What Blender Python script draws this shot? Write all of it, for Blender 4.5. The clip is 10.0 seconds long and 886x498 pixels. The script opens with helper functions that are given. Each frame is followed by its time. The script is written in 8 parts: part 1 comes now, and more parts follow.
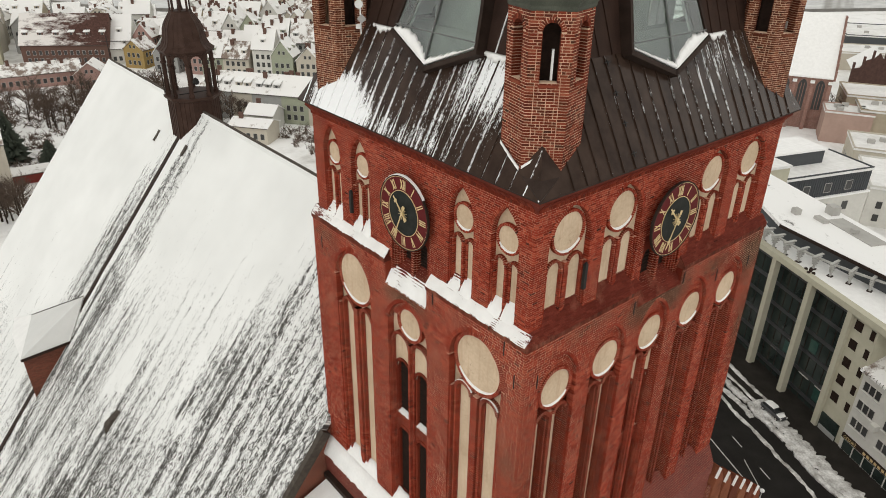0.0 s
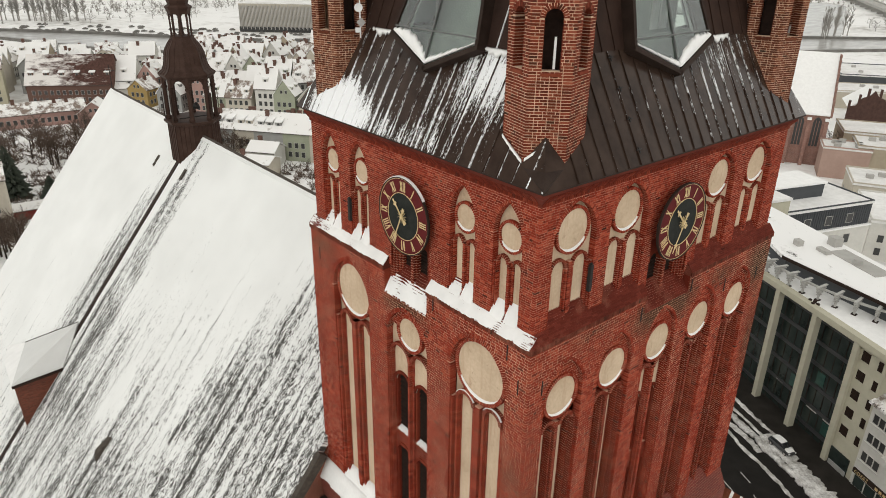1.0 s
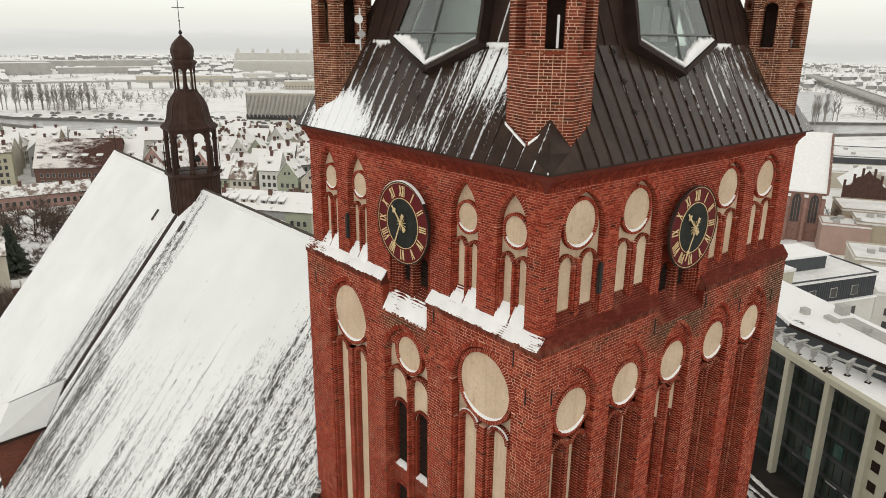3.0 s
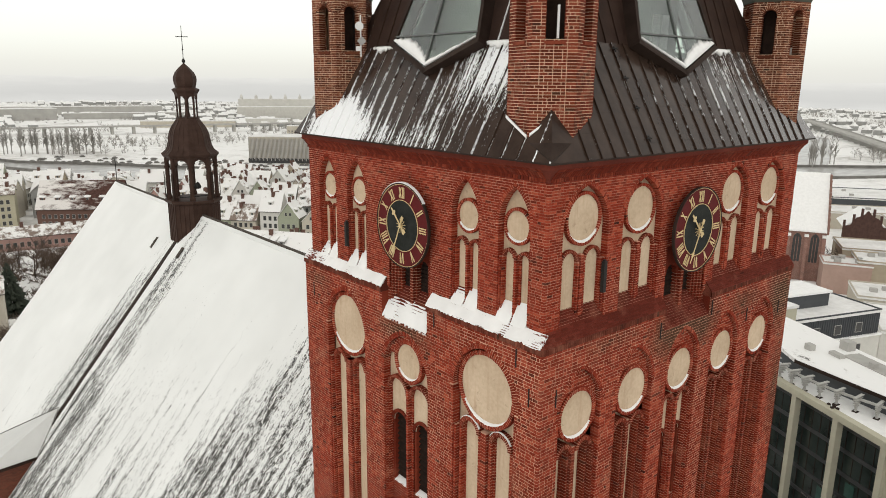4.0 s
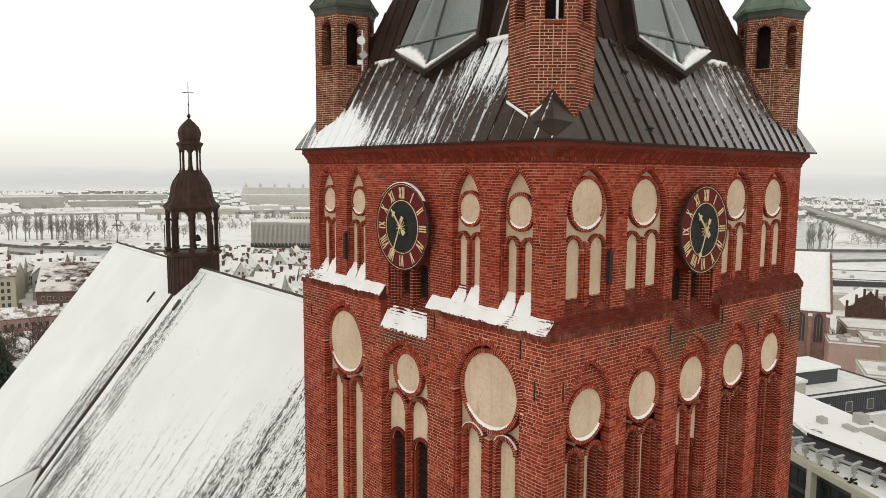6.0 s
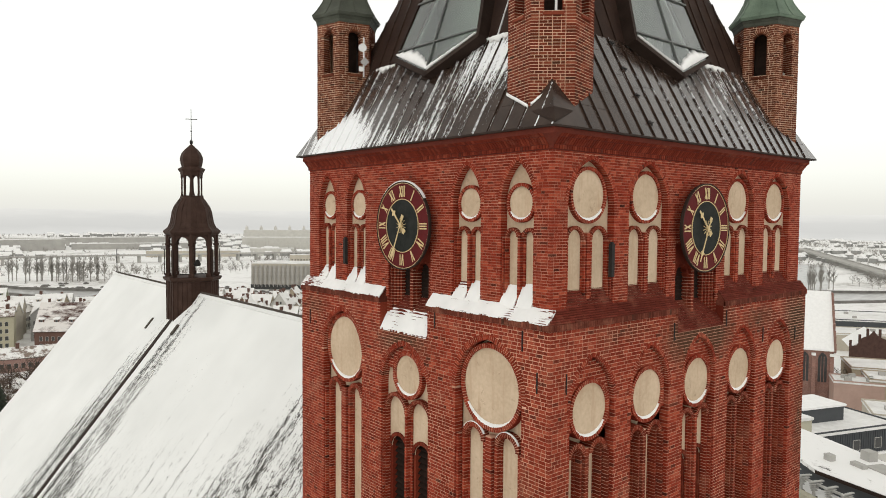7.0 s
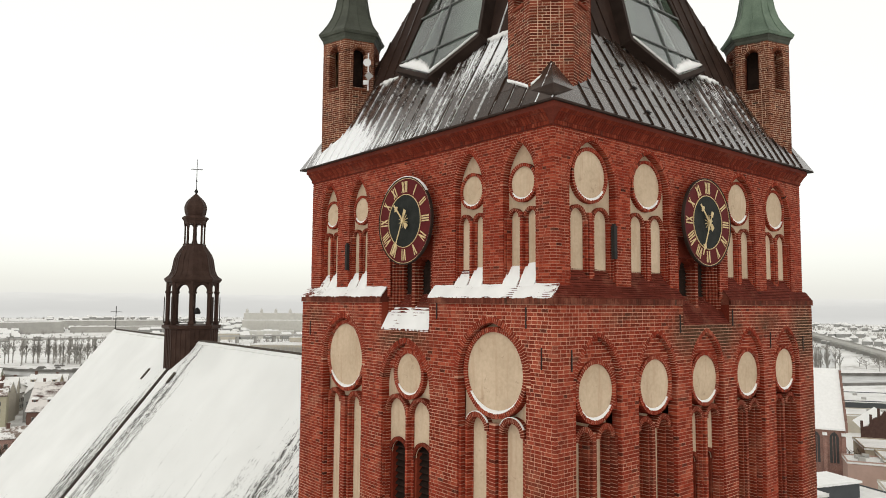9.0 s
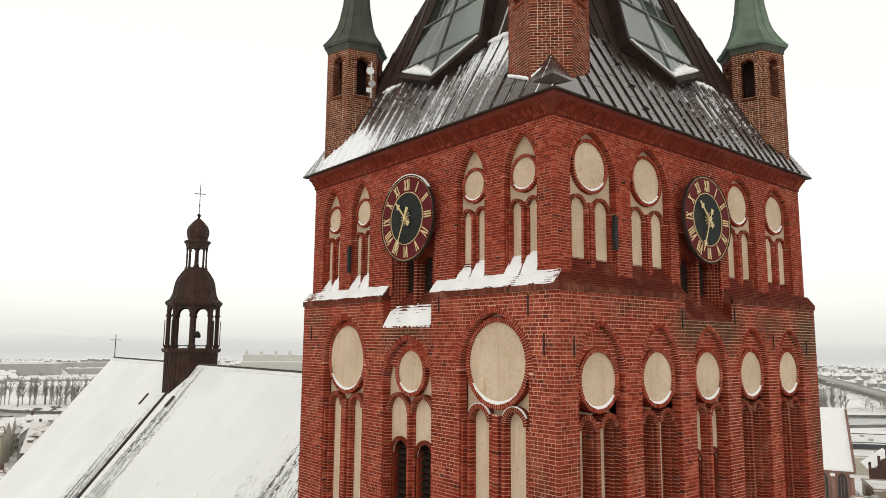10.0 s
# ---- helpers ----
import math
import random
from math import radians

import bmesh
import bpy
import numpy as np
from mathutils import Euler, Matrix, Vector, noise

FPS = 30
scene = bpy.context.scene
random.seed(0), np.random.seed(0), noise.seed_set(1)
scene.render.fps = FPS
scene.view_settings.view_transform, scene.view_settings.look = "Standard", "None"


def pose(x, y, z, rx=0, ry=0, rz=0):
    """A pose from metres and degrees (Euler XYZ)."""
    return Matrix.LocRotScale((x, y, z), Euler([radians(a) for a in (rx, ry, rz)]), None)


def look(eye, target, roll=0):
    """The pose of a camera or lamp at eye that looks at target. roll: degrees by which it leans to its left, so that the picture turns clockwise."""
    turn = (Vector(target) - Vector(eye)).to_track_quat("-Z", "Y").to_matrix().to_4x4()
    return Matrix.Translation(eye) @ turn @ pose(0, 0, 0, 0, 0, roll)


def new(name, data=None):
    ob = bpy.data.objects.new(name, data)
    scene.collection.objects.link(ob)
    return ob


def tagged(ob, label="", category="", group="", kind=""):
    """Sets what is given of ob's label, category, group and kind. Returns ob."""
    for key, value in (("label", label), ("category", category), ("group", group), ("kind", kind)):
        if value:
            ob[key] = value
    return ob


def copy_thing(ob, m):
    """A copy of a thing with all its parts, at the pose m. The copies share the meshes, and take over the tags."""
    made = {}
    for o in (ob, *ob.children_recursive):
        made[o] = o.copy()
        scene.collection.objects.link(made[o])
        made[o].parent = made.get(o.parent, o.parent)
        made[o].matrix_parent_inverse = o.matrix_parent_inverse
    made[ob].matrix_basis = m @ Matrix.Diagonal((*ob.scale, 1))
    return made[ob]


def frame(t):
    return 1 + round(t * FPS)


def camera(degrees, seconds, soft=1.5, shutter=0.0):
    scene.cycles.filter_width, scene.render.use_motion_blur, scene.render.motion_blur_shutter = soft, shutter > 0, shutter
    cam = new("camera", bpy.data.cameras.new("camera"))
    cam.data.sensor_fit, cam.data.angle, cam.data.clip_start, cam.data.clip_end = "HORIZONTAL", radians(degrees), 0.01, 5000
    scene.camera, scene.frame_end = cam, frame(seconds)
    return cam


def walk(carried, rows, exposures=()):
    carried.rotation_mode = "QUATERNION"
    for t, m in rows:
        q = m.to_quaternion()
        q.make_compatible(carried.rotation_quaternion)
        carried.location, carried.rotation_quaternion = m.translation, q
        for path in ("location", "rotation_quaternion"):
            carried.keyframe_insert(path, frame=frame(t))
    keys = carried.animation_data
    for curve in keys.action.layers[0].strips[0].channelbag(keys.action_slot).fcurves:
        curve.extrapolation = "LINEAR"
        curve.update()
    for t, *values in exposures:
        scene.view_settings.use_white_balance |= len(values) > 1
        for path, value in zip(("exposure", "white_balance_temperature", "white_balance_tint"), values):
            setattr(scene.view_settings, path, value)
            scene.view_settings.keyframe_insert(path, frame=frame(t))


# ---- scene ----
cam = camera(65.2, 10.0, soft=0.95)
PATH = [
    (0, (-13.245, -11.551, 67.430), (-7.505, -4.794, 62.805), 0.98),
    (0.5, (-13.222, -11.534, 66.730), (-7.406, -4.675, 62.358), 0.90),
    (1, (-13.201, -11.520, 66.032), (-7.310, -4.560, 61.925), 0.84),
    (1.5, (-13.179, -11.507, 65.334), (-7.218, -4.452, 61.503), 0.77),
    (2, (-13.159, -11.497, 64.637), (-7.131, -4.349, 61.091), 0.72),
    (2.5, (-13.140, -11.487, 63.940), (-7.049, -4.254, 60.687), 0.67),
    (3, (-13.122, -11.479, 63.244), (-6.974, -4.166, 60.290), 0.62),
    (4.5, (-13.072, -11.457, 61.156), (-6.786, -3.950, 59.125), 0.52),
    (5, (-13.058, -11.450, 60.459), (-6.737, -3.894, 58.741), 0.50),
    (5.5, (-13.044, -11.442, 59.763), (-6.696, -3.845, 58.356), 0.48),
    (7, (-13.008, -11.414, 57.672), (-6.615, -3.740, 57.197), 0.44),
    (7.5, (-12.998, -11.402, 56.973), (-6.603, -3.717, 56.806), 0.44),
    (8, (-12.989, -11.388, 56.274), (-6.597, -3.699, 56.412), 0.44),
    (8.5, (-12.981, -11.371, 55.573), (-6.599, -3.685, 56.015), 0.45),
    (9, (-12.974, -11.353, 54.872), (-6.609, -3.676, 55.616), 0.46),
    (9.5, (-12.968, -11.331, 54.170), (-6.625, -3.670, 55.214), 0.47),
    (10, (-12.962, -11.306, 53.466), (-6.650, -3.667, 54.810), 0.48),
]
walk(cam, [(t, look(eye, target, roll)) for t, eye, target, roll in PATH])

# ---- world and light: a bright overcast winter sky ----
SUN_ELEV, SUN_TURN = 38.0, 200.0
world = bpy.data.worlds.new("overcast_sky")
scene.world = world
world.use_nodes = True
wn, wl = world.node_tree.nodes, world.node_tree.links
wn.clear()
sky = wn.new("ShaderNodeTexSky")
sky.sky_type, sky.sun_disc = "NISHITA", False
sky.sun_elevation, sky.sun_rotation = radians(SUN_ELEV), radians(SUN_TURN)
clear_sky = wn.new("ShaderNodeBackground")
clear_sky.inputs["Strength"].default_value = 0.02
wl.new(sky.outputs[0], clear_sky.inputs["Color"])
way = wn.new("ShaderNodeTexCoord")
split = wn.new("ShaderNodeSeparateXYZ")
wl.new(way.outputs["Generated"], split.inputs[0])
cloud_ramp = wn.new("ShaderNodeValToRGB")
SKY_STOPS = ((0.0, (0.64, 0.635, 0.605, 1)), (0.02, (0.66, 0.655, 0.62, 1)), (0.06, (0.78, 0.77, 0.715, 1)), (0.11, (0.87, 0.85, 0.785, 1)), (0.52, (0.87, 0.85, 0.785, 1)), (0.80, (0.57, 0.55, 0.49, 1)))
while len(cloud_ramp.color_ramp.elements) < len(SKY_STOPS):
    cloud_ramp.color_ramp.elements.new(0.5)
for e, (pos, col) in zip(cloud_ramp.color_ramp.elements, SKY_STOPS):
    e.position, e.color = pos, col
wl.new(split.outputs["Z"], cloud_ramp.inputs[0])
cloud = wn.new("ShaderNodeBackground")
cloud.inputs["Strength"].default_value = 0.97
wl.new(cloud_ramp.outputs[0], cloud.inputs["Color"])
both = wn.new("ShaderNodeAddShader")
wl.new(clear_sky.outputs[0], both.inputs[0])
wl.new(cloud.outputs[0], both.inputs[1])
w_out = wn.new("ShaderNodeOutputWorld")
wl.new(both.outputs[0], w_out.inputs[0])

sun = new("sun", bpy.data.lights.new("sun", "SUN"))
sun.data.energy, sun.data.angle, sun.data.color = 0.5, radians(25), (1.0, 0.97, 0.92)
sun.matrix_world = look((-60, -25, 120), (0, 0, 55))
scene.view_settings.exposure = 0.22


# ---- materials ----
def nodes_of(name):
    m = bpy.data.materials.new(name)
    m.use_nodes = True
    nt = m.node_tree
    return m, nt, nt.nodes["Principled BSDF"]


def ramp(nt, fac, stops):
    r = nt.nodes.new("ShaderNodeValToRGB")
    els = r.color_ramp.elements
    while len(els) < len(stops):
        els.new(0.5)
    for e, (p, c) in zip(els, stops):
        e.position, e.color = p, (*c, 1) if len(c) == 3 else c
    nt.links.new(fac, r.inputs[0])
    return r.outputs[0]


def noise_of(nt, scale, detail=4, rough=0.55, stretch=(1, 1, 1), coords="Object", offset=(0, 0, 0), distort=0.0):
    tc = nt.nodes.new("ShaderNodeTexCoord")
    mp = nt.nodes.new("ShaderNodeMapping")
    mp.inputs["Scale"].default_value, mp.inputs["Location"].default_value = stretch, offset
    nt.links.new(tc.outputs[coords], mp.inputs[0])
    n = nt.nodes.new("ShaderNodeTexNoise")
    n.inputs["Scale"].default_value, n.inputs["Detail"].default_value, n.inputs["Roughness"].default_value = scale, detail, rough
    n.inputs["Distortion"].default_value = distort
    nt.links.new(mp.outputs[0], n.inputs["Vector"])
    return n.outputs["Fac"]


def maths(nt, op, a, b=0.0, clamp=False):
    n = nt.nodes.new("ShaderNodeMath")
    n.operation, n.use_clamp = op, clamp
    for i, v in enumerate((a, b)):
        if isinstance(v, (int, float)):
            n.inputs[i].default_value = v
        else:
            nt.links.new(v, n.inputs[i])
    return n.outputs[0]


def blend(nt, fac, a, b, how="MIX"):
    n = nt.nodes.new("ShaderNodeMix")
    n.data_type, n.blend_type = "RGBA", how
    for s, v in ((0, fac), (6, a), (7, b)):
        if isinstance(v, (int, float)):
            n.inputs[s].default_value = v
        elif isinstance(v, tuple):
            n.inputs[s].default_value = (*v, 1)
        else:
            nt.links.new(v, n.inputs[s])
    return n.outputs[2]


def bump(nt, bs, height, strength=0.3, dist=0.01):
    b = nt.nodes.new("ShaderNodeBump")
    b.inputs["Strength"].default_value, b.inputs["Distance"].default_value = strength, dist
    nt.links.new(height, b.inputs["Height"])
    nt.links.new(b.outputs[0], bs.inputs["Normal"])


def simple(name, lo, hi, rough=0.7, scale=3.0, metal=0.0, bumps=0.2, fine=30.0, stretch=(1, 1, 1), dist=0.01):
    """A surface that wanders between two colours at two scales, with fine relief."""
    m, nt, bs = nodes_of(name)
    big, small = noise_of(nt, scale, stretch=stretch), noise_of(nt, fine, 3, stretch=stretch)
    both = maths(nt, "ADD", maths(nt, "MULTIPLY", big, 0.65), maths(nt, "MULTIPLY", small, 0.35))
    nt.links.new(ramp(nt, both, ((0.32, lo), (0.68, hi))), bs.inputs["Base Color"])
    bs.inputs["Roughness"].default_value, bs.inputs["Metallic"].default_value = rough, metal
    if rough >= 0.6:
        bs.inputs["Specular IOR Level"].default_value = 0.12
    bump(nt, bs, small, bumps, dist)
    return m


def brick_material(name, dark, mid, light, stain=(0.10, 0.035, 0.025), dirt=(), rough=0.9):
    m, nt, bs = nodes_of(name)
    geo, info = nt.nodes.new("ShaderNodeNewGeometry"), nt.nodes.new("ShaderNodeObjectInfo")
    rnd = maths(nt, "FRACT", maths(nt, "ADD", geo.outputs["Random Per Island"], info.outputs["Random"]))
    black = tuple(0.45 * v for v in stain)
    col = ramp(nt, rnd, ((0.0, black), (0.004, stain), (0.035, dark), (0.30, tuple(0.5 * a + 0.5 * b for a, b in zip(dark, mid))), (0.62, mid), (1.0, light)))
    patch = noise_of(nt, 0.42, 5, 0.68)
    col = blend(nt, ramp(nt, patch, ((0.42, (0, 0, 0)), (0.66, (0.62, 0.62, 0.62)))), col, tuple(0.5 * v for v in mid))
    bloom = noise_of(nt, 0.9, 5, 0.7, offset=(9, 4, 2))
    col = blend(nt, ramp(nt, bloom, ((0.56, (0, 0, 0)), (0.74, (0.34, 0.34, 0.34)))), col, (0.44, 0.20, 0.13))
    grain = noise_of(nt, 26, 5, 0.75)
    col = blend(nt, 0.75, col, ramp(nt, grain, ((0.32, (0.66, 0.63, 0.61)), (0.68, (1.32, 1.30, 1.27)))), "MULTIPLY")
    if dirt:
        # dark algae under dripping edges: (along, height, half width, half height, strength)
        tc, sp = nt.nodes.new("ShaderNodeTexCoord"), nt.nodes.new("ShaderNodeSeparateXYZ")
        nt.links.new(tc.outputs["Object"], sp.inputs[0])
        ragged = noise_of(nt, 1.6, 5, 0.75)
        for (px, pz, rx, rz, gain) in dirt:
            dx = maths(nt, "DIVIDE", maths(nt, "SUBTRACT", sp.outputs[0], px), rx)
            dz = maths(nt, "DIVIDE", maths(nt, "SUBTRACT", sp.outputs[2], pz), rz)
            far = maths(nt, "SQRT", maths(nt, "ADD", maths(nt, "MULTIPLY", dx, dx), maths(nt, "MULTIPLY", dz, dz)))
            near = maths(nt, "MULTIPLY", maths(nt, "SUBTRACT", 1.0, far, True), maths(nt, "MULTIPLY", ragged, 2.4 * gain))
            col = blend(nt, maths(nt, "MINIMUM", near, 0.85), col, (0.050, 0.033, 0.018))
    nt.links.new(col, bs.inputs["Base Color"])
    bs.inputs["Roughness"].default_value, bs.inputs["Specular IOR Level"].default_value = rough, 0.1 if rough > 0.8 else 0.4
    bump(nt, bs, grain, 0.4, 0.006)
    return m


RED = ((0.165, 0.023, 0.0115), (0.255, 0.033, 0.0165), (0.38, 0.080, 0.042), (0.075, 0.021, 0.014))
BRICK = brick_material("red_brick", *RED)
BRICK_LEFT = brick_material("red_brick_south", *RED, dirt=((-6.2, -1.35, 1.9, 0.7, 0.9), (-0.7, -5.2, 1.1, 1.6, 0.35), (-0.8, -8.6, 1.0, 1.8, 0.35), (-11.9, -0.7, 1.2, 0.6, 0.5)))
BRICK_RIGHT = brick_material("red_brick_street", *RED, dirt=((7.1, -0.95, 2.5, 1.3, 1.5), (13.9, -1.2, 1.5, 1.7, 1.0), (0.5, -6.0, 0.9, 2.4, 0.3), (10.9, -0.8, 1.6, 0.6, 0.7), (14.3, -5.0, 0.8, 3.0, 0.6), (3.0, -0.5, 2.4, 0.35, 0.35)))
LEDGE_BRICK = brick_material("wet_ledge_brick", (0.115, 0.022, 0.013), (0.150, 0.029, 0.018), (0.175, 0.036, 0.023), (0.10, 0.022, 0.014), rough=0.85)
LEDGE_EDGE = brick_material("mossy_edge_brick", (0.095, 0.024, 0.015), (0.140, 0.035, 0.021), (0.20, 0.062, 0.040), (0.05, 0.028, 0.018))
BRICK_TURRET = brick_material("turret_brick", (0.085, 0.023, 0.014), (0.180, 0.034, 0.018), (0.28, 0.078, 0.044), (0.05, 0.024, 0.016))
# Moulded brick, darker than the walls: recess shade is put into its colour.
BRICK_DEEP = brick_material("moulded_brick_recess_shade", (0.130, 0.021, 0.0115), (0.185, 0.029, 0.0145), (0.250, 0.050, 0.026))
BRICK_OLD = brick_material("weathered_brick", (0.085, 0.028, 0.017), (0.150, 0.042, 0.022), (0.235, 0.090, 0.048), (0.033, 0.023, 0.016))
MORTAR = simple("lime_mortar", (0.28, 0.108, 0.068), (0.76, 0.475, 0.335), 0.95, 0.40, fine=2.5)
MORTAR_FINE = simple("weathered_fine_mortar", (0.26, 0.090, 0.057), (0.66, 0.37, 0.262), 0.95, 0.42, fine=2.5)
MORTAR_PALE = simple("pale_turret_mortar", (0.44, 0.285, 0.19), (0.76, 0.57, 0.42), 0.95, 0.8, fine=5)
EAVES_RED = simple("smooth_red_moulding", (0.085, 0.018, 0.012), (0.165, 0.036, 0.022), 0.85, 0.7, fine=14)


def weathered_plaster(name, lo, hi, stain):
    """Lime plaster: cloudy cream, with rusty weeping streaks and scattered hairline damage."""
    m, nt, bs = nodes_of(name)
    cloud, grain = noise_of(nt, 0.7), noise_of(nt, 9, 3)
    both = maths(nt, "ADD", maths(nt, "MULTIPLY", cloud, 0.65), maths(nt, "MULTIPLY", grain, 0.35))
    col = ramp(nt, both, ((0.32, lo), (0.68, hi)))
    weep = noise_of(nt, 1.0, 4, 0.6, stretch=(5.5, 5.5, 0.55), distort=0.3)
    col = blend(nt, ramp(nt, weep, ((0.52, (0, 0, 0)), (0.74, (0.55, 0.55, 0.55)))), col, stain)
    spot = noise_of(nt, 3.2, 5, 0.7, distort=0.8)
    col = blend(nt, ramp(nt, spot, ((0.62, (0, 0, 0)), (0.72, (0.5, 0.5, 0.5)))), col, tuple(0.55 * v for v in stain))
    nt.links.new(col, bs.inputs["Base Color"])
    bs.inputs["Roughness"].default_value, bs.inputs["Specular IOR Level"].default_value = 0.9, 0.12
    bump(nt, bs, maths(nt, "ADD", grain, maths(nt, "MULTIPLY", spot, 0.6)), 0.25, 0.012)
    return m


PLASTER = weathered_plaster("cream_plaster", (0.45, 0.335, 0.228), (0.635, 0.497, 0.36), (0.42, 0.27, 0.175))
SNOW = simple("snow", (0.78, 0.775, 0.76), (0.88, 0.875, 0.86), 0.75, 1.2, bumps=0.35, fine=9, dist=0.05)


def thin_snow(name, bare, corner):
    """Snow blown thin: streaks of brick show along x, more of them past the given places (x, reach)."""
    m, nt, bs = nodes_of(name)
    tc, sp = nt.nodes.new("ShaderNodeTexCoord"), nt.nodes.new("ShaderNodeSeparateXYZ")
    nt.links.new(tc.outputs["Object"], sp.inputs[0])
    v = noise_of(nt, 1.0, 4, 0.65, stretch=(2.6, 20, 20))
    v = maths(nt, "ADD", maths(nt, "MULTIPLY", v, 0.75), maths(nt, "MULTIPLY", noise_of(nt, 5.0, 3, 0.6), 0.25))
    for px, reach, gain in corner:
        off = maths(nt, "DIVIDE", maths(nt, "ABSOLUTE", maths(nt, "SUBTRACT", sp.outputs[0], px)), reach)
        v = maths(nt, "ADD", v, maths(nt, "MULTIPLY", maths(nt, "SUBTRACT", 1.0, off, True), gain))
    fac = ramp(nt, v, ((0.76, (0, 0, 0)), (0.80, (1, 1, 1))))
    drift = ramp(nt, noise_of(nt, 1.3, 3), ((0.3, (0.76, 0.755, 0.74)), (0.7, (0.87, 0.865, 0.85))))
    nt.links.new(blend(nt, fac, drift, bare), bs.inputs["Base Color"])
    bs.inputs["Roughness"].default_value, bs.inputs["Specular IOR Level"].default_value = 0.8, 0.15
    bump(nt, bs, maths(nt, "SUBTRACT", maths(nt, "MULTIPLY", noise_of(nt, 9, 3), 0.3), fac), 0.4, 0.02)
    return m


SNOW_THIN = thin_snow("thin_blown_snow", (0.15, 0.036, 0.024), ((0.0, 1.1, 0.30), (-12.2, 2.0, 0.30), (-7.5, 0.6, 0.12), (-4.9, 0.4, 0.16)))
IRON = simple("black_iron", (0.015, 0.015, 0.015), (0.04, 0.036, 0.033), 0.6, 6)
# Colours the louvres, and also the painted shade inside the turrets.
DARK = simple("dark_louvre_and_shade", (0.012, 0.007, 0.005), (0.030, 0.017, 0.012), 0.8, 5)
GOLD = simple("gilded_metal", (0.50, 0.36, 0.16), (0.72, 0.56, 0.31), 0.45, 5, 0.15)
CLOCK_RED = simple("clock_red_paint", (0.075, 0.006, 0.007), (0.115, 0.010, 0.011), 0.6, 4)
CLOCK_BLACK = simple("clock_black_paint", (0.008, 0.009, 0.008), (0.024, 0.026, 0.022), 0.6, 4)
COPPER_BROWN = simple("brown_copper", (0.034, 0.018, 0.013), (0.066, 0.038, 0.029), 0.62, 1.5, 0.1)
COPPER_GREEN = simple("green_copper", (0.050, 0.053, 0.042), (0.100, 0.108, 0.085), 0.6, 1.6, 0.2)
COPPER_BRIGHT = simple("verdigris_copper", (0.090, 0.125, 0.092), (0.19, 0.25, 0.185), 0.6, 1.6, 0.2)
FRAME_METAL = simple("dark_window_metal", (0.020, 0.012, 0.009), (0.042, 0.027, 0.021), 0.65, 2, 0.0)
SPIRE_SHEET = simple("dark_spire_sheet", (0.019, 0.0105, 0.008), (0.047, 0.026, 0.019), 0.65, 1.2, 0.0)
STEEL_BAR = simple("grey_steel_bar", (0.10, 0.105, 0.10), (0.17, 0.175, 0.165), 0.5, 3, 0.3)
WHITE_PAINT = simple("white_paint", (0.70, 0.70, 0.69), (0.80, 0.80, 0.79), 0.5, 4)
INNER = simple("pale_lining", (0.26, 0.285, 0.26), (0.38, 0.405, 0.37), 0.8, 2)


def glass_material(name, tint, rough=0.03):
    m, nt, bs = nodes_of(name)
    bs.inputs["Base Color"].default_value = (*tint, 1)
    bs.inputs["Roughness"].default_value, bs.inputs["Transmission Weight"].default_value, bs.inputs["IOR"].default_value = rough, 1.0, 1.6
    return m


GLASS = glass_material("lantern_glass", (0.78, 0.86, 0.82))


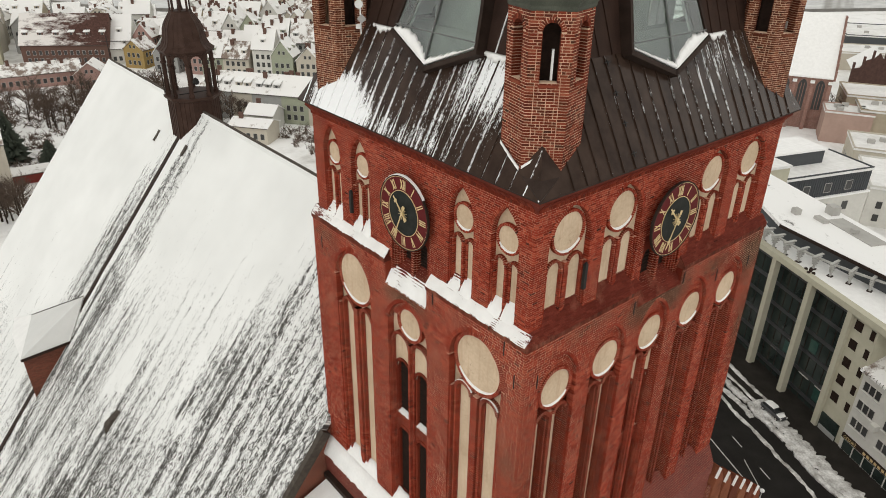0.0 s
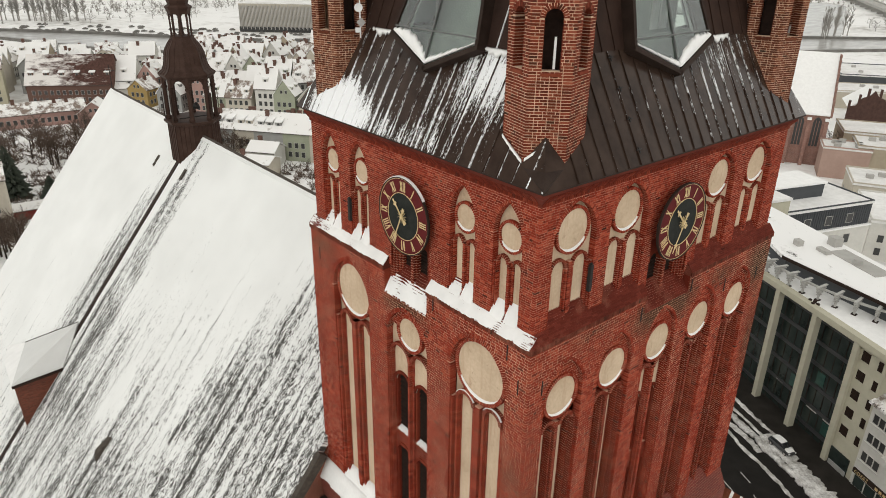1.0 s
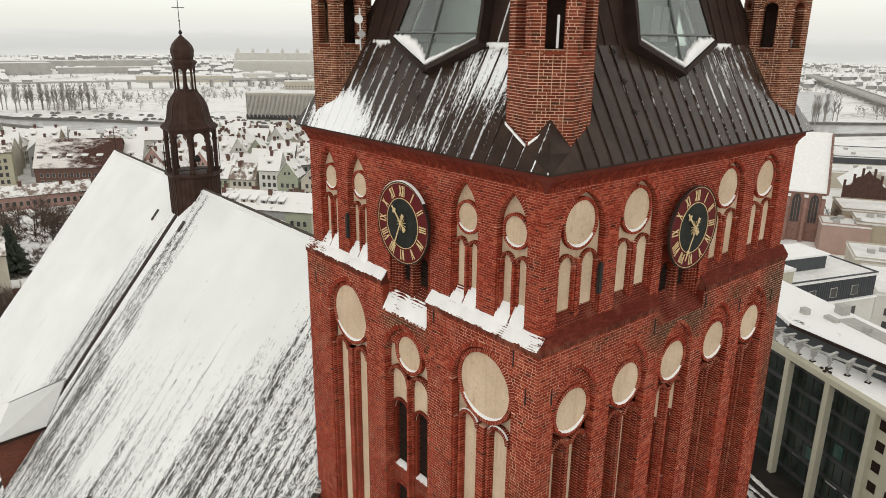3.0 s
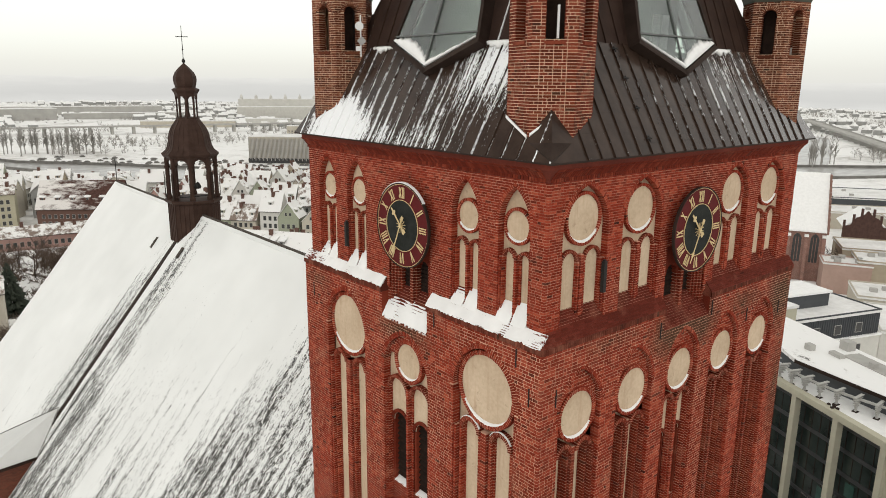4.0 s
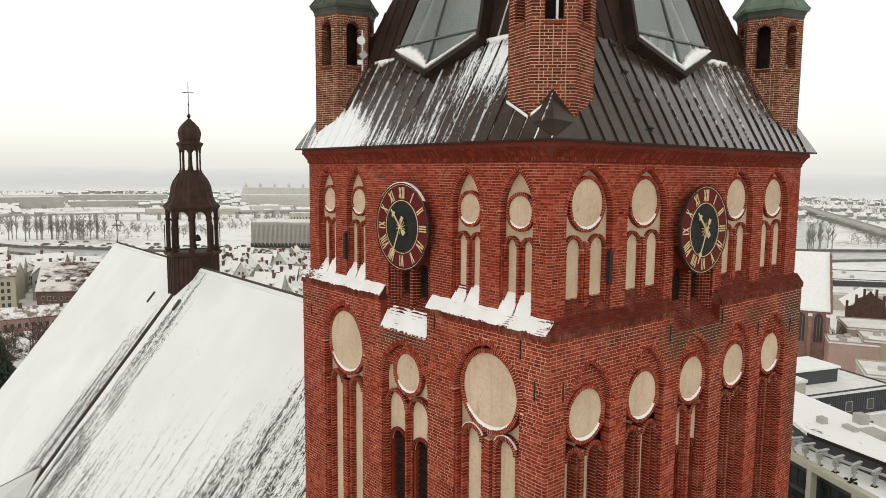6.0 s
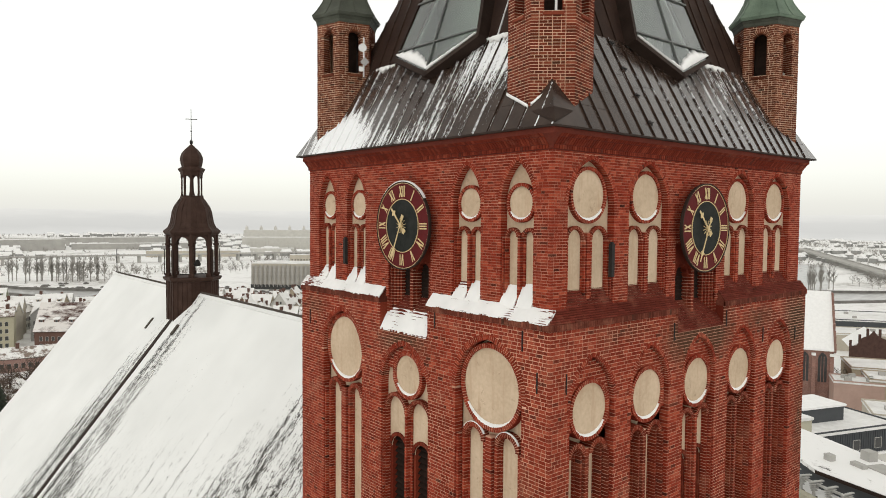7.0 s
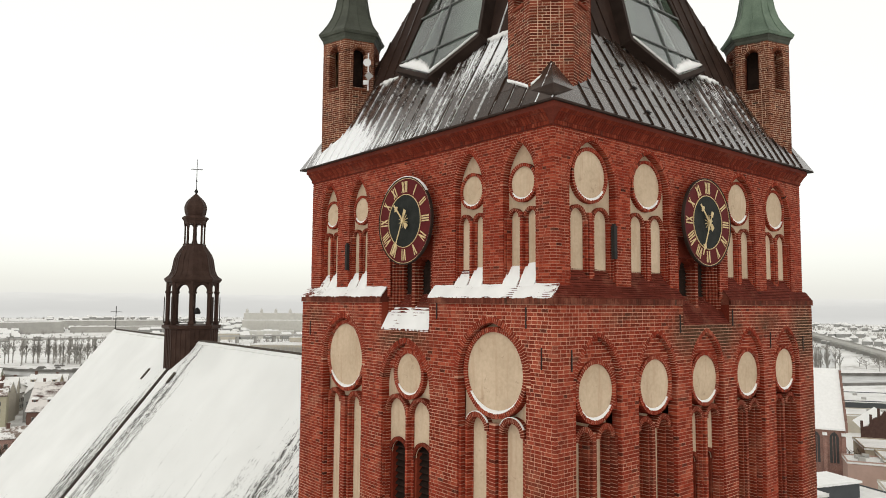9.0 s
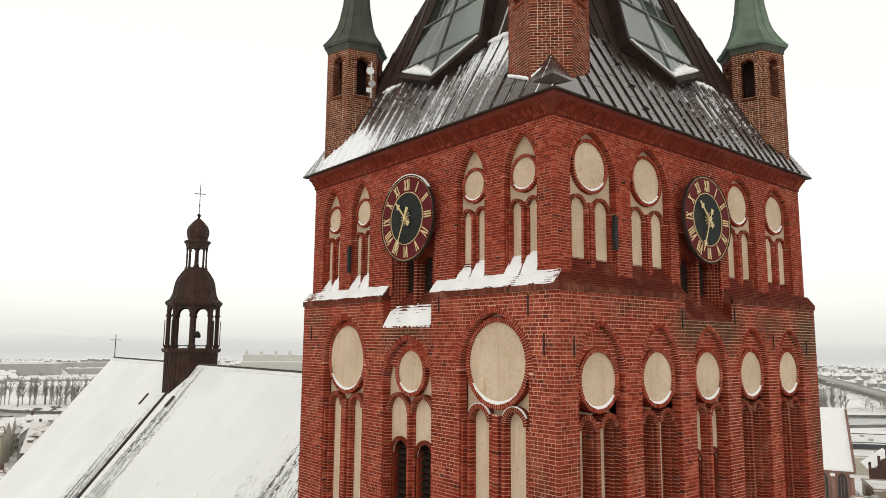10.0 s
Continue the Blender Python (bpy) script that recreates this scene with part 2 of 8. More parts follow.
def roof_metal(name, snow_hi, snow_streak, seed, patch_at=None, seam=0.0):
    """Dark standing-seam sheet with blown snow: streaks down the slope. Object x runs along the eaves, y up the slope."""
    m, nt, bs = nodes_of(name)
    sheet = noise_of(nt, 0.8, 4, 0.6, offset=(seed, 0, 0))
    fine = noise_of(nt, 22, 3, 0.6)
    base = ramp(nt, sheet, ((0.35, (0.025, 0.0148, 0.0108)), (0.66, (0.053, 0.034, 0.0255))))
    streak = noise_of(nt, 1.0, 5, 0.72, stretch=(4.5, 0.38, 1), offset=(seed, 0, 0))
    speck = noise_of(nt, 11.0, 5, 0.8, stretch=(1.5, 0.75, 1), offset=(seed, 3, 0))
    cover = maths(nt, "ADD", maths(nt, "MULTIPLY", streak, 0.55), maths(nt, "MULTIPLY", speck, 0.45))
    if patch_at is not None:
        tc, sp = nt.nodes.new("ShaderNodeTexCoord"), nt.nodes.new("ShaderNodeSeparateXYZ")
        nt.links.new(tc.outputs["Object"], sp.inputs[0])
        for (px, py, rx, ry, gain) in patch_at:
            dx = maths(nt, "DIVIDE", maths(nt, "SUBTRACT", sp.outputs[0], px), rx)
            dy = maths(nt, "DIVIDE", maths(nt, "SUBTRACT", sp.outputs[1], py), ry)
            far = maths(nt, "SQRT", maths(nt, "ADD", maths(nt, "MULTIPLY", dx, dx), maths(nt, "MULTIPLY", dy, dy)))
            near = maths(nt, "MULTIPLY", maths(nt, "SUBTRACT", 1.0, far, True), gain)
            cover = maths(nt, "ADD", cover, near)
        if seam:
            # snow caught along one flank of each standing seam
            turn = maths(nt, "FRACT", maths(nt, "DIVIDE", maths(nt, "SUBTRACT", sp.outputs[0], 0.155), 0.57))
            off = maths(nt, "MULTIPLY", maths(nt, "ABSOLUTE", maths(nt, "SUBTRACT", turn, 0.08)), 0.57)
            cover = maths(nt, "ADD", cover, maths(nt, "MULTIPLY", maths(nt, "SUBTRACT", 1.0, maths(nt, "DIVIDE", off, 0.075), True), seam))
    fac = ramp(nt, cover, ((snow_hi, (0, 0, 0)), (snow_hi + snow_streak, (1, 1, 1))))
    nt.links.new(blend(nt, fac, base, (0.84, 0.85, 0.86)), bs.inputs["Base Color"])
    bs.inputs["IOR"].default_value = 2.3
    lw = nt.nodes.new("ShaderNodeLayerWeight")
    nt.links.new(ramp(nt, lw.outputs["Facing"], ((0.34, (0.015, 0.015, 0.015)), (0.56, (0.08, 0.08, 0.08)), (0.67, (1.0, 1.0, 1.0)))), bs.inputs["Specular IOR Level"])
    nt.links.new(ramp(nt, fac, ((0, (0.22, 0.22, 0.22)), (1, (0.85, 0.85, 0.85)))), bs.inputs["Roughness"])
    bump(nt, bs, maths(nt, "ADD", fac, maths(nt, "MULTIPLY", fine, 0.03)), 0.4, 0.02)
    return m


# ---- mesh helpers ----
class Build:
    """Gathers boxes, prisms and strips into one mesh."""

    def __init__(self):
        self.v, self.f = [], []

    def hexa(self, p):
        """Eight corners: four below counter-clockwise from above, then four above."""
        n = len(self.v)
        self.v += p
        self.f += [(n, n + 3, n + 2, n + 1), (n + 4, n + 5, n + 6, n + 7)] + [(n + i, n + (i + 1) % 4, n + 4 + (i + 1) % 4, n + 4 + i) for i in range(4)]

    def box(self, x0, x1, y0, y1, z0, z1):
        self.hexa([(x0, y0, z0), (x1, y0, z0), (x1, y1, z0), (x0, y1, z0), (x0, y0, z1), (x1, y0, z1), (x1, y1, z1), (x0, y1, z1)])

    def prism(self, ring, lift):
        """A polygon (counter-clockwise seen from the side it is lifted to) and its lifted copy."""
        n, k = len(self.v), len(ring)
        self.v += list(ring) + [tuple(Vector(p) + Vector(lift)) for p in ring]
        self.f += [tuple(n + i for i in reversed(range(k))), tuple(n + k + i for i in range(k))]
        self.f += [(n + i, n + (i + 1) % k, n + k + (i + 1) % k, n + k + i) for i in range(k)]

    def loft(self, rings, closed=True, caps=True):
        n, k = len(self.v), len(rings[0])
        for r in rings:
            self.v += list(r)
        for a in range(len(rings) - 1):
            for i in range(k if closed else k - 1):
                j = (i + 1) % k
                self.f.append((n + a * k + i, n + a * k + j, n + (a + 1) * k + j, n + (a + 1) * k + i))
        if caps and closed:
            self.f += [tuple(n + i for i in reversed(range(k))), tuple(n + (len(rings) - 1) * k + i for i in range(k))]

    def beam(self, a, b, w, h=None, up=(0, 0, 1)):
        a, b = Vector(a), Vector(b)
        ax = (b - a).normalized()
        side = ax.cross(Vector(up))
        side = side.normalized() if side.length > 1e-4 else Vector((1, 0, 0))
        top = side.cross(ax).normalized()
        s, t = side * w / 2, top * (h or w) / 2
        self.hexa([tuple(p) for p in (a - s - t, b - s - t, b + s - t, a + s - t, a - s + t, b - s + t, b + s + t, a + s + t)])

    def mesh(self, name, smooth=False):
        me = bpy.data.meshes.new(name)
        me.from_pydata(self.v, [], self.f)
        me.update()
        if smooth:
            me.polygons.foreach_set("use_smooth", [True] * len(me.polygons))
        return me


def fix_normals(me):
    bm = bmesh.new()
    bm.from_mesh(me)
    bmesh.ops.recalc_face_normals(bm, faces=bm.faces)
    bm.to_mesh(me)
    bm.free()


def part(name, build, material, parent=None, label="", m=None, smooth=False, fix=False, stuff=False):
    """Links a gathered mesh as ONE object under a thing or a part; m is its pose in the world when given."""
    me = build.mesh(name, smooth) if isinstance(build, Build) else build
    if fix:
        fix_normals(me)
    if not me.materials:
        me.materials.append(material)
    ob = new(name, me)
    if m is not None:
        ob.matrix_world = m
    if parent is not None:
        ob.parent = parent
        if m is not None:
            p = parent
            held = Matrix.Identity(4)
            while p is not None:
                held = p.matrix_basis @ held
                p = p.parent
            ob.matrix_basis = held.inverted() @ m
    tagged(ob, label, kind="stuff" if stuff else "")
    return ob


def thing(name, label, category, at=(0, 0, 0), group="", kind=""):
    ob = new(name)
    ob.empty_display_size = 0.2
    ob.matrix_basis = Matrix.Translation(at)
    return tagged(ob, label, category, group, kind)


def ring_of(n, r, z, cx=0.0, cy=0.0, turn=0.0):
    return [(cx + r * math.cos(turn + 2 * math.pi * i / n), cy + r * math.sin(turn + 2 * math.pi * i / n), z) for i in range(n)]


# ---- the tower ----
Z0 = 55.0                 # the clock storey's ledge above the street
TX, TY = 14.6, 12.75      # the tower's plan
INSET = 0.22              # the clock storey stands back by this
COURSE = 0.1
FINE = 4.4 / 58            # the clock storey has thinner, later bricks
TURN_L = pose(0, 0, Z0, 0, 0, -90)     # left-hand face: u = -y
TURN_R = pose(0, 0, Z0)                # right-hand face: u = x
rng = random.Random(7)


def arch_half(z, hw, zs, za):
    """Half-width of a pointed or round arch at height z."""
    if z <= zs:
        return hw
    if z >= za:
        return 0.0
    h = za - zs
    r = (hw * hw + h * h) / (2 * hw)
    return max(0.0, math.sqrt(max(0.0, r * r - (z - zs) ** 2)) - (r - hw))


def outer_half(z, hw, zs, za, w):
    """Half-width of the arch's outer edge, w outside the opening."""
    h = za - zs
    r = (hw * hw + h * h) / (2 * hw)
    q = (r + w) ** 2 - (z - zs) ** 2
    return max(0.0, math.sqrt(q) - (r - hw)) if q > 0 else 0.0


def arch_outline(c, hw, zs, za, zb, n=12):
    """Counter-clockwise as seen from outside (from -d)."""
    pts = [(c - hw, zb), (c + hw, zb)]
    h = za - zs
    for i in range(n + 1):
        z = zs + h * math.sin(i / n * math.pi / 2)
        pts.append((c + arch_half(z, hw, zs, za), z))
    pts[-1] = (c, za)
    for i in range(n - 1, -1, -1):
        z = zs + h * math.sin(i / n * math.pi / 2)
        pts.append((c - arch_half(z, hw, zs, za), z))
    return pts


def slab(b, outline, d0, d1):
    """A flat panel with the given outline in (u, z), from depth d0 to d1."""
    b.prism([(u, d1, z) for u, z in outline], (0, d0 - d1, 0))


def voussoirs(b, uc, zc, r0, r1, a0, a1, d0, d1, size=0.062, gap=0.019):
    """A ring of header bricks, angles in radians counter-clockwise from +u."""
    n = max(3, round(abs(a1 - a0) * r1 / (size + gap)))
    step = (a1 - a0) / n
    for i in range(n):
        s, e = a0 + i * step, a0 + (i + 1) * step
        g = gap / 2 / r1
        s, e = s + g, e - g
        j = rng.uniform(-0.004, 0.004)
        q = [(uc + r * math.cos(a), zc + r * math.sin(a)) for r, a in ((r0, s), (r1, s), (r1, e), (r0, e))]
        b.prism([(u, d1, z) for u, z in q], (0, d0 + j - d1, 0))


def arch_voussoirs(b, c, hw, zs, za, width, d0, d1):
    h = za - zs
    r = (hw * hw + h * h) / (2 * hw)
    reach = math.atan2(h, r - hw) if r > hw else math.pi / 2
    voussoirs(b, c - (r - hw), zs, r, r + width, 0.0, reach, d0, d1)
    voussoirs(b, c + (r - hw), zs, r, r + width, math.pi - reach, math.pi, d0, d1)


def arch_band(b, c, hw, zs, za, width, d0, d1):
    """The mortar bed behind a ring of arch bricks."""
    h = za - zs
    r = (hw * hw + h * h) / (2 * hw)
    reach = math.atan2(h, r - hw) if r > hw else math.pi / 2
    band(b, c - (r - hw), zs, r + 0.004, r + width - 0.006, 0.0, reach, d0, d1, 16)
    band(b, c + (r - hw), zs, r + 0.004, r + width - 0.006, math.pi - reach, math.pi, d0, d1, 16)


def band(b, uc, zc, r0, r1, a0, a1, d0, d1, n=24):
    for i in range(n):
        s, e = a0 + (a1 - a0) * i / n, a0 + (a1 - a0) * (i + 1) / n
        q = [(uc + r * math.cos(a), zc + r * math.sin(a)) for r, a in ((r0, s), (r1, s), (r1, e), (r0, e))]
        b.prism([(u, d1, z) for u, z in q], (0, d0 - d1, 0))


def strip(bricks, mortar, u0, u1, d0, d1, z0, z1, course=0.1):
    """A narrow upright of stacked bricks."""
    mortar.box(u0 + 0.005, u1 - 0.005, d0 + 0.006, d1, z0, z1)
    z = z0
    while z < z1 - 0.03:
        t = min(z + course * 0.84, z1)
        bricks.box(u0, u1, d0 + rng.uniform(-0.003, 0.003), d1 - 0.004, z, t)
        z += course


def shafts(bricks, mortar, e, side, width, d0, dep, z0, z1, count, course, first=0.05):
    """Slender upright shafts stepping inwards from the edge e, with a dark groove beside each."""
    w = width / count
    for i in range(count):
        d = d0 + first + (dep - first - 0.09) * i / count
        strip(bricks, mortar, *sorted((e - side * w * i, e - side * w * (i + 0.58))), d, d0 + dep, z0, z1, course)
        strip(bricks, mortar, *sorted((e - side * w * (i + 0.58), e - side * w * (i + 1))), min(d + 0.30, d0 + dep - 0.02), d0 + dep, z0, z1, course)


class Niche:
    """A blind window: pointed recess, plaster back, a ringed disc over two lancets."""

    def __init__(self, c, hw, zs, za, zb, disc, ring, lancet, lancet_top, depth=0.30, disc_depth=0.19, open_top=None, fill=False, sill=0.0, brick_ring=0.17, fill_low=0.7):
        self.c, self.hw, self.zs, self.za, self.zb, self.disc, self.ring = c, hw, zs, za, zb, disc, ring
        self.lancet, self.lancet_top, self.depth, self.open_top, self.fill, self.sill, self.brick_ring = lancet, lancet_top, depth, open_top, fill, sill, brick_ring
        self.disc_depth, self.fill_low = disc_depth, fill_low

    def half(self, z):
        return arch_half(z, self.hw, self.zs, self.za) if z >= self.zb else 0.0

    def half_outer(self, z):
        if z < self.zb:
            return 0.0
        if z < self.zs:
            return self.hw
        return outer_half(z, self.hw, self.zs, self.za, self.brick_ring)


def cut(spans, lo, hi):
    out = []
    for a, b in spans:
        if hi <= a or lo >= b:
            out.append((a, b))
            continue
        if lo - a > 0.05:
            out.append((a, lo))
        if b - hi > 0.05:
            out.append((hi, b))
    return out


STRETCH, HEAD, JOINT = 0.208, 0.104, 0.018
single_bricks = []


def brick_face(bricks, mortar, u_lo, u_hi, d_face, z_lo, z_hi, niches, corner_hi, pick=None, holes=(), course=0.1, joint=0.018, stretch=0.208, head=0.104):
    """Courses in monk bond round the openings. corner_hi: the tower's near corner lies at u_hi (else at u_lo)."""
    n = int(round((z_hi - z_lo) / course))
    for k in range(n):
        z = z_lo + k * course
        zm = z + course * 0.43
        even = k % 2 == 0
        lo, hi = u_lo, u_hi
        if corner_hi is None:
            pass
        elif corner_hi and even:
            hi -= 0.115
        if corner_hi is False and not even:
            lo += 0.115
        spans, back = [(lo, hi)], [(u_lo + 0.008, u_hi - 0.008)]
        for nc in niches:
            h = nc.half_outer(zm)
            if h > 0:
                spans = cut(spans, nc.c - h, nc.c + h)
            h = max(nc.half(z + 0.002), nc.half(zm))
            if h > 0:
                back = cut(back, nc.c - h - 0.012, nc.c + h + 0.012)
        for (h0, h1, y0, y1) in holes:
            if y0 <= zm < y1:
                spans, back = cut(spans, h0, h1), cut(back, h0 - 0.012, h1 + 0.012)
        for a, b in back:
            mortar.box(a, b, d_face + 0.006, d_face + 0.30, z - 0.002, z + course - 0.002)
        for a, b in spans:
            u = a
            i = k * 2 + rng.randrange(2)
            first = True
            while u < b - 0.02:
                full = (stretch, head, stretch, head, stretch)[i % 5]
                w = full * (rng.uniform(0.35, 0.8) if first and a != lo else 1.0)
                e = min(u + w, b)
                if b - e < 0.06:
                    e = b
                ends = (first and a > u_lo + 0.2) or (e >= b and b < u_hi - 0.2)
                d = d_face + rng.uniform(-0.0045, 0.003)
                if pick and not ends and abs(e - u - full) < 1e-6 and full > 0.1 and pick(u, z) and len(single_bricks) < 600:
                    single_bricks.append((full, u, d, z))
                else:
                    bricks.box(u, e, d, d_face + (0.29 if ends else 0.10), z, z + course - joint)
                u, i, first = e + joint, i + 1, False


def snow_bank(p0, p1, u0, u1, thick=0.07, ragged=0.06, seed=1, step=0.08, frayed=0.0):
    """Snow lying on a slope from p0 (front) to p1 (back), both (d, z); frayed: how much the lower edge creeps up."""
    b, r = Build(), random.Random(seed)
    q0, q1 = Vector((p0[0], 0, p0[1])), Vector((p1[0], 0, p1[1]))
    ax = (q1 - q0).normalized()
    nor = Vector((-ax.z, 0, ax.x))
    n = max(2, int((u1 - u0) / step))
    rows = []
    for i in range(n + 1):
        u = u0 + (u1 - u0) * i / n
        w = noise.noise((u * 2.2, seed, 0)) * ragged + noise.noise((u * 9.0, seed, 3)) * ragged * 0.6 + r.uniform(-0.02, 0.02) + frayed * (0.5 + 0.5 * noise.noise((u * 1.3, seed, 5)))
        t = thick * (0.75 + 0.5 * noise.noise((u * 1.7, seed, 9)))
        lo = q0 + ax * max(0.0, w)
        hi = q1 + ax * (0.02 + 0.5 * noise.noise((u * 3, seed, 2)) * ragged)
        sec = [lo - nor * 0.01, lo + nor * t * 0.55 - ax * 0.02, lo + nor * t + ax * 0.04, (lo + hi) / 2 + nor * t * 1.05, hi + nor * t * 0.7, hi - nor * 0.01]
        rows.append([(u, s.x, s.z) for s in sec])
    b.loft(rows)
    return b


def build_niche(nc, d_face, m, parent, snow=True):
    """The inside of a blind window, in the frame of its face."""
    c, hw, dep = nc.c, nc.hw, nc.depth
    back = Build()
    bottom = nc.open_top + 0.02 if nc.open_top else nc.zb - nc.sill - 0.3
    slab(back, arch_outline(c, hw + 0.02, nc.zs, nc.za + 0.02, bottom), d_face + dep, d_face + dep + 0.03)
    win = part("blind_window", back, PLASTER, parent, "cream plaster blind window in a pointed brick recess", m)
    bricks, mortar = Build(), Build()
    course, jambs = FINE if d_face else COURSE, Build()
    arch_voussoirs(bricks, c, hw, nc.zs, nc.za, nc.brick_ring, d_face - 0.008, d_face + dep - 0.01)
    arch_band(mortar, c, hw, nc.zs, nc.za, nc.brick_ring, d_face + 0.002, d_face + dep - 0.012)
    top = nc.za
    while nc.half_outer(top + 0.01) > 0.02:
        top += 0.01
    bricks.prism([(u, d_face + 0.1, z) for u, z in ((c, nc.za + 0.005), (c + 0.065, nc.za + 0.4 * (top - nc.za)), (c, top), (c - 0.065, nc.za + 0.4 * (top - nc.za)))], (0, -0.112, 0))
    zc, r = nc.disc
    rings = Build()
    dd = nc.disc_depth
    voussoirs(rings, c, zc, r, r + nc.ring, 0, 2 * math.pi, d_face + dd - 0.06, d_face + dep)
    band(mortar, c, zc, r + 0.006, r + nc.ring - 0.01, 0, 2 * math.pi, d_face + dd - 0.053, d_face + dep, 32)
    part("disc_ring", rings, BRICK, win, stuff=True)
    face = Build()
    face.loft([[(c + (r + 0.02) * math.cos(a), y, zc + (r + 0.02) * math.sin(a)) for a in [2 * math.pi * i / 48 for i in range(48)]] for y in (d_face + dep, d_face + dd)])
    part("plaster_disc", face, PLASTER, win, "round cream plaster panel")
    lw, zt = nc.lancet, nc.lancet_top
    jamb = (hw * 2 - lw * 2) * (0.27 if dep > 0.5 else 0.24)
    mull = hw * 2 - lw * 2 - jamb * 2
    zl0 = nc.zb - nc.sill - 0.25
    arch_w = min(0.09 if d_face else 0.15, mull * 0.45)
    for side in (-1, 1):
        e = c + side * hw
        shafts(jambs, mortar, e, side, jamb, d_face, dep, zl0, min(zt, nc.zs), 2, course, 0.12 if dep > 0.5 else 0.05)
        lc = c + side * (mull / 2 + lw / 2)
        arch = Build()
        voussoirs(arch, lc, zt, lw / 2, lw / 2 + arch_w, 0, math.pi, d_face + 0.12, d_face + dep)
        band(mortar, lc, zt, lw / 2 + 0.006, lw / 2 + arch_w - 0.008, 0, math.pi, d_face + 0.127, d_face + dep, 12)
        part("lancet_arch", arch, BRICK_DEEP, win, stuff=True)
        if nc.open_top:
            small = Build()
            ro = lw * 0.42
            voussoirs(small, lc, nc.open_top - ro, ro, ro + 0.12, 0, math.pi, d_face + dep - 0.05, d_face + dep + 0.06)
            part("opening_arch", small, BRICK_DEEP, win, stuff=True)
            head = Build()
            for i in range(10):
                s0, s1 = math.pi * i / 10, math.pi * (i + 1) / 10
                q = [(lc + ro * math.cos(s0), nc.open_top - ro + ro * math.sin(s0)), (lc + ro * math.cos(s0), nc.open_top + 0.02), (lc + ro * math.cos(s1), nc.open_top + 0.02), (lc + ro * math.cos(s1), nc.open_top - ro + ro * math.sin(s1))]
                head.prism([(u, d_face + dep + 0.03, z) for u, z in q], (0, -0.03, 0))
            for a, b in ((lc - lw / 2 - 0.02, lc - ro), (lc + ro, lc + lw / 2 + 0.02)):
                head.box(a, b, d_face + dep, d_face + dep + 0.03, nc.open_top - ro, nc.open_top + 0.02)
            part("opening_head", head, PLASTER, win, fix=True, stuff=True)
    strip(jambs, mortar, c - mull * 0.5, c + mull * 0.5, d_face + dep * 0.80, d_face + dep, zl0, zt, course)
    strip(jambs, mortar, c - mull * 0.17, c + mull * 0.17, d_face + (0.16 if dep > 0.5 else 0.08), d_face + dep, zl0, zt + lw * 0.35, course)
    if mull > 0.3:
        for side in (-1, 1):
            strip(jambs, mortar, *sorted((c + side * mull * 0.25, c + side * mull * 0.42)), d_face + dep * 0.45, d_face + dep, zl0, zt, course)
    if nc.fill:
        z = zc - r * nc.fill_low
        while z < nc.za - 0.1:
            h = nc.half(z + 0.09) - 0.01
            inner = r + nc.ring - 0.02
            g = math.sqrt(max(0, inner ** 2 - (z + 0.05 - zc) ** 2)) if abs(z + 0.05 - zc) < inner else 0
            for a, b in (((c - h, c - g), (c + g, c + h)) if g else ((c - h, c + h),)):
                if b - a < 0.05:
                    continue
                mortar.box(a + 0.004, b - 0.004, d_face + 0.139, d_face + dep, z, z + COURSE)
                u = a
                while u < b - 0.02:
                    t = min(b, u + rng.choice((HEAD, STRETCH)))
                    t = b if b - t < 0.06 else t
                    bricks.box(u, t, d_face + 0.13, d_face + dep, z, z + COURSE - JOINT)
                    u = t + JOINT
            z += COURSE
    part("arch_bricks", bricks, BRICK, win, stuff=True)
    # Deep jambs take the darker brick, so their shade is painted in.
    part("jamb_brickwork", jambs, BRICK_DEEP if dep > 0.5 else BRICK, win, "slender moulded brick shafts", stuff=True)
    part("mortar_bed", mortar, MORTAR_FINE if d_face else MORTAR, win, stuff=True)
    if snow and d_face == 0.0 and nc.lancet > 0.65 and not nc.open_top:
        for side in (-1, 1):
            lc = c + side * (mull / 2 + lw / 2)
            ro = lw / 2 + arch_w
            cap = Build()
            cap.loft([[(lc + rr * math.cos(a), d_face + y, zt + rr * math.sin(a)) for rr, y in ((ro - 0.004, 0.117), (ro + 0.014, 0.120), (ro + 0.014, 0.175), (ro - 0.004, 0.185))] for a in [radians(28 + 124 * i / 14) for i in range(15)]])
            part("arch_snow", cap, SNOW, win, "thin snow on the arch", fix=True)
    # a crescent of snow on the lower rim of the disc
    cres = Build()
    rings_s = []
    for i in range(19):
        a = math.radians(212 + 116 * i / 18)
        th = (0.008 + 0.062 * math.sin(math.pi * i / 18)) * (r / 0.8) ** 0.5
        q = []
        for rr, dd in ((r + 0.012, dd), (r + 0.012, dd - 0.058), (r - th * 0.6, dd - 0.055), (r - th, dd)):
            q.append((c + rr * math.cos(a), d_face + dd, zc + rr * math.sin(a)))
        rings_s.append(q)
    cres.loft(rings_s)
    part("snow_crescent", cres, SNOW, win, "thin crescent of settled snow", fix=True)
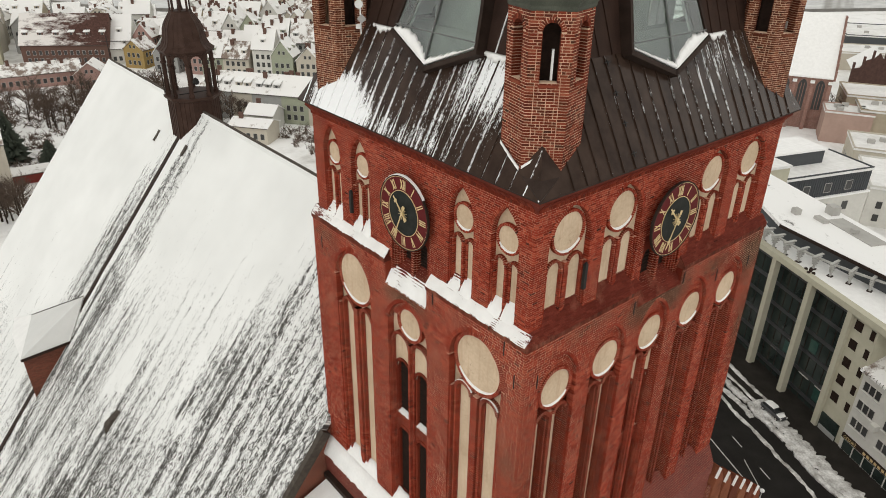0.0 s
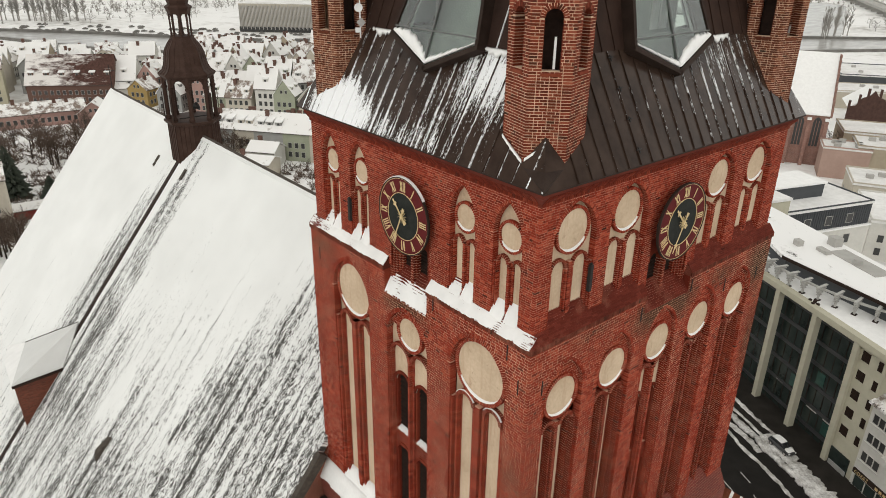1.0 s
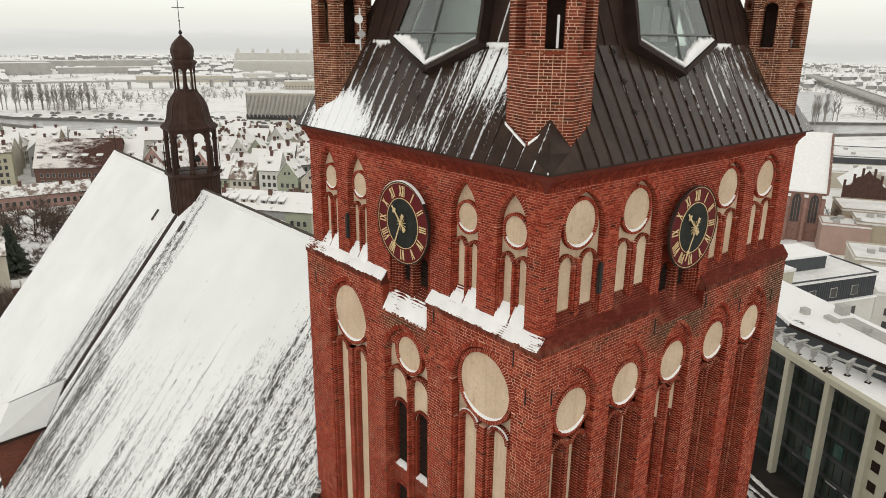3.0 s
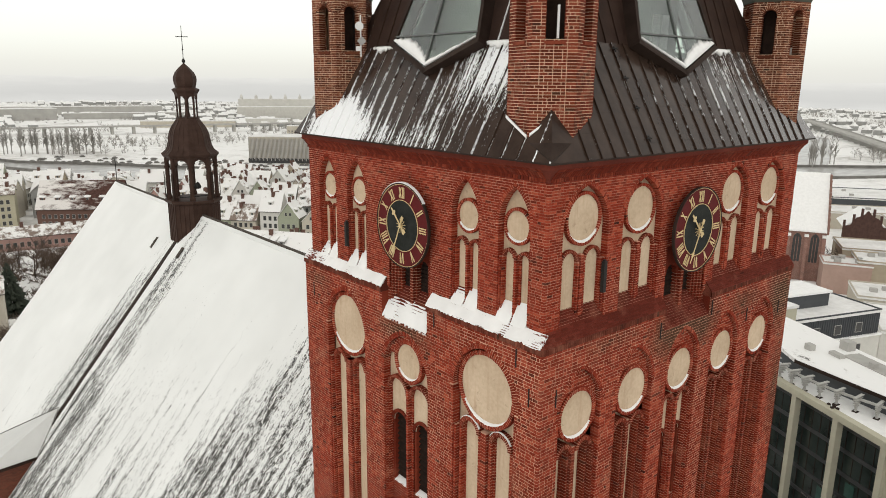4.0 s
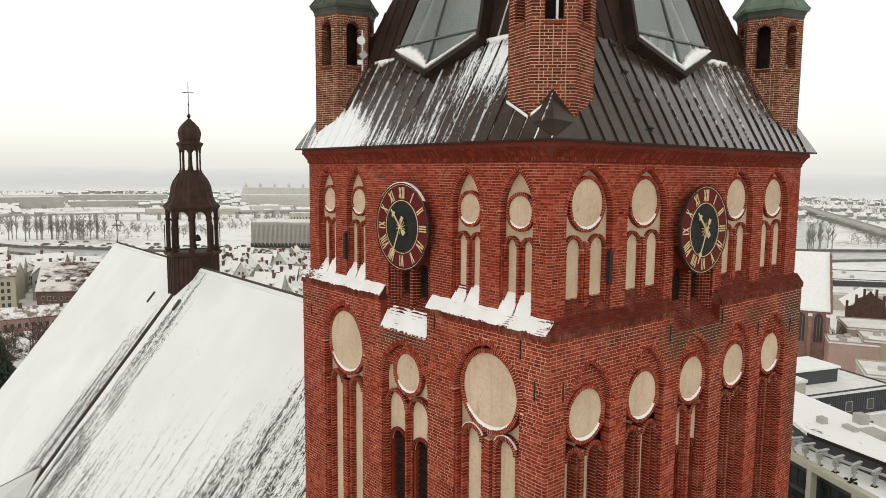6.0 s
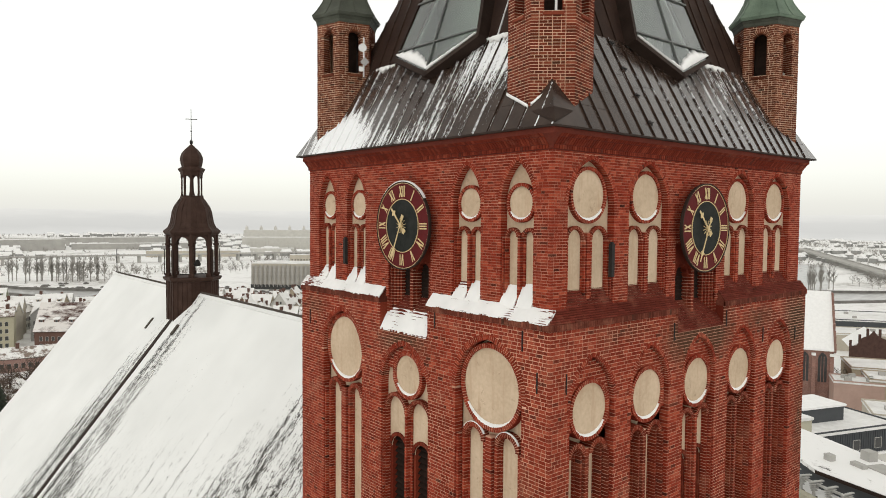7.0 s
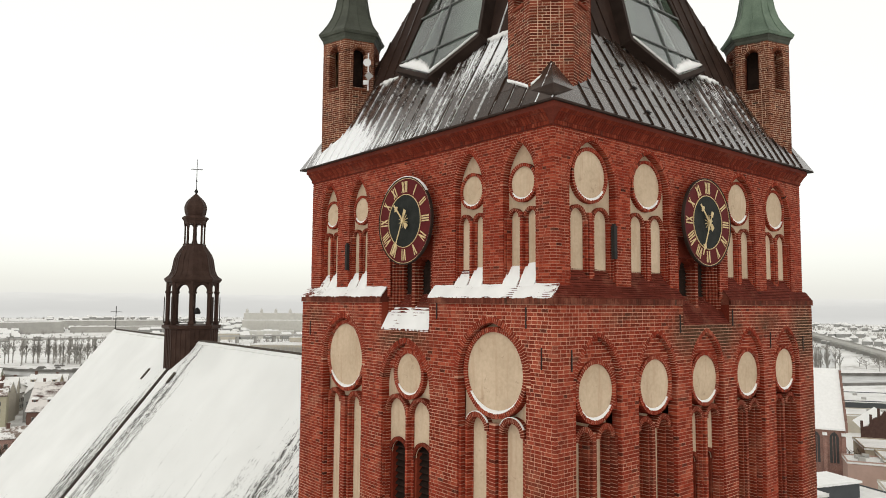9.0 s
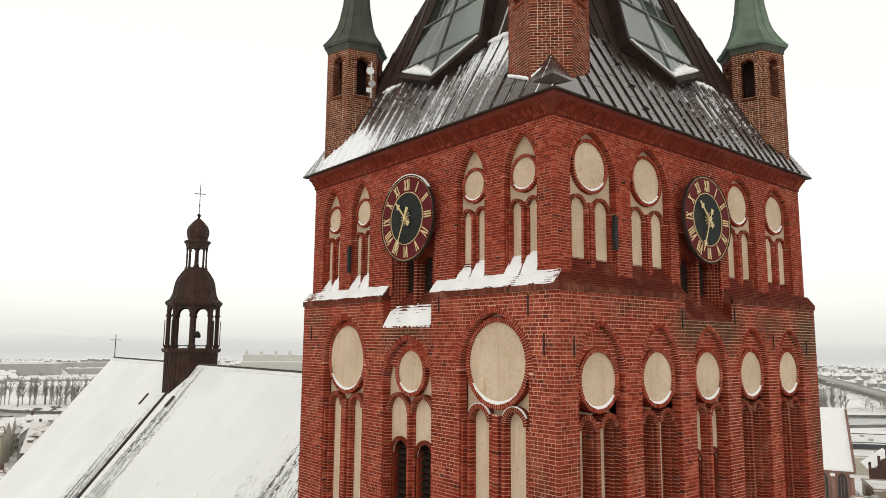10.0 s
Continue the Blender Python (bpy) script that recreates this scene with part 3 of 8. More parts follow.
    if nc.open_top:
        lou, side_w = Build(), Build()
        for side in (-1, 1):
            lc = c + side * (mull / 2 + lw / 2)
            for x0, x1 in ((lc - lw / 2 - 0.25, lc - lw * 0.42), (lc + lw * 0.42, lc + lw / 2 + 0.25)):
                side_w.box(x0, x1, d_face + dep + 0.031, d_face + 1.0, nc.zb, nc.open_top - 0.05)
            for t0, t1 in ((nc.open_top - 0.1, nc.open_top - 2.85), (nc.open_top - 3.5, nc.zb + 0.4)):
                z = t1
                while z < t0:
                    lou.hexa([(lc - lw / 2, dep + 0.14 + d_face, z), (lc + lw / 2, dep + 0.14 + d_face, z), (lc + lw / 2, dep + 0.30 + d_face, z + 0.16), (lc - lw / 2, dep + 0.30 + d_face, z + 0.16),
                              (lc - lw / 2, dep + 0.14 + d_face, z + 0.03), (lc + lw / 2, dep + 0.14 + d_face, z + 0.03), (lc + lw / 2, dep + 0.30 + d_face, z + 0.19), (lc - lw / 2, dep + 0.30 + d_face, z + 0.19)])
                    z += 0.2
        part("louvres", lou, DARK, win, "dark wooden louvres", stuff=True)
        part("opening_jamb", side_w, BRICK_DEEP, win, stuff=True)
        for side in (-1, 1):
            lc = c + side * (mull / 2 + lw / 2)
            mid, bed, ro = Build(), Build(), lw * 0.40
            top, low = nc.open_top - 2.85, nc.open_top - 3.62
            z = low
            while z < top - 0.02:
                bed.box(lc - lw / 2, lc + lw / 2, d_face + dep + 0.008, d_face + dep + 0.35, z, z + COURSE)
                for x0, x1 in ((lc - lw / 2, lc - 0.07), (lc - 0.05, lc + lw / 2)):
                    mid.box(x0, x1, d_face + dep, d_face + dep + 0.3, z, z + COURSE * 0.83)
                z += COURSE
            voussoirs(mid, lc, low - ro * 0.75, ro, ro + 0.12, 0, math.pi, d_face + dep - 0.03, d_face + dep + 0.2)
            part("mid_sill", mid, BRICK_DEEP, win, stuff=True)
            part("mortar_bed", bed, MORTAR, win, stuff=True)
            if snow and d_face == 0.0 and lw > 0.6:
                part("sill_snow", snow_bank((d_face + dep + 0.0, top), (d_face + dep + 0.22, top + 0.12), lc - lw * 0.42, lc + lw * 0.42, 0.03, 0.06, 60 + side), SNOW, win, "snow on the opening's sill", fix=True)
    return win


tower = thing("church_tower", "tall red brick Gothic church tower with blind windows and clocks", "tower", (0, 0, 0))

core = Build()
core.box(1.0, TX - 0.3, 1.0, TY - 0.3, 0.0, Z0 + 4.6)
core.box(0.3, TX, TY - 0.3, TY, 0.0, Z0 - 0.3)
core.box(TX - 0.3, TX, 0.3, TY - 0.3, 0.0, Z0 - 0.3)
core.box(0.52, TX - INSET, TY - 0.5, TY - INSET, Z0 - 0.3, Z0 + 4.6)
core.box(TX - 0.5, TX - INSET, 0.52, TY - 0.5, Z0 - 0.3, Z0 + 4.6)
part("core_wall", core, BRICK_OLD, tower)

Z_LOW = -12.6             # the lower ledge
lower_L = [Niche(-9.82, 1.30, -2.26, -0.74, Z_LOW + 0.12, (-2.07, 1.11), 0.13, 0.64, -3.72, depth=0.34),
           Niche(-6.10, 1.24, -2.90, -1.45, Z_LOW + 0.12, (-2.42, 0.64), 0.14, 0.98, -3.70, open_top=-4.56, fill=True, fill_low=-0.2),
           Niche(-2.28, 1.32, -2.26, -0.70, Z_LOW + 0.12, (-2.05, 1.09), 0.14, 0.66, -3.64, depth=0.34)]
lower_R = [Niche(u, 0.93, -2.35, -1.02, Z_LOW + 0.12, (-2.46, 0.72), 0.115, 0.56 if i == 2 else 0.46, -3.68, depth=0.34 if i == 2 else 0.52, disc_depth=0.14, fill=True, open_top=-4.75 if i == 2 else None, brick_ring=0.115)
           for i, u in enumerate((1.72, 4.38, 7.06, 9.76, 12.45))]
upper_L = [Niche(-u, 0.60, 3.05, 4.14, 0.30, (3.04, 0.44), 0.085, 0.34, 2.12, depth=0.24, disc_depth=0.18, brick_ring=0.12) for u in (11.22, 9.25, 3.42, 1.42)]
upper_R = [Niche(u, 0.97, 2.95, 4.20, 0.30, (3.26, 0.67), 0.09, 0.60, 2.05, depth=0.22, disc_depth=0.15, brick_ring=0.12) for u in (1.82, 4.45, 9.80, 12.50)]
bell_L, bell_R = (-7.42, -4.92, -1.05, 1.9), (5.75, 8.45, -0.80, 1.9)

for tag, m, lo_n, up_n, u0, u1, bell, chi in (("left", TURN_L, lower_L, upper_L, -TY, 0.0, bell_L, True), ("right", TURN_R, lower_R, upper_R, 0.0, TX, bell_R, False)):
    br, mo = Build(), Build()
    near = (lambda u, z: -1.75 < u and -4.0 < z < -0.3) if chi else (lambda u, z: u < 1.75 and -4.0 < z < -0.3)
    start = len(single_bricks)
    brick_face(br, mo, u0, u1, 0.0, Z_LOW, -0.20, lo_n, chi, near, [(bell[0], bell[1], bell[2], 0)])
    iu0, iu1 = (u0 + INSET, u1 - INSET)
    mo_fine = Build()
    brick_face(br, mo_fine, iu0, iu1, INSET, 0.0, 4.4, up_n, chi, None, [(bell[0] + 0.15, bell[1] - 0.15, -1, bell[3])], FINE, 0.0145, 0.205, 0.108)
    face_brick = BRICK_LEFT if chi else BRICK_RIGHT
    part("brickwork", br, face_brick, tower, "courses of red brick in monk bond", m, stuff=True)
    part("mortar", mo, MORTAR, tower, "", m, stuff=True)
    part("mortar", mo_fine, MORTAR_FINE, tower, "", m, stuff=True)
    kinds = {}
    for w, u, d, z in single_bricks[start:start + 300]:
        if w not in kinds:
            one = Build()
            one.box(0, w, 0, 0.10, 0, COURSE - JOINT)
            kinds[w] = one.mesh("brick")
            kinds[w].materials.append(BRICK)
        part("brick", kinds[w], BRICK, tower, "", m @ Matrix.Translation((u, d, z)))
    rest = single_bricks[start + 300:]
    if rest:
        extra = Build()
        for w, u, d, z in rest:
            extra.box(u, u + w, d, d + 0.10, z, z + COURSE - JOINT)
        part("brickwork", extra, face_brick, tower, "", m, stuff=True)
    for nc in lo_n:
        build_niche(nc, 0.0, m, tower)
    for nc in up_n:
        build_niche(nc, INSET, m, tower)


def corner_loft(b, profile, u_far, sign, d_far=None):
    """A moulding along a face: mitred at the near corner, where u = -sign * d, and cut square at u_far."""
    a = [(u_far, d, z) for d, z in profile]
    c = [(-sign * d, d, z) for d, z in profile]
    b.loft([a, c])


def plain_loft(b, profile, u0, u1):
    b.loft([[(u0, d, z) for d, z in profile], [(u1, d, z) for d, z in profile]])


def slope_bricks(b, p0, p1, u0, u1, rows, lift=0.012, lean0=0.0, lean1=0.0):
    """Courses of flat bricks on a slope; lean0/lean1: how u0/u1 move per metre of depth (mitre)."""
    q0, q1 = Vector((p0[0], 0, p0[1])), Vector((p1[0], 0, p1[1]))
    ax = (q1 - q0) / rows
    nor = Vector((-ax.z, 0, ax.x)).normalized()
    for k in range(rows):
        s, e = q0 + ax * k, q0 + ax * (k + 0.9)
        a0, b0 = u0 + lean0 * (s.x - p0[0]), u1 + lean1 * (s.x - p0[0])
        u = a0
        first = True
        while u < b0 - 0.02:
            w = rng.uniform(0.5, 1.0) * 0.25 if first else 0.25
            t = min(b0, u + w)
            h = nor * (lift + rng.uniform(0, 0.006))
            pts = [(u, s.x, s.z), (t, s.x, s.z), (t, e.x, e.z), (u, e.x, e.z)]
            lips = (1.8, 1.8, 0.5, 0.5)
            b.hexa([tuple(Vector(p) - Vector((0, nor.x, nor.z)) * 0.02) for p in pts] + [(x, y + h.x * k, z + h.z * k) for (x, y, z), k in zip(pts, lips)])
            u, first = t + 0.006, False


def brick_texture(name, lo, hi, mortar, scale=1.0):
    m, nt, bs = nodes_of(name)
    tc = nt.nodes.new("ShaderNodeTexCoord")
    sp, cm = nt.nodes.new("ShaderNodeSeparateXYZ"), nt.nodes.new("ShaderNodeCombineXYZ")
    nt.links.new(tc.outputs["Object"], sp.inputs[0])
    nt.links.new(maths(nt, "ADD", sp.outputs[0], sp.outputs[1]), cm.inputs[0])
    nt.links.new(sp.outputs[2], cm.inputs[1])
    t = nt.nodes.new("ShaderNodeTexBrick")
    t.inputs["Color1"].default_value, t.inputs["Color2"].default_value, t.inputs["Mortar"].default_value = (*lo, 1), (*hi, 1), (*mortar, 1)
    t.inputs["Scale"].default_value, t.inputs["Mortar Size"].default_value, t.inputs["Brick Width"].default_value, t.inputs["Row Height"].default_value = scale, 0.008, 0.285, 0.1
    nt.links.new(cm.outputs[0], t.inputs["Vector"])
    big = noise_of(nt, 0.5, 4)
    nt.links.new(blend(nt, 0.6, t.outputs[0], ramp(nt, big, ((0.3, (0.6, 0.6, 0.6)), (0.7, (1.2, 1.2, 1.2)))), "MULTIPLY"), bs.inputs["Base Color"])
    bs.inputs["Roughness"].default_value = 0.88
    bump(nt, bs, t.outputs[1], -0.3, 0.01)
    return m


SHAFT_BRICK = brick_texture("shaft_brick", (0.125, 0.017, 0.009), (0.17, 0.025, 0.0135), (0.24, 0.10, 0.065))

LEDGE = [(-0.04, -0.20), (-0.04, -0.03), (INSET, 0.30), (1.0, 0.30), (1.0, -0.20)]
LEDGE_LOW = [(-0.45, -14.2), (-0.45, -13.45), (0.0, Z_LOW + 0.10), (0.34, -11.95), (1.0, -11.95), (1.0, -14.2)]
for tag, m, sign, far, bell, niches, lows in (("left", TURN_L, 1, -TY, bell_L, upper_L, lower_L), ("right", TURN_R, -1, TX, bell_R, upper_R, lower_R)):
    b = Build()
    near_edge = bell[1] if sign > 0 else bell[0]
    far_edge = bell[0] if sign > 0 else bell[1]
    corner_loft(b, LEDGE, near_edge, sign)
    plain_loft(b, LEDGE, far_edge, far + (-0.04 if sign > 0 else 0.04))
    part("ledge", b, LEDGE_EDGE, tower, "sloping ledge of dark red brick", m, fix=True)
    # rowlock course under the ledge, and flat bricks on its slope
    row, lay = Build(), Build()
    spans = [sorted((near_edge, 0.0 - sign * -0.0)), sorted((far_edge, far))]
    for a, c in spans:
        u = a
        while u < c - 0.05:
            row.box(u, u + 0.078, -0.055, 0.0, -0.20, -0.045)
            u += 0.09
    if sign > 0:
        slope_bricks(lay, (-0.04, -0.03), (INSET, 0.30), near_edge, 0.04, 6, lean1=-1.0)
        slope_bricks(lay, (-0.04, -0.03), (INSET, 0.30), far, far_edge, 6)
    else:
        slope_bricks(lay, (-0.04, -0.03), (INSET, 0.30), -0.04, near_edge, 6, lean0=1.0)
        slope_bricks(lay, (-0.04, -0.03), (INSET, 0.30), far_edge, far, 6)
    for nc in niches:
        slope_bricks(lay, (INSET, 0.30), (INSET + 0.31, 0.86), nc.c - nc.hw, nc.c + nc.hw, 8)
    part("rowlock_course", row, LEDGE_EDGE, tower, "", m, stuff=True)
    part("ledge_bricks", lay, LEDGE_BRICK, tower, "", m, stuff=True)
    for nc in niches:
        fill = Build()
        plain_loft(fill, [(INSET, 0.0), (INSET, 0.29), (INSET + 0.31, 0.85), (1.0, 0.85), (1.0, 0.0)], nc.c - nc.hw, nc.c + nc.hw)
        part("window_sill", fill, MORTAR, tower, "", m, fix=True)
    # bell opening under the clock: sill, jambs, mullions, dark louvres
    sill, jam, mor, lou = Build(), Build(), Build(), Build()
    b0, b1, zb, zt = bell
    plain_loft(mor, [(0.014, zb - 0.25), (0.014, zb), (0.62, 0.07), (1.0, 0.07), (1.0, zb - 0.25)], b0, b1)
    slope_bricks(sill, (0.0, zb), (0.62, 0.07), b0, b1, 13)
    mid = (b0 + b1) / 2
    for e, s in ((b0, 1), (b1, -1)):
        strip(jam, mor, *sorted((e - s * 0.2, e)), 0.30, 1.0, zb, zt)
        strip(jam, mor, *sorted((e + s * 0.005, e + s * 0.15)), 0.27, 1.0, zb, zt)
        for i in range(4):
            strip(jam, mor, *sorted((e + s * (0.15 + 0.10 * i), e + s * (0.25 + 0.10 * i))), 0.30 + 0.06 * i, 1.0, zb, 1.25)
    for e, s in ((b0, 1), (b1, -1)):
        jam.box(*sorted((e + s * 0.004, e - s * 0.05)), 0.012, 0.31, zb - 0.02, -0.19)
    strip(jam, mor, mid - 0.15, mid + 0.15, 0.46, 1.0, zb + 0.3, 1.25)
    strip(jam, mor, mid - 0.08, mid + 0.08, 0.34, 0.47, zb + 0.2, 1.25)
    for s in (-1, 1):
        lc = mid + s * 0.50
        arch = 0.30
        voussoirs(jam, lc, 0.88, arch, arch + 0.12, 0, math.pi, 0.44, 0.7)
        voussoirs(jam, lc, 0.88, arch + 0.13, arch + 0.24, 0, math.pi, 0.36, 0.7)
        lou.box(lc - 0.36, lc + 0.36, 0.64, 0.66, 0.0, 1.26)
        z = 0.07
        while z < 1.25:
            lou.box(lc - 0.34, lc + 0.34, 0.60, 0.64, z, z + 0.05)
            z += 0.14
    jam.box(b0 + 0.02, b1 - 0.02, 0.30, 0.95, 1.25, zt)
    part("bell_sill", sill, LEDGE_BRICK, tower, "steep brick sill under the clock", m, stuff=True)
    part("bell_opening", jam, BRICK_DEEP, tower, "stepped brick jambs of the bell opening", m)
    part("mortar_bed", mor, MORTAR, tower, "", m, stuff=True)
    part("louvres", lou, DARK, tower, "dark louvres", m)
    # corbelled eaves moulding
    cor, rib = Build(), Build()
    prof = [(1.0, 4.36), (INSET, 4.36), (INSET - 0.05, 4.40), (INSET - 0.05, 4.47), (INSET - 0.20, 4.66), (INSET - 0.30, 4.74), (INSET - 0.30, 4.90), (1.0, 4.90)]
    corner_loft(cor, prof, far + sign * INSET, sign)
    part("eaves_moulding", cor, EAVES_RED, tower, "corbelled moulded brick eaves", m, fix=True)
    a, c = sorted((far + sign * INSET, -sign * INSET))
    n = int((c - a) / 0.098)
    for i in range(n):
        u = a + i * 0.098
        for lo, hi in (((INSET - 0.072, 4.385), (INSET - 0.072, 4.485)), ((INSET - 0.085, 4.495), (INSET - 0.228, 4.66)), ((INSET - 0.245, 4.675), (INSET - 0.325, 4.745))):
            rib.hexa([(u, lo[0], lo[1]), (u + 0.076, lo[0], lo[1]), (u + 0.076, lo[0] + 0.08, lo[1]), (u, lo[0] + 0.08, lo[1]),
                      (u, hi[0], hi[1]), (u + 0.076, hi[0], hi[1]), (u + 0.076, hi[0] + 0.1, hi[1]), (u, hi[0] + 0.1, hi[1])])
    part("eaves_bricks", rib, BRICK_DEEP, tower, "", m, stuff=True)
    # lower ledge with its sills
    low = Build()
    corner_loft(low, LEDGE_LOW, far, sign)
    part("lower_ledge", low, SHAFT_BRICK, tower, "sloping lower ledge of brick", m, fix=True)
    for u, z in (((-12.1, -1.2), (-0.95, -0.55), (-0.42, -1.55), (-4.55, -0.4)) if sign > 0 else ((0.62, -1.6), (5.55, -0.75), (8.62, -0.6), (11.2, -1.4), (13.75, -1.6))):
        ties = Build()
        ties.box(u - 0.013, u + 0.013, -0.03, 0.03, z - 0.27, z + 0.27)
        part("wall_tie", ties, IRON, tower, "black iron wall anchor", m)

# snow on the left-hand ledges and sills
for (u0, u1, fr, sd) in ((-4.92, -0.03, 0.02, 3), (-12.7, -7.42, 0.10, 4)):
    part("ledge_snow", snow_bank((-0.05, -0.045), (INSET, 0.30), u0, u1, 0.052, 0.05, sd, step=0.05, frayed=fr), SNOW_THIN, tower, "settled snow on the ledge", TURN_L, fix=True)
for i, nc in enumerate(upper_L):
    for s, k in ((-1, 0.0), (1, 0.07)):
        a, c = sorted((nc.c + s * 0.035, nc.c + s * (nc.hw - 0.01)))
        part("sill_snow", snow_bank((INSET - 0.06, 0.20), (INSET + 0.27, 0.80 + k + 0.04 * math.sin(i * 2.3)), a, c, 0.050, 0.05, 20 + i * 2 + s, step=0.04), SNOW_THIN, tower, "drifted snow on the sill", TURN_L, fix=True)
part("sill_snow", snow_bank((0.0, -1.06), (0.40, -0.36), -7.38, -4.96, 0.055, 0.22, 31, step=0.05), SNOW_THIN, tower, "drifted snow on the sill", TURN_L, fix=True)
for nc in lower_L:
    part("sill_snow", snow_bank((0.0, -12.55), (0.33, -11.9), nc.c - nc.hw, nc.c + nc.hw, 0.06, 0.10, 41), SNOW, tower, "drifted snow on the lower sill", TURN_L, smooth=True, fix=True)

part("ledge_snow", snow_bank((-0.46, -13.47), (0.0, -12.5), -12.75, -3.0, 0.06, 0.12, 51, frayed=0.1), SNOW, tower, "settled snow on the lower ledge", TURN_L, smooth=True, fix=True)
# the shaft under the lower ledge
shaft = Build()
shaft.box(-0.40, TX, -0.40, TY, 0.0, Z0 - 13.5)
part("tower_base", shaft, SHAFT_BRICK, tower)

# ---- clocks: local x to the right, z up, -y outwards ----
def disc_mesh(r0, r1, y0, y1, n=64):
    """A round plate, or a ring when r0 is not nought, from y0 (front) to y1."""
    b = Build()
    turns = [2 * math.pi * i / n for i in range(n)]
    if r0 < 1e-6:
        b.loft([[(r1 * math.cos(a), y, r1 * math.sin(a)) for a in turns] for y in (y1, y0)])
        return b
    b.v = [(r * math.cos(a), y, r * math.sin(a)) for r, y in ((r0, y0), (r1, y0), (r1, y1), (r0, y1)) for a in turns]
    for k in range(4):
        for i in range(n):
            j, q = (i + 1) % n, (k + 1) % 4
            b.f.append((k * n + i, q * n + i, q * n + j, k * n + j))
    return b


def bar2(b, p, q, w, y0, y1):
    p, q = Vector(p), Vector(q)
    s = Vector((-(q - p).y, (q - p).x)).normalized() * w / 2
    ring = [p - s, q - s, q + s, p + s]
    b.prism([(v.x, y1, v.y) for v in ring], (0, y0 - y1, 0))


def numeral(text, h=0.35):
    """Upright strokes of a Roman numeral, centred, as boxes."""
    b, x = Build(), 0.0
    width = {"I": 0.075, "V": 0.17, "X": 0.17}
    total = sum(width[c] for c in text)
    x = -total / 2
    for ch in text:
        w = width[ch]
        if ch == "I":
            bar2(b, (x + w / 2, -h / 2), (x + w / 2, h / 2), 0.040, -0.012, 0.0)
        elif ch == "V":
            bar2(b, (x + 0.03, h / 2), (x + w / 2, -h / 2), 0.048, -0.012, 0.0)
            bar2(b, (x + w - 0.03, h / 2), (x + w / 2, -h / 2), 0.028, -0.013, -0.001)
        else:
            bar2(b, (x + 0.03, h / 2), (x + w - 0.03, -h / 2), 0.048, -0.012, 0.0)
            bar2(b, (x + w - 0.03, h / 2), (x + 0.03, -h / 2), 0.028, -0.013, -0.001)
        x += w
    return b


CLOCK_R = 1.38
clock = thing("tower_clock", "round red and black clock face with gilt Roman numerals", "clock", (7.02, -0.12, Z0 + 2.36), "tower clocks")
part("clock_case", disc_mesh(0.0, CLOCK_R - 0.01, 0.03, 0.08), FRAME_METAL, clock, "black metal case")
part("outer_band", disc_mesh(CLOCK_R * 0.60, CLOCK_R - 0.05, 0.0, 0.03), CLOCK_RED, clock, "dark red numeral band")
part("inner_disc", disc_mesh(0.0, CLOCK_R * 0.60, -0.002, 0.03), CLOCK_BLACK, clock, "black centre disc")
part("rim", disc_mesh(CLOCK_R - 0.035, CLOCK_R, -0.03, 0.05), FRAME_METAL, clock, "black outer rim")
part("gilt_ring", disc_mesh(CLOCK_R - 0.058, CLOCK_R - 0.041, -0.012, 0.0), GOLD, clock, "thin pale gilt ring")
part("gilt_ring", disc_mesh(CLOCK_R * 0.60 - 0.006, CLOCK_R * 0.60 + 0.014, -0.02, 0.0), GOLD, clock, "thin pale gilt ring")
for h, text in enumerate(("XII", "I", "II", "III", "IV", "V", "VI", "VII", "VIII", "IX", "X", "XI")):
    a = radians(30 * h)
    n_ob = part("numeral", numeral(text), GOLD, clock, "gilt Roman numeral")
    rr = CLOCK_R * 0.775
    n_ob.matrix_basis = Matrix.Translation((rr * math.sin(a), -0.006, rr * math.cos(a))) @ Matrix.Rotation(a, 4, "Y")
for nm, ang, ln, wd, tail in (("hour_hand", 30 * (10 + 34 / 60), 0.72, 0.085, 0.30), ("minute_hand", 6 * 34, 1.12, 0.065, 0.36)):
    b = Build()
    y = -0.06 if nm == "hour_hand" else -0.09
    bar2(b, (0, -tail), (0, ln), wd * 0.7, y - 0.012, y)
    bar2(b, (-0.10, ln * 0.74), (0.10, ln * 0.74), wd * 0.7, y - 0.013, y - 0.001)
    bar2(b, (0, ln * 0.68), (0, ln * 0.82), wd * 1.5, y - 0.014, y - 0.002)
    bar2(b, (0, -tail), (0, -tail * 0.55), wd * 1.9, y - 0.013, y)
    hand = part(nm, b, GOLD, clock, "gilt hand with a crossed tip")
    hand.matrix_basis = Matrix.Rotation(radians(ang), 4, "Y")
hub = part("hub", disc_mesh(0.0, 0.06, -0.10, -0.03, 16), GOLD, clock, "small gilt hub")
for i in range(12):
    a = radians(15 + 30 * i)
    star = Build()
    bar2(star, (0.05 * math.sin(a), 0.05 * math.cos(a)), (0.24 * math.sin(a), 0.24 * math.cos(a)), 0.018, -0.05, -0.04)
    part("sun_ray", star, GOLD, hub)
for s in (-0.9, 0.9):
    brk = Build()
    brk.box(s - 0.05, s + 0.05, 0.075, 0.5, -0.05, 0.05)
    part("bracket", brk, IRON, clock)
left_clock = copy_thing(clock, pose(-0.12, 6.06, Z0 + 2.36, 0, 0, -90))
cap_b = Build()
rows = []
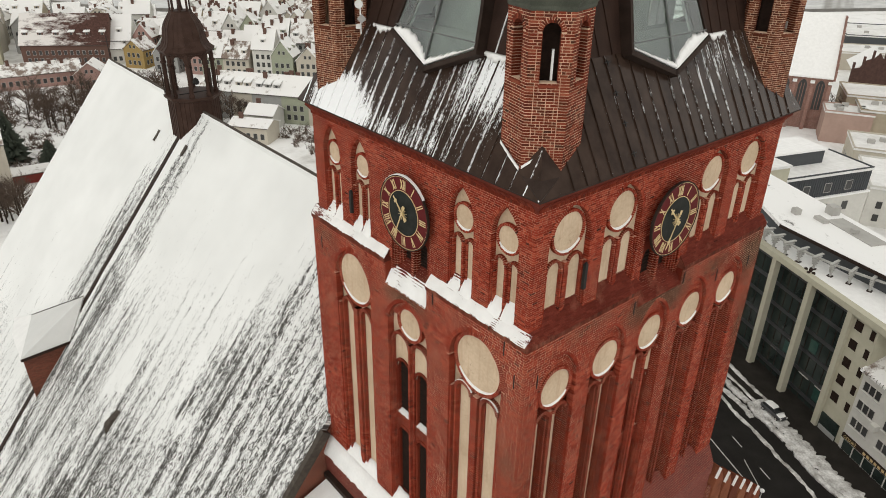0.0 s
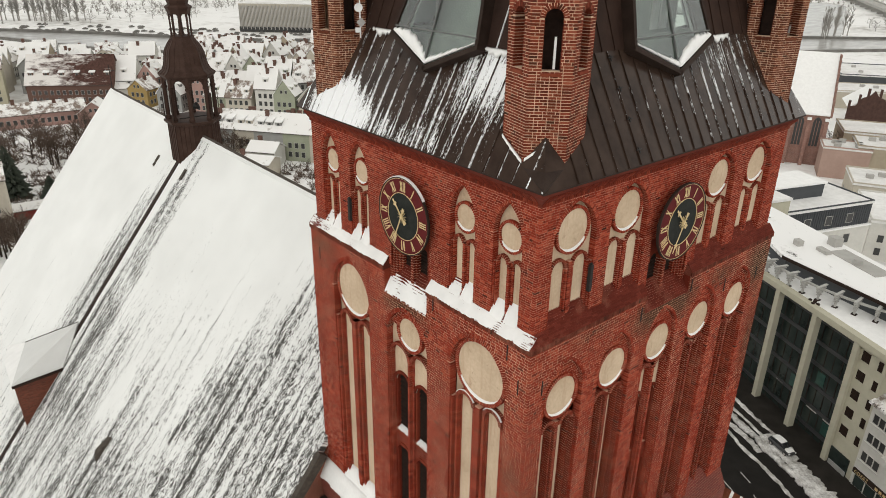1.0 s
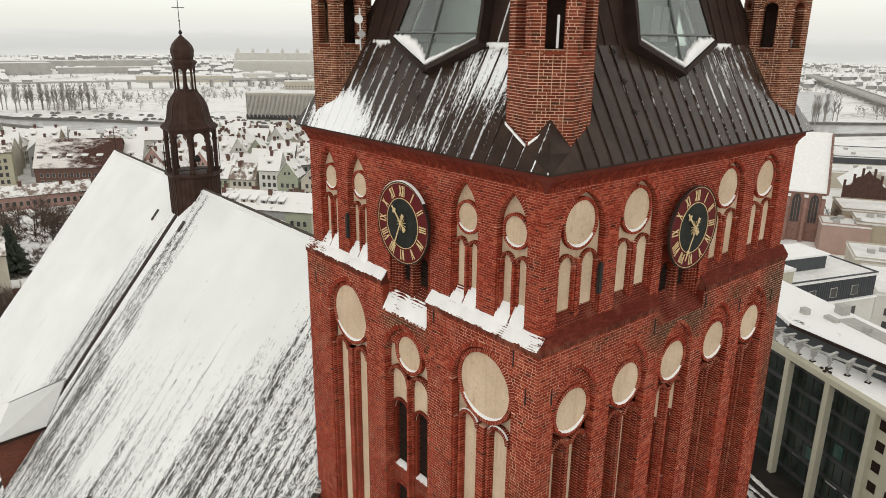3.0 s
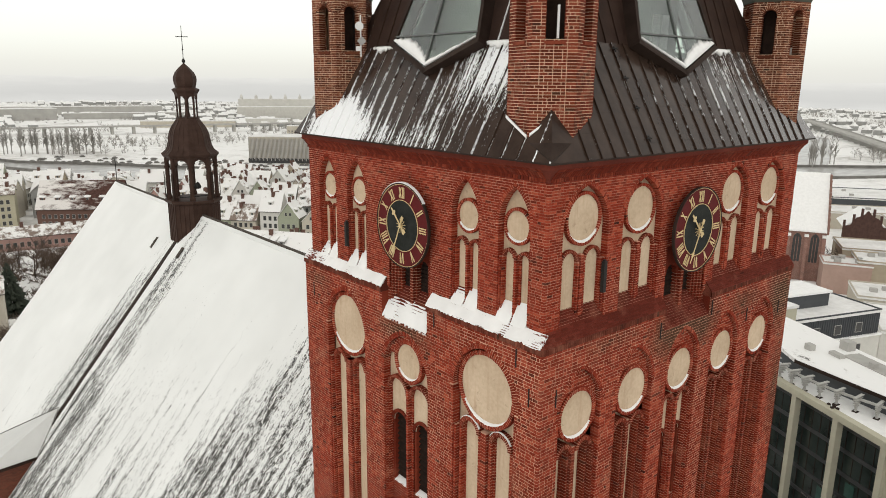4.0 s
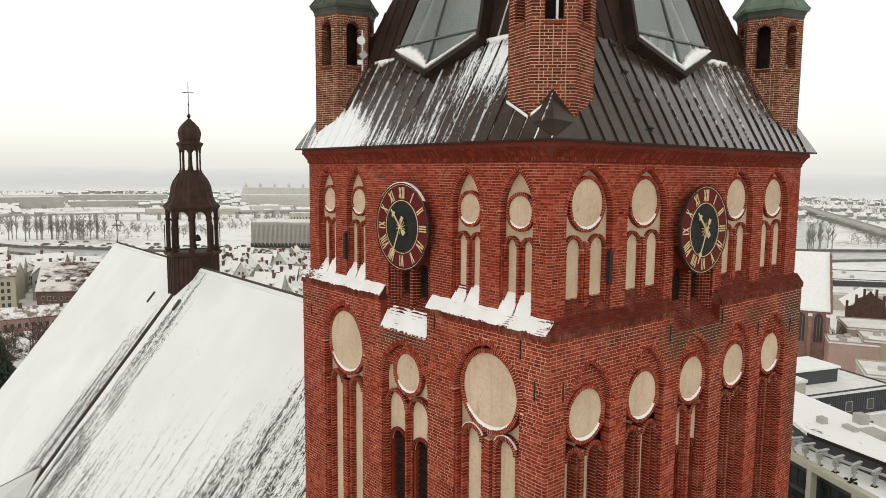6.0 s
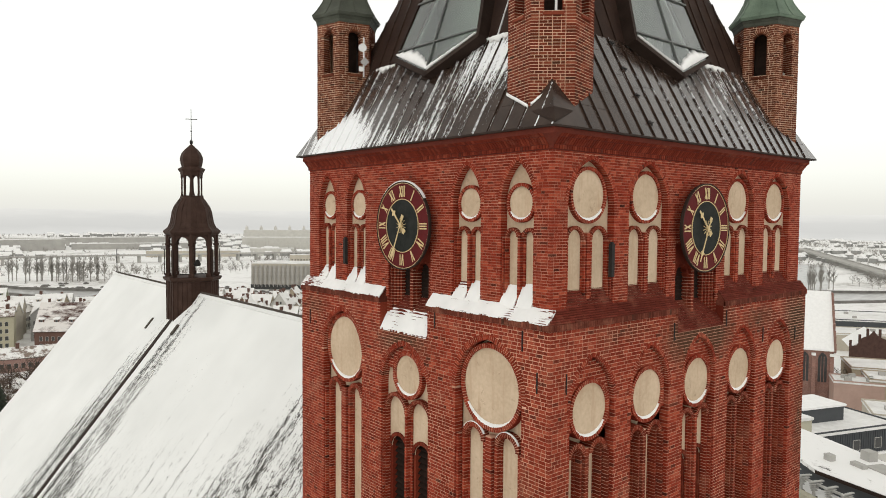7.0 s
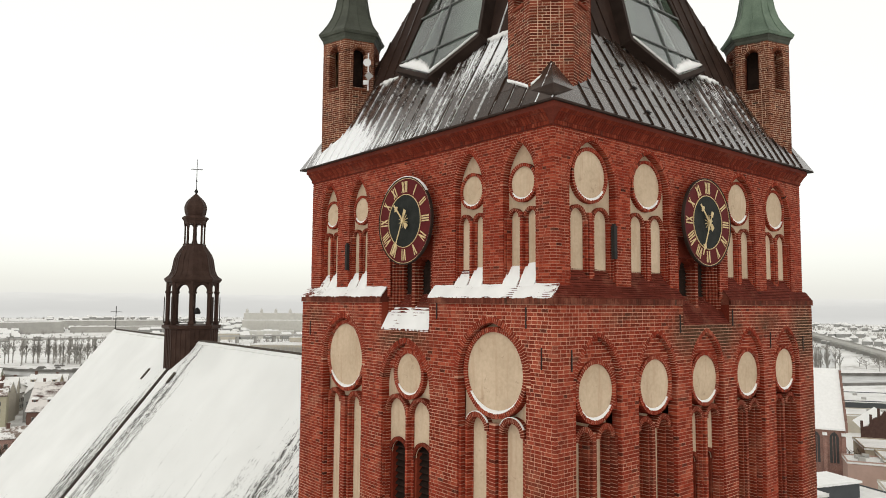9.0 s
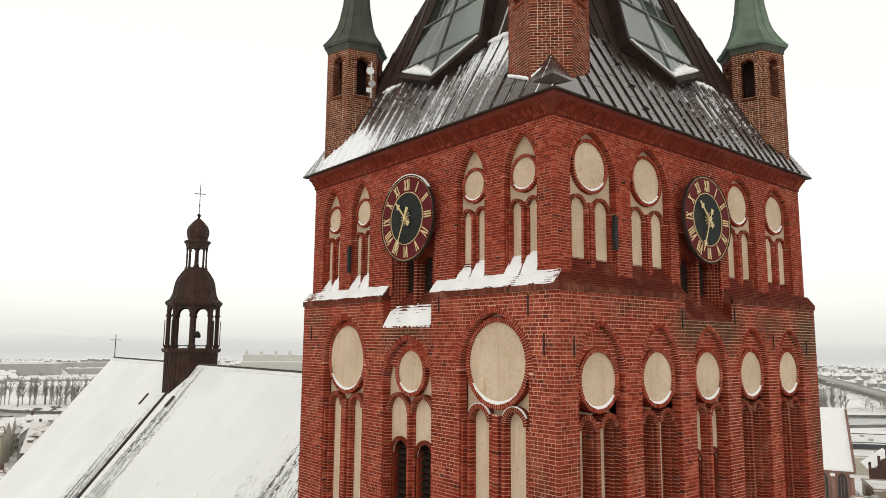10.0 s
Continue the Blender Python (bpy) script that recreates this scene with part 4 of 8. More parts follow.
for i in range(25):
    a = radians(38 + 104 * i / 24)
    t = 0.008 + 0.022 * math.sin(math.pi * i / 24)
    rows.append([(r * math.cos(a), y, r * math.sin(a)) for r, y in ((CLOCK_R, -0.025), (CLOCK_R + t, -0.025), (CLOCK_R + t, 0.08), (CLOCK_R, 0.08))])
cap_b.loft(rows)
part("snow_cap", cap_b, SNOW, left_clock, "thin cap of snow on the clock rim", fix=True)

# ---- the tower's roof ----
EAVE_D, EAVE_Z, RUN = -0.17, 4.93, 0.56      # eaves, and the skirt's run for each metre of rise
BREAK_Z, RUN2 = 3.07, 0.40                   # the skirt's height; the steep part's run
SLOPE, SLOPE2, RUN3 = math.hypot(RUN, 1.0), math.hypot(RUN2, 1.0), 0.36
SLOPE3 = math.hypot(RUN3, 1.0)
ROOF_L = roof_metal("roof_sheet_snowy", 0.615, 0.045, 1.0, [(-4.1, 0.5, 2.4, 1.45, 0.36), (-2.6, 0.4, 2.8, 2.2, 0.09), (3.3, 3.0, 2.3, 2.3, 0.235), (1.7, 1.2, 2.2, 2.2, 0.10), (0.0, 0.2, 3.0, 0.8, 0.12)], seam=0.16)
ROOF_R = roof_metal("roof_sheet_bare", 0.66, 0.05, 4.0, [(2.9, 2.8, 3.2, 1.7, 0.17), (-0.6, 2.5, 2.6, 0.9, 0.07), (2.4, 0.8, 3.6, 1.6, 0.03)], seam=0.12)
SEAM_THIN = roof_metal("seam_metal_thin_snow", 0.575, 0.05, 6.0, [(2.0, 2.0, 4.5, 2.6, 0.12), (-6.5, 1.0, 3.0, 4.0, -0.10)])
SEAM_SNOWY = roof_metal("seam_metal_snowy", 0.50, 0.05, 2.0, [(-4.1, 0.5, 2.4, 1.5, 0.6), (-2.6, 0.4, 2.8, 2.2, 0.1), (5.4, 1.2, 1.6, 4.0, -0.12)])
SEAM_PATCHY = roof_metal("seam_metal_patchy", 0.60, 0.05, 3.0, [(2.8, 0.6, 1.6, 3.2, 0.24)])
LINING = simple("brightening_lining", (0.34, 0.36, 0.335), (0.47, 0.49, 0.46), 0.8, 1.5)
roof = thing("tower_roof", "steep dark metal spire roof with big glass panes", "roof", (0, 0, Z0 + EAVE_Z))


def tilted(run):
    s = math.hypot(run, 1.0)
    return Matrix(((1, 0, 0, 0), (0, run / s, -1 / s, 0), (0, 1 / s, run / s, 0), (0, 0, 0, 1)))


def roof_side(centre, half, other_half, m_face, material, shift, snow_seams):
    """One side: a skirt with a notch, the steep part over it, and a projecting window pointed at its foot.
    Local x runs along the eaves, y up the slope."""
    S = BREAK_Z * SLOPE
    half1, oth1 = half - BREAK_Z * RUN, other_half - BREAK_Z * RUN
    m = m_face @ Matrix.Translation((centre, EAVE_D, EAVE_Z)) @ tilted(RUN)
    b = Build()
    v0, hw1 = 2.55, 1.9
    for s in (-1, 1):
        poly = [(shift, 0), (shift, v0), (shift + s * hw1, S), (s * half1, S), (s * half, 0)]
        b.prism([(x, y, -0.06) for x, y in (poly[::-1] if s > 0 else poly)], (0, 0, 0.06))
    sheet = part("roof_sheet", b, material, roof, "dark standing-seam sheet metal with blown snow", m, fix=True)
    m2 = m_face @ Matrix.Translation((centre, EAVE_D + BREAK_Z * RUN, EAVE_Z + BREAK_Z)) @ tilted(RUN2)
    S2 = min(half1, oth1) / RUN2 * SLOPE2
    ax = half1 - S2 / SLOPE2 * RUN2
    up = Build()
    top_s, top_w, foot_w = 6.6, 0.85, 1.9
    for s in (-1, 1):
        poly = [(shift + s * foot_w, 0), (shift + s * top_w, top_s), (s * ax if abs(ax) > 0.01 else 0, S2), (s * half1, 0)]
        up.prism([(x, y, -0.06) for x, y in (poly[::-1] if s > 0 else poly)], (0, 0, 0.06))
    up.prism([(x, y, -0.06) for x, y in ((shift - top_w, top_s), (shift + top_w, top_s), (ax, S2), (-ax - 0.001, S2))], (0, 0, 0.06))
    # Pale lining added under the sheets to brighten the view through the glass.
    lin = Build()
    lin.v, lin.f = [(x, y, z - 0.10) for x, y, z in up.v], list(up.f)
    part("inner_lining", lin, LINING, roof, "pale lining added to brighten the inside of the lantern", m2, fix=True)
    part("spire_sheet", up, SPIRE_SHEET, roof, "steep dark brown metal sheet", m2, fix=True)
    seams, welts = Build(), Build()
    n = int(half / 0.57)
    r = random.Random(int(half * 100))
    for i in range(-n, n + 1):
        x = i * 0.57 + 0.2
        if abs(x) > half - 0.95:
            continue
        lim = min((half - abs(x)) / RUN * SLOPE, S)
        if abs(x - shift) < hw1:
            lim = v0 + (S - v0) * abs(x - shift) / hw1
        seams.box(x - 0.014, x + 0.014, 0, lim, 0.0, 0.045)
        y = r.uniform(0.3, 1.8)
        while y < lim - 0.2:
            welts.box(x + 0.02, x + 0.55, y, y + 0.025, 0.0, 0.008)
            y += r.uniform(0.9, 1.9)
    part("standing_seam", seams, snow_seams, sheet, stuff=True)
    part("cross_welt", welts, material, sheet, stuff=True)
    rise = Build()
    for x in [i * 0.62 + 0.3 for i in range(-9, 9)]:
        lim = (half1 - abs(x)) / RUN2 * SLOPE2
        lo = 0.0
        if abs(x - shift) < foot_w + 0.1:
            continue
        if lim > 0.3:
            rise.box(x - 0.014, x + 0.014, lo, min(lim, S2), 0.0, 0.04)
    part("standing_seam", rise, SEAM_PATCHY if snow_seams is SEAM_SNOWY else SPIRE_SHEET, roof, m=m2, stuff=True)
    # projecting window
    m3 = m_face @ Matrix.Translation((centre + shift, 1.22, 8.0)) @ tilted(RUN3)
    pts = [(0, -0.88), (2.10, 0.02), (1.48, 3.2), (0.80, 6.4), (-0.80, 6.4), (-1.48, 3.2), (-2.10, 0.02)]
    fr = Build()
    for k, ((x0, y0), (x1, y1)) in enumerate(zip(pts, pts[1:] + pts[:1])):
        d = Vector((x1 - x0, y1 - y0, 0)).normalized()
        low = k in (0, 6)
        w, h, zz = (0.16, 0.36, -0.06) if low else (0.13, 0.62, -0.22)
        fr.beam(Vector((x0, y0, zz)) - d * (0.08 if low else 0.0), Vector((x1, y1, zz)) + d * (0.08 if low else 0.0), w, h)
    frame_ob = part("window_frame", fr, FRAME_METAL, roof, "heavy dark metal frame of the glazing", m3)
    g = Build()
    g.prism([(x * 0.985, y, 0.04) for x, y in pts], (0, 0, 0.012))
    pane = part("pane", g, GLASS, frame_ob, "large grey-green glass pane", fix=True)
    pane.visible_shadow = False
    for x0, y0, x1, y1, w in ((-0.06, -0.85, -0.06, 6.3, 0.045), (-2.02, 0.30, 2.02, 0.30, 0.045), (-1.68, 2.05, 1.68, 2.05, 0.05), (-0.86, 2.05, -0.66, 6.3, 0.04), (0.80, 2.05, 0.60, 6.3, 0.04), (-1.35, 3.85, 1.35, 3.85, 0.045)):
        bar = Build()
        bar.beam((x0, y0, 0.07), (x1, y1, 0.07), w, 0.06)
        part("glazing_bar", bar, STEEL_BAR, frame_ob)
    return m, m3, frame_ob


m_roof_L, m_win_L, frame_L = roof_side(-TY / 2, TY / 2 + 0.17, TX / 2 + 0.17, TURN_L, ROOF_L, 0.22, SEAM_SNOWY)
m_roof_R, m_win_R, frame_R = roof_side(TX / 2, TX / 2 + 0.17, TY / 2 + 0.17, TURN_R, ROOF_R, -0.20, SEAM_THIN)
for mm, half, oth, cx in ((pose(TX, TY, Z0, 0, 0, 180), TX / 2 + 0.17, TY / 2 + 0.17, TX / 2), (pose(TX, TY, Z0, 0, 0, 90), TY / 2 + 0.17, TX / 2 + 0.17, -TY / 2)):
    roof_side(cx, half, oth, mm, SPIRE_SHEET, 0.0, FRAME_METAL)
inner = Build()
inner.box(0.6, TX - 0.6, 0.6, TY - 0.6, -0.25, -0.05)
inner.box(2.6, TX - 2.6, 2.6, TY - 2.6, -0.05, 3.0)
# Core block added to stop sky light from the opposite panes showing through.
inner.box(3.7, TX - 3.7, 3.7, TY - 3.7, 3.0, 7.6)
part("inner_floor", inner, INNER, roof, "pale platform inside the glazed roof with an added light-blocking core")
# White panels stand in for two sky-bright patches behind the pane.
for x in (9.28, 9.82):
    b = Build()
    b.box(x, x + 0.42, 3.64, 3.70, 3.15, 4.35)
    part("inner_window", b, WHITE_PAINT, roof, "added white panel standing in for a bright patch behind the glass", Matrix.Translation((0, 0, Z0 + EAVE_Z)))
eave = Build()
eave.box(EAVE_D, TX - EAVE_D, EAVE_D, TY - EAVE_D, -0.05, -0.004)
part("eaves_board", eave, FRAME_METAL, roof, "")
# snow lying in the feet of the glazed openings
for fr_ob, seed in ((frame_L, 1), (frame_R, 2)):
    for s in (-1, 1):
        b, rows = Build(), []
        r = random.Random(seed * 10 + s)
        far = (s < 0) == (seed == 1)
        for i in range(31):
            f = i / 30
            x, y = s * 2.0 * f, -0.74 + 0.86 * f
            w = (0.16 + 0.30 * math.sin(math.pi * min(1, f * 1.05)) + r.uniform(-0.05, 0.07)) if far else (0.22 * (1 - 0.8 * f) + r.uniform(-0.03, 0.05))
            w = max(w, 0.04)
            rows.append([(x, y, 0.05), (x, y + 0.015, 0.16), (x, y + w * 0.6, 0.12), (x, y + w, 0.054)])
        b.loft(rows)
        part("frame_snow", b, SNOW, fr_ob, "snow drifted against the glass", fix=True, smooth=True)
# drifts in the corner between the skirt and the steep part
for mm, x0, x1, seed in ((m_roof_R, 1.9, 3.7, 5), (m_roof_L, 2.0, 3.9, 6), (m_roof_L, -3.6, -2.4, 7)):
    b, rows = Build(), []
    r = random.Random(seed)
    top_y = BREAK_Z * SLOPE
    for i in range(22):
        f = i / 21
        x = x0 + (x1 - x0) * f
        w = max(0.03, 0.16 * math.sin(math.pi * f) + r.uniform(-0.05, 0.10))
        h = max(0.02, 0.10 * math.sin(math.pi * f) + r.uniform(-0.02, 0.03))
        rows.append([(x, top_y - w, 0.004), (x, top_y - w * 0.6, h * 0.8), (x, top_y - 0.02, h), (x, top_y + 0.06, 0.02)])
    b.loft(rows)
    part("roof_drift", b, SNOW, roof, "small drift of snow on the roof", mm, smooth=True, fix=True)
# hooks along one seam
hooks = Build()
for i in range(6):
    y = 0.45 + i * 0.95
    hooks.box(-3.29, -3.05, y, y + 0.03, 0.03, 0.07)
    hooks.box(-3.185, -3.155, y - 0.09, y + 0.09, 0.03, 0.065)
part("roof_hooks", hooks, IRON, roof, "black iron ladder hooks", m_roof_R)

# ---- corner turrets ----
HEX_S = 1.14
HEX_A = HEX_S * math.sqrt(3) / 2
T_BASE, T_TOP = 4.9, 9.85


class Slot:
    """An arched opening through a turret face."""

    def __init__(self, hw, zs, za, zb):
        self.c, self.hw, self.zs, self.za, self.zb = 0.0, hw, zs, za, zb

    def half(self, z):
        return arch_half(z, self.hw, self.zs, self.za) if z >= self.zb else 0.0

    def half_outer(self, z):
        return 0.0 if z < self.zb else self.hw if z < self.zs else arch_half(z, self.hw + 0.14, self.zs, self.za + 0.14)


def turret(cx, cy, diag, brick, spire):
    t = thing("corner_turret", "slender six-sided brick corner turret with arched openings", "turret", (cx, cy, Z0), "corner turrets")
    t.rotation_euler = (0, 0, radians(diag))
    br, mo = Build(), Build()
    for k in range(6):
        slot = Slot(0.235, 9.22, 9.46, 7.88)
        fb, fm = Build(), Build()
        brick_face(fb, fm, -HEX_S / 2, HEX_S / 2, 0.0, T_BASE, T_TOP - 0.1, [slot], None, None, (), (T_TOP - 0.1 - T_BASE) / 61, 0.0165, 0.205, 0.100)
        voussoirs(fb, 0, 9.22, 0.235, 0.375, 0, math.pi, -0.006, 0.28)
        fb.box(-0.27, 0.27, -0.05, 0.25, 7.80, 7.875)
        mk = Matrix.Rotation(radians(60 * k), 4, "Z") @ Matrix.Translation((HEX_A, 0, 0)) @ Matrix.Rotation(radians(90), 4, "Z")
        for src, dst in ((fb, br), (fm, mo)):
            n = len(dst.v)
            dst.v += [tuple(mk @ Vector(p)) for p in src.v]
            dst.f += [tuple(n + i for i in f) for f in src.f]
    part("brick_shaft", br, brick, t, "six-sided shaft of red brick")
    part("mortar_bed", mo, MORTAR_PALE, t, stuff=True)
    turn = radians(30)
    cor = Build()
    cor.loft([ring_of(6, r, z, turn=turn) for r, z in ((1.13, T_TOP - 0.14), (1.17, T_TOP - 0.08), (1.18, T_TOP), (1.22, T_TOP + 0.05), (1.27, T_TOP + 0.18), (1.0, T_TOP + 0.18))])
    part("cornice", cor, COPPER_GREEN, t, "narrow stepped cornice under dark copper")
    sp = Build()
    prof = ((1.30, T_TOP + 0.12), (1.34, T_TOP + 0.22), (1.15, T_TOP + 0.45), (0.97, T_TOP + 0.72), (0.81, T_TOP + 1.02), (0.69, T_TOP + 1.4), (0.56, T_TOP + 2.1), (0.40, T_TOP + 3.7), (0.05, T_TOP + 6.6))
    sp.loft([ring_of(6, r, z, turn=turn) for r, z in prof])
    part("spire", sp, spire, t, "weathered green copper spire")
    ribs = Build()
    for i in range(12):
        f = i / 2
        a = turn + 2 * math.pi * f / 6
        for (r0, z0), (r1, z1) in zip(prof[1:], prof[2:]):
            q = 1.0 if i % 2 == 0 else math.cos(math.pi / 6)
            ribs.beam((r0 * q * math.cos(a), r0 * q * math.sin(a), z0), (r1 * q * math.cos(a), r1 * q * math.sin(a), z1), 0.035, 0.04)
    part("spire_rib", ribs, spire, t)
    fl = Build()
    fl.loft([ring_of(6, 1.0, z, turn=turn) for z in (7.55, 7.7)])
    part("turret_floor", fl, INNER, t)
    # Added dark core: puts the turret's inner shade into colour, blocks see-through.
    dim_core = Build()
    dim_core.loft([ring_of(6, 0.50, z, turn=turn) for z in (7.7, 9.8)])
    part("inner_shaft", dim_core, DARK, t, "added dark core standing in for the shade inside the turret")
    lamp = Build()
    lamp.box(-0.055, 0.055, -0.03, 0.03, 7.95, 8.75 if brick is BRICK_TURRET else 8.2)
    tube = part("light_tube", lamp, WHITE_PAINT, t, "white tube hanging in the opening")
    tube.location = (0.75, 0.08, 0.0)
    return t


TC = 1.24
near_turret = turret(TC, TC, 225, BRICK_TURRET, COPPER_GREEN)
left_turret = turret(TC, TY - TC, 135, BRICK_OLD, COPPER_GREEN)
right_turret = turret(TX - TC, TC, -45, BRICK_OLD, COPPER_BRIGHT)
turret(TX - TC, TY - TC, 45, BRICK_OLD, COPPER_GREEN)

# saddle flashing in front of the near turret
sad = Build()
P, FL, FR, CO = (0.52, 0.52, 5.88), (0.13, 1.0, 5.36), (1.0, 0.13, 5.36), (-0.19, -0.19, 4.96)
for tri in ((P, FL, CO), (P, CO, FR)):
    sad.prism([(x, y, z + Z0) for x, y, z in tri], (-0.02, -0.02, 0.05))
saddle = part("saddle_flashing", sad, FRAME_METAL, roof, "small dark metal gablet before the turret", Matrix.Identity(4), fix=True)
for top, foot, side, seed in (((0.11, 0.97, 5.45), (0.36, 2.0, 5.92), (-1, -0.25, 0.3), 1), ((0.16, 0.93, 5.49), (0.50, 0.55, 5.88), (-0.7, -0.7, 0.35), 2)):
    sn_b, rows_s, rs = Build(), [], random.Random(seed)
    top, foot = Vector(top), Vector(foot)
    side = Vector(side).normalized()
    for i in range(15):
        f = i / 14
        p = top.lerp(foot, f) + Vector((0, 0, Z0))
        w = 0.06 * math.sin(math.pi * min(1, 0.12 + f)) + rs.uniform(0, 0.04)
        rows_s.append([tuple(p), tuple(p + side * w + Vector((0, 0, 0.02))), tuple(p + side * w * 0.6 + Vector((0, 0, 0.09))), tuple(p + Vector((0.03, 0.03, 0.10)))])
    sn_b.loft(rows_s)
    part("saddle_snow", sn_b, SNOW, saddle, "snow on the gablet", Matrix.Identity(4), fix=True)

CONCRETE_AERIAL = simple("grey_plastic", (0.34, 0.33, 0.32), (0.42, 0.41, 0.40), 0.6, 3)
# aerials on the far-left turret
aer = thing("aerial_mount", "white dish and square aerials on a pole", "aerial", (0.98, 10.02, Z0))
b = Build()
b.loft([[(r * math.cos(a), y, 8.74 + r * math.sin(a)) for a in [2 * math.pi * i / 20 for i in range(20)]] for r, y in ((0.06, 0.05), (0.14, 0.0), (0.15, -0.02), (0.03, 0.0))])
part("dish", b, WHITE_PAINT, aer, "round white dish", fix=True)
b = Build()
b.box(-0.19, 0.19, -0.04, 0.04, -0.19, 0.19)
q_ob = part("flat_aerial", b, CONCRETE_AERIAL, aer, "grey square panel aerial")
q_ob.matrix_basis = Matrix.Translation((0.08, 0, 8.24)) @ Matrix.Rotation(radians(45), 4, "Y") @ Matrix.Scale(0.62, 4)
b = Build()
b.box(-0.13, 0.03, -0.04, 0.04, 7.90, 8.06)
part("flat_aerial", b, WHITE_PAINT, aer, "small white panel aerial")
b = Build()
b.beam((0.05, 0.05, 7.7), (0.05, 0.05, 9.12), 0.045)
part("pole", b, WHITE_PAINT, aer)
aer.rotation_euler = (0, 0, radians(-30))

# dark aerial boxes beside the windows
for mm, u, z in ((TURN_R, 2.66, 1.50), (TURN_L, -9.88, 1.40)):
    b = Build()
    b.box(u - 0.065, u + 0.065, INSET - 0.10, INSET + 0.01, z - 0.46, z + 0.45)
    b.box(u - 0.04, u + 0.04, INSET - 0.08, INSET - 0.01, z + 0.45, z + 0.50)
    tagged(part("antenna_box", b, IRON, None, "narrow black aerial box on the brick wall", mm), category="aerial", group="wall aerials")

# ---- the church: nave and choir roofs ----
RIDGE_X, RIDGE_Z, PITCH = 6.38, -3.25, 1.23
EAVE_X = -16.0
COS_P, SIN_P = 1 / math.hypot(1, PITCH), PITCH / math.hypot(1, PITCH)
LEN_P = (RIDGE_X - EAVE_X) / COS_P


def snowy_tiles(name, rules):
    """Snow over dark tiles. Object x runs along the eaves, y up the slope. rules: patches of thin snow."""
    m, nt, bs = nodes_of(name)
    tc, sp = nt.nodes.new("ShaderNodeTexCoord"), nt.nodes.new("ShaderNodeSeparateXYZ")
    nt.links.new(tc.outputs["Object"], sp.inputs[0])
    streak = noise_of(nt, 1.0, 4, 0.65, stretch=(1.9, 0.085, 1), distort=0.25)
    mottle = noise_of(nt, 1.0, 3.5, 0.7, stretch=(7.5, 2.9, 1), distort=0.9)
    drifts = noise_of(nt, 0.30, 3, 0.55, stretch=(1, 0.55, 1), offset=(5, 2, 0))
    broad = noise_of(nt, 0.16, 3, 0.5)
    bare = maths(nt, "ADD", maths(nt, "MULTIPLY", streak, 0.36), maths(nt, "MULTIPLY", mottle, 0.42))
    bare = maths(nt, "SUBTRACT", bare, maths(nt, "MULTIPLY", maths(nt, "SUBTRACT", drifts, 0.56, True), 0.55))
    bare = maths(nt, "ADD", bare, maths(nt, "MULTIPLY", noise_of(nt, 1.0, 2, 0.6, stretch=(24, 10, 1)), 0.22))
    bare = maths(nt, "ADD", bare, maths(nt, "MULTIPLY", maths(nt, "SUBTRACT", broad, 0.5), 0.13))
    thin = None
    for (px, py, rx, ry, gain) in rules:
        dx = maths(nt, "DIVIDE", maths(nt, "SUBTRACT", sp.outputs[0], px), rx)
        dy = maths(nt, "DIVIDE", maths(nt, "SUBTRACT", sp.outputs[1], py), ry)
        far = maths(nt, "SQRT", maths(nt, "ADD", maths(nt, "MULTIPLY", dx, dx), maths(nt, "MULTIPLY", dy, dy)))
        near = maths(nt, "MULTIPLY", maths(nt, "SUBTRACT", 1.0, far, True), gain)
        thin = near if thin is None else maths(nt, "MAXIMUM", thin, near)
    bare = maths(nt, "ADD", bare, maths(nt, "SUBTRACT", maths(nt, "MINIMUM", thin, 0.18), 0.075))
    fac = ramp(nt, bare, ((0.59, (0, 0, 0)), (0.62, (0.75, 0.75, 0.75)), (0.65, (0.96, 0.96, 0.96))))
    tile = ramp(nt, noise_of(nt, 6, 3), ((0.3, (0.020, 0.018, 0.016)), (0.7, (0.055, 0.049, 0.043))))
    drift = ramp(nt, broad, ((0.3, (0.745, 0.75, 0.735)), (0.7, (0.845, 0.85, 0.835))))
    nt.links.new(blend(nt, fac, drift, tile), bs.inputs["Base Color"])
    bs.inputs["Roughness"].default_value, bs.inputs["Specular IOR Level"].default_value = 0.85, 0.12
    bump(nt, bs, maths(nt, "SUBTRACT", maths(nt, "MULTIPLY", mottle, 0.35), fac), 0.5, 0.05)
    return m


NAVE_SNOW = snowy_tiles("nave_snow_on_tiles", [(-18, -5, 44, 42, 0.34), (-3, 15, 12.5, 25, 0.46), (-26.8, 15, 3.0, 34, 0.34)])
CHOIR_SNOW = snowy_tiles("choir_snow_on_tiles", [(-1.0, 18, 4.2, 24, 0.285), (-10, -6, 26, 30, 0.26)])


WALL_BRICK = brick_texture("wall_brick", (0.15, 0.034, 0.018), (0.23, 0.058, 0.030), (0.34, 0.23, 0.16))
RIDGE_TILE = simple("ridge_tile", (0.05, 0.042, 0.036), (0.10, 0.085, 0.07), 0.85, 5)

church = thing("church_nave", "long brick church with steep snow-covered roofs", "church", (0, 0, 0))


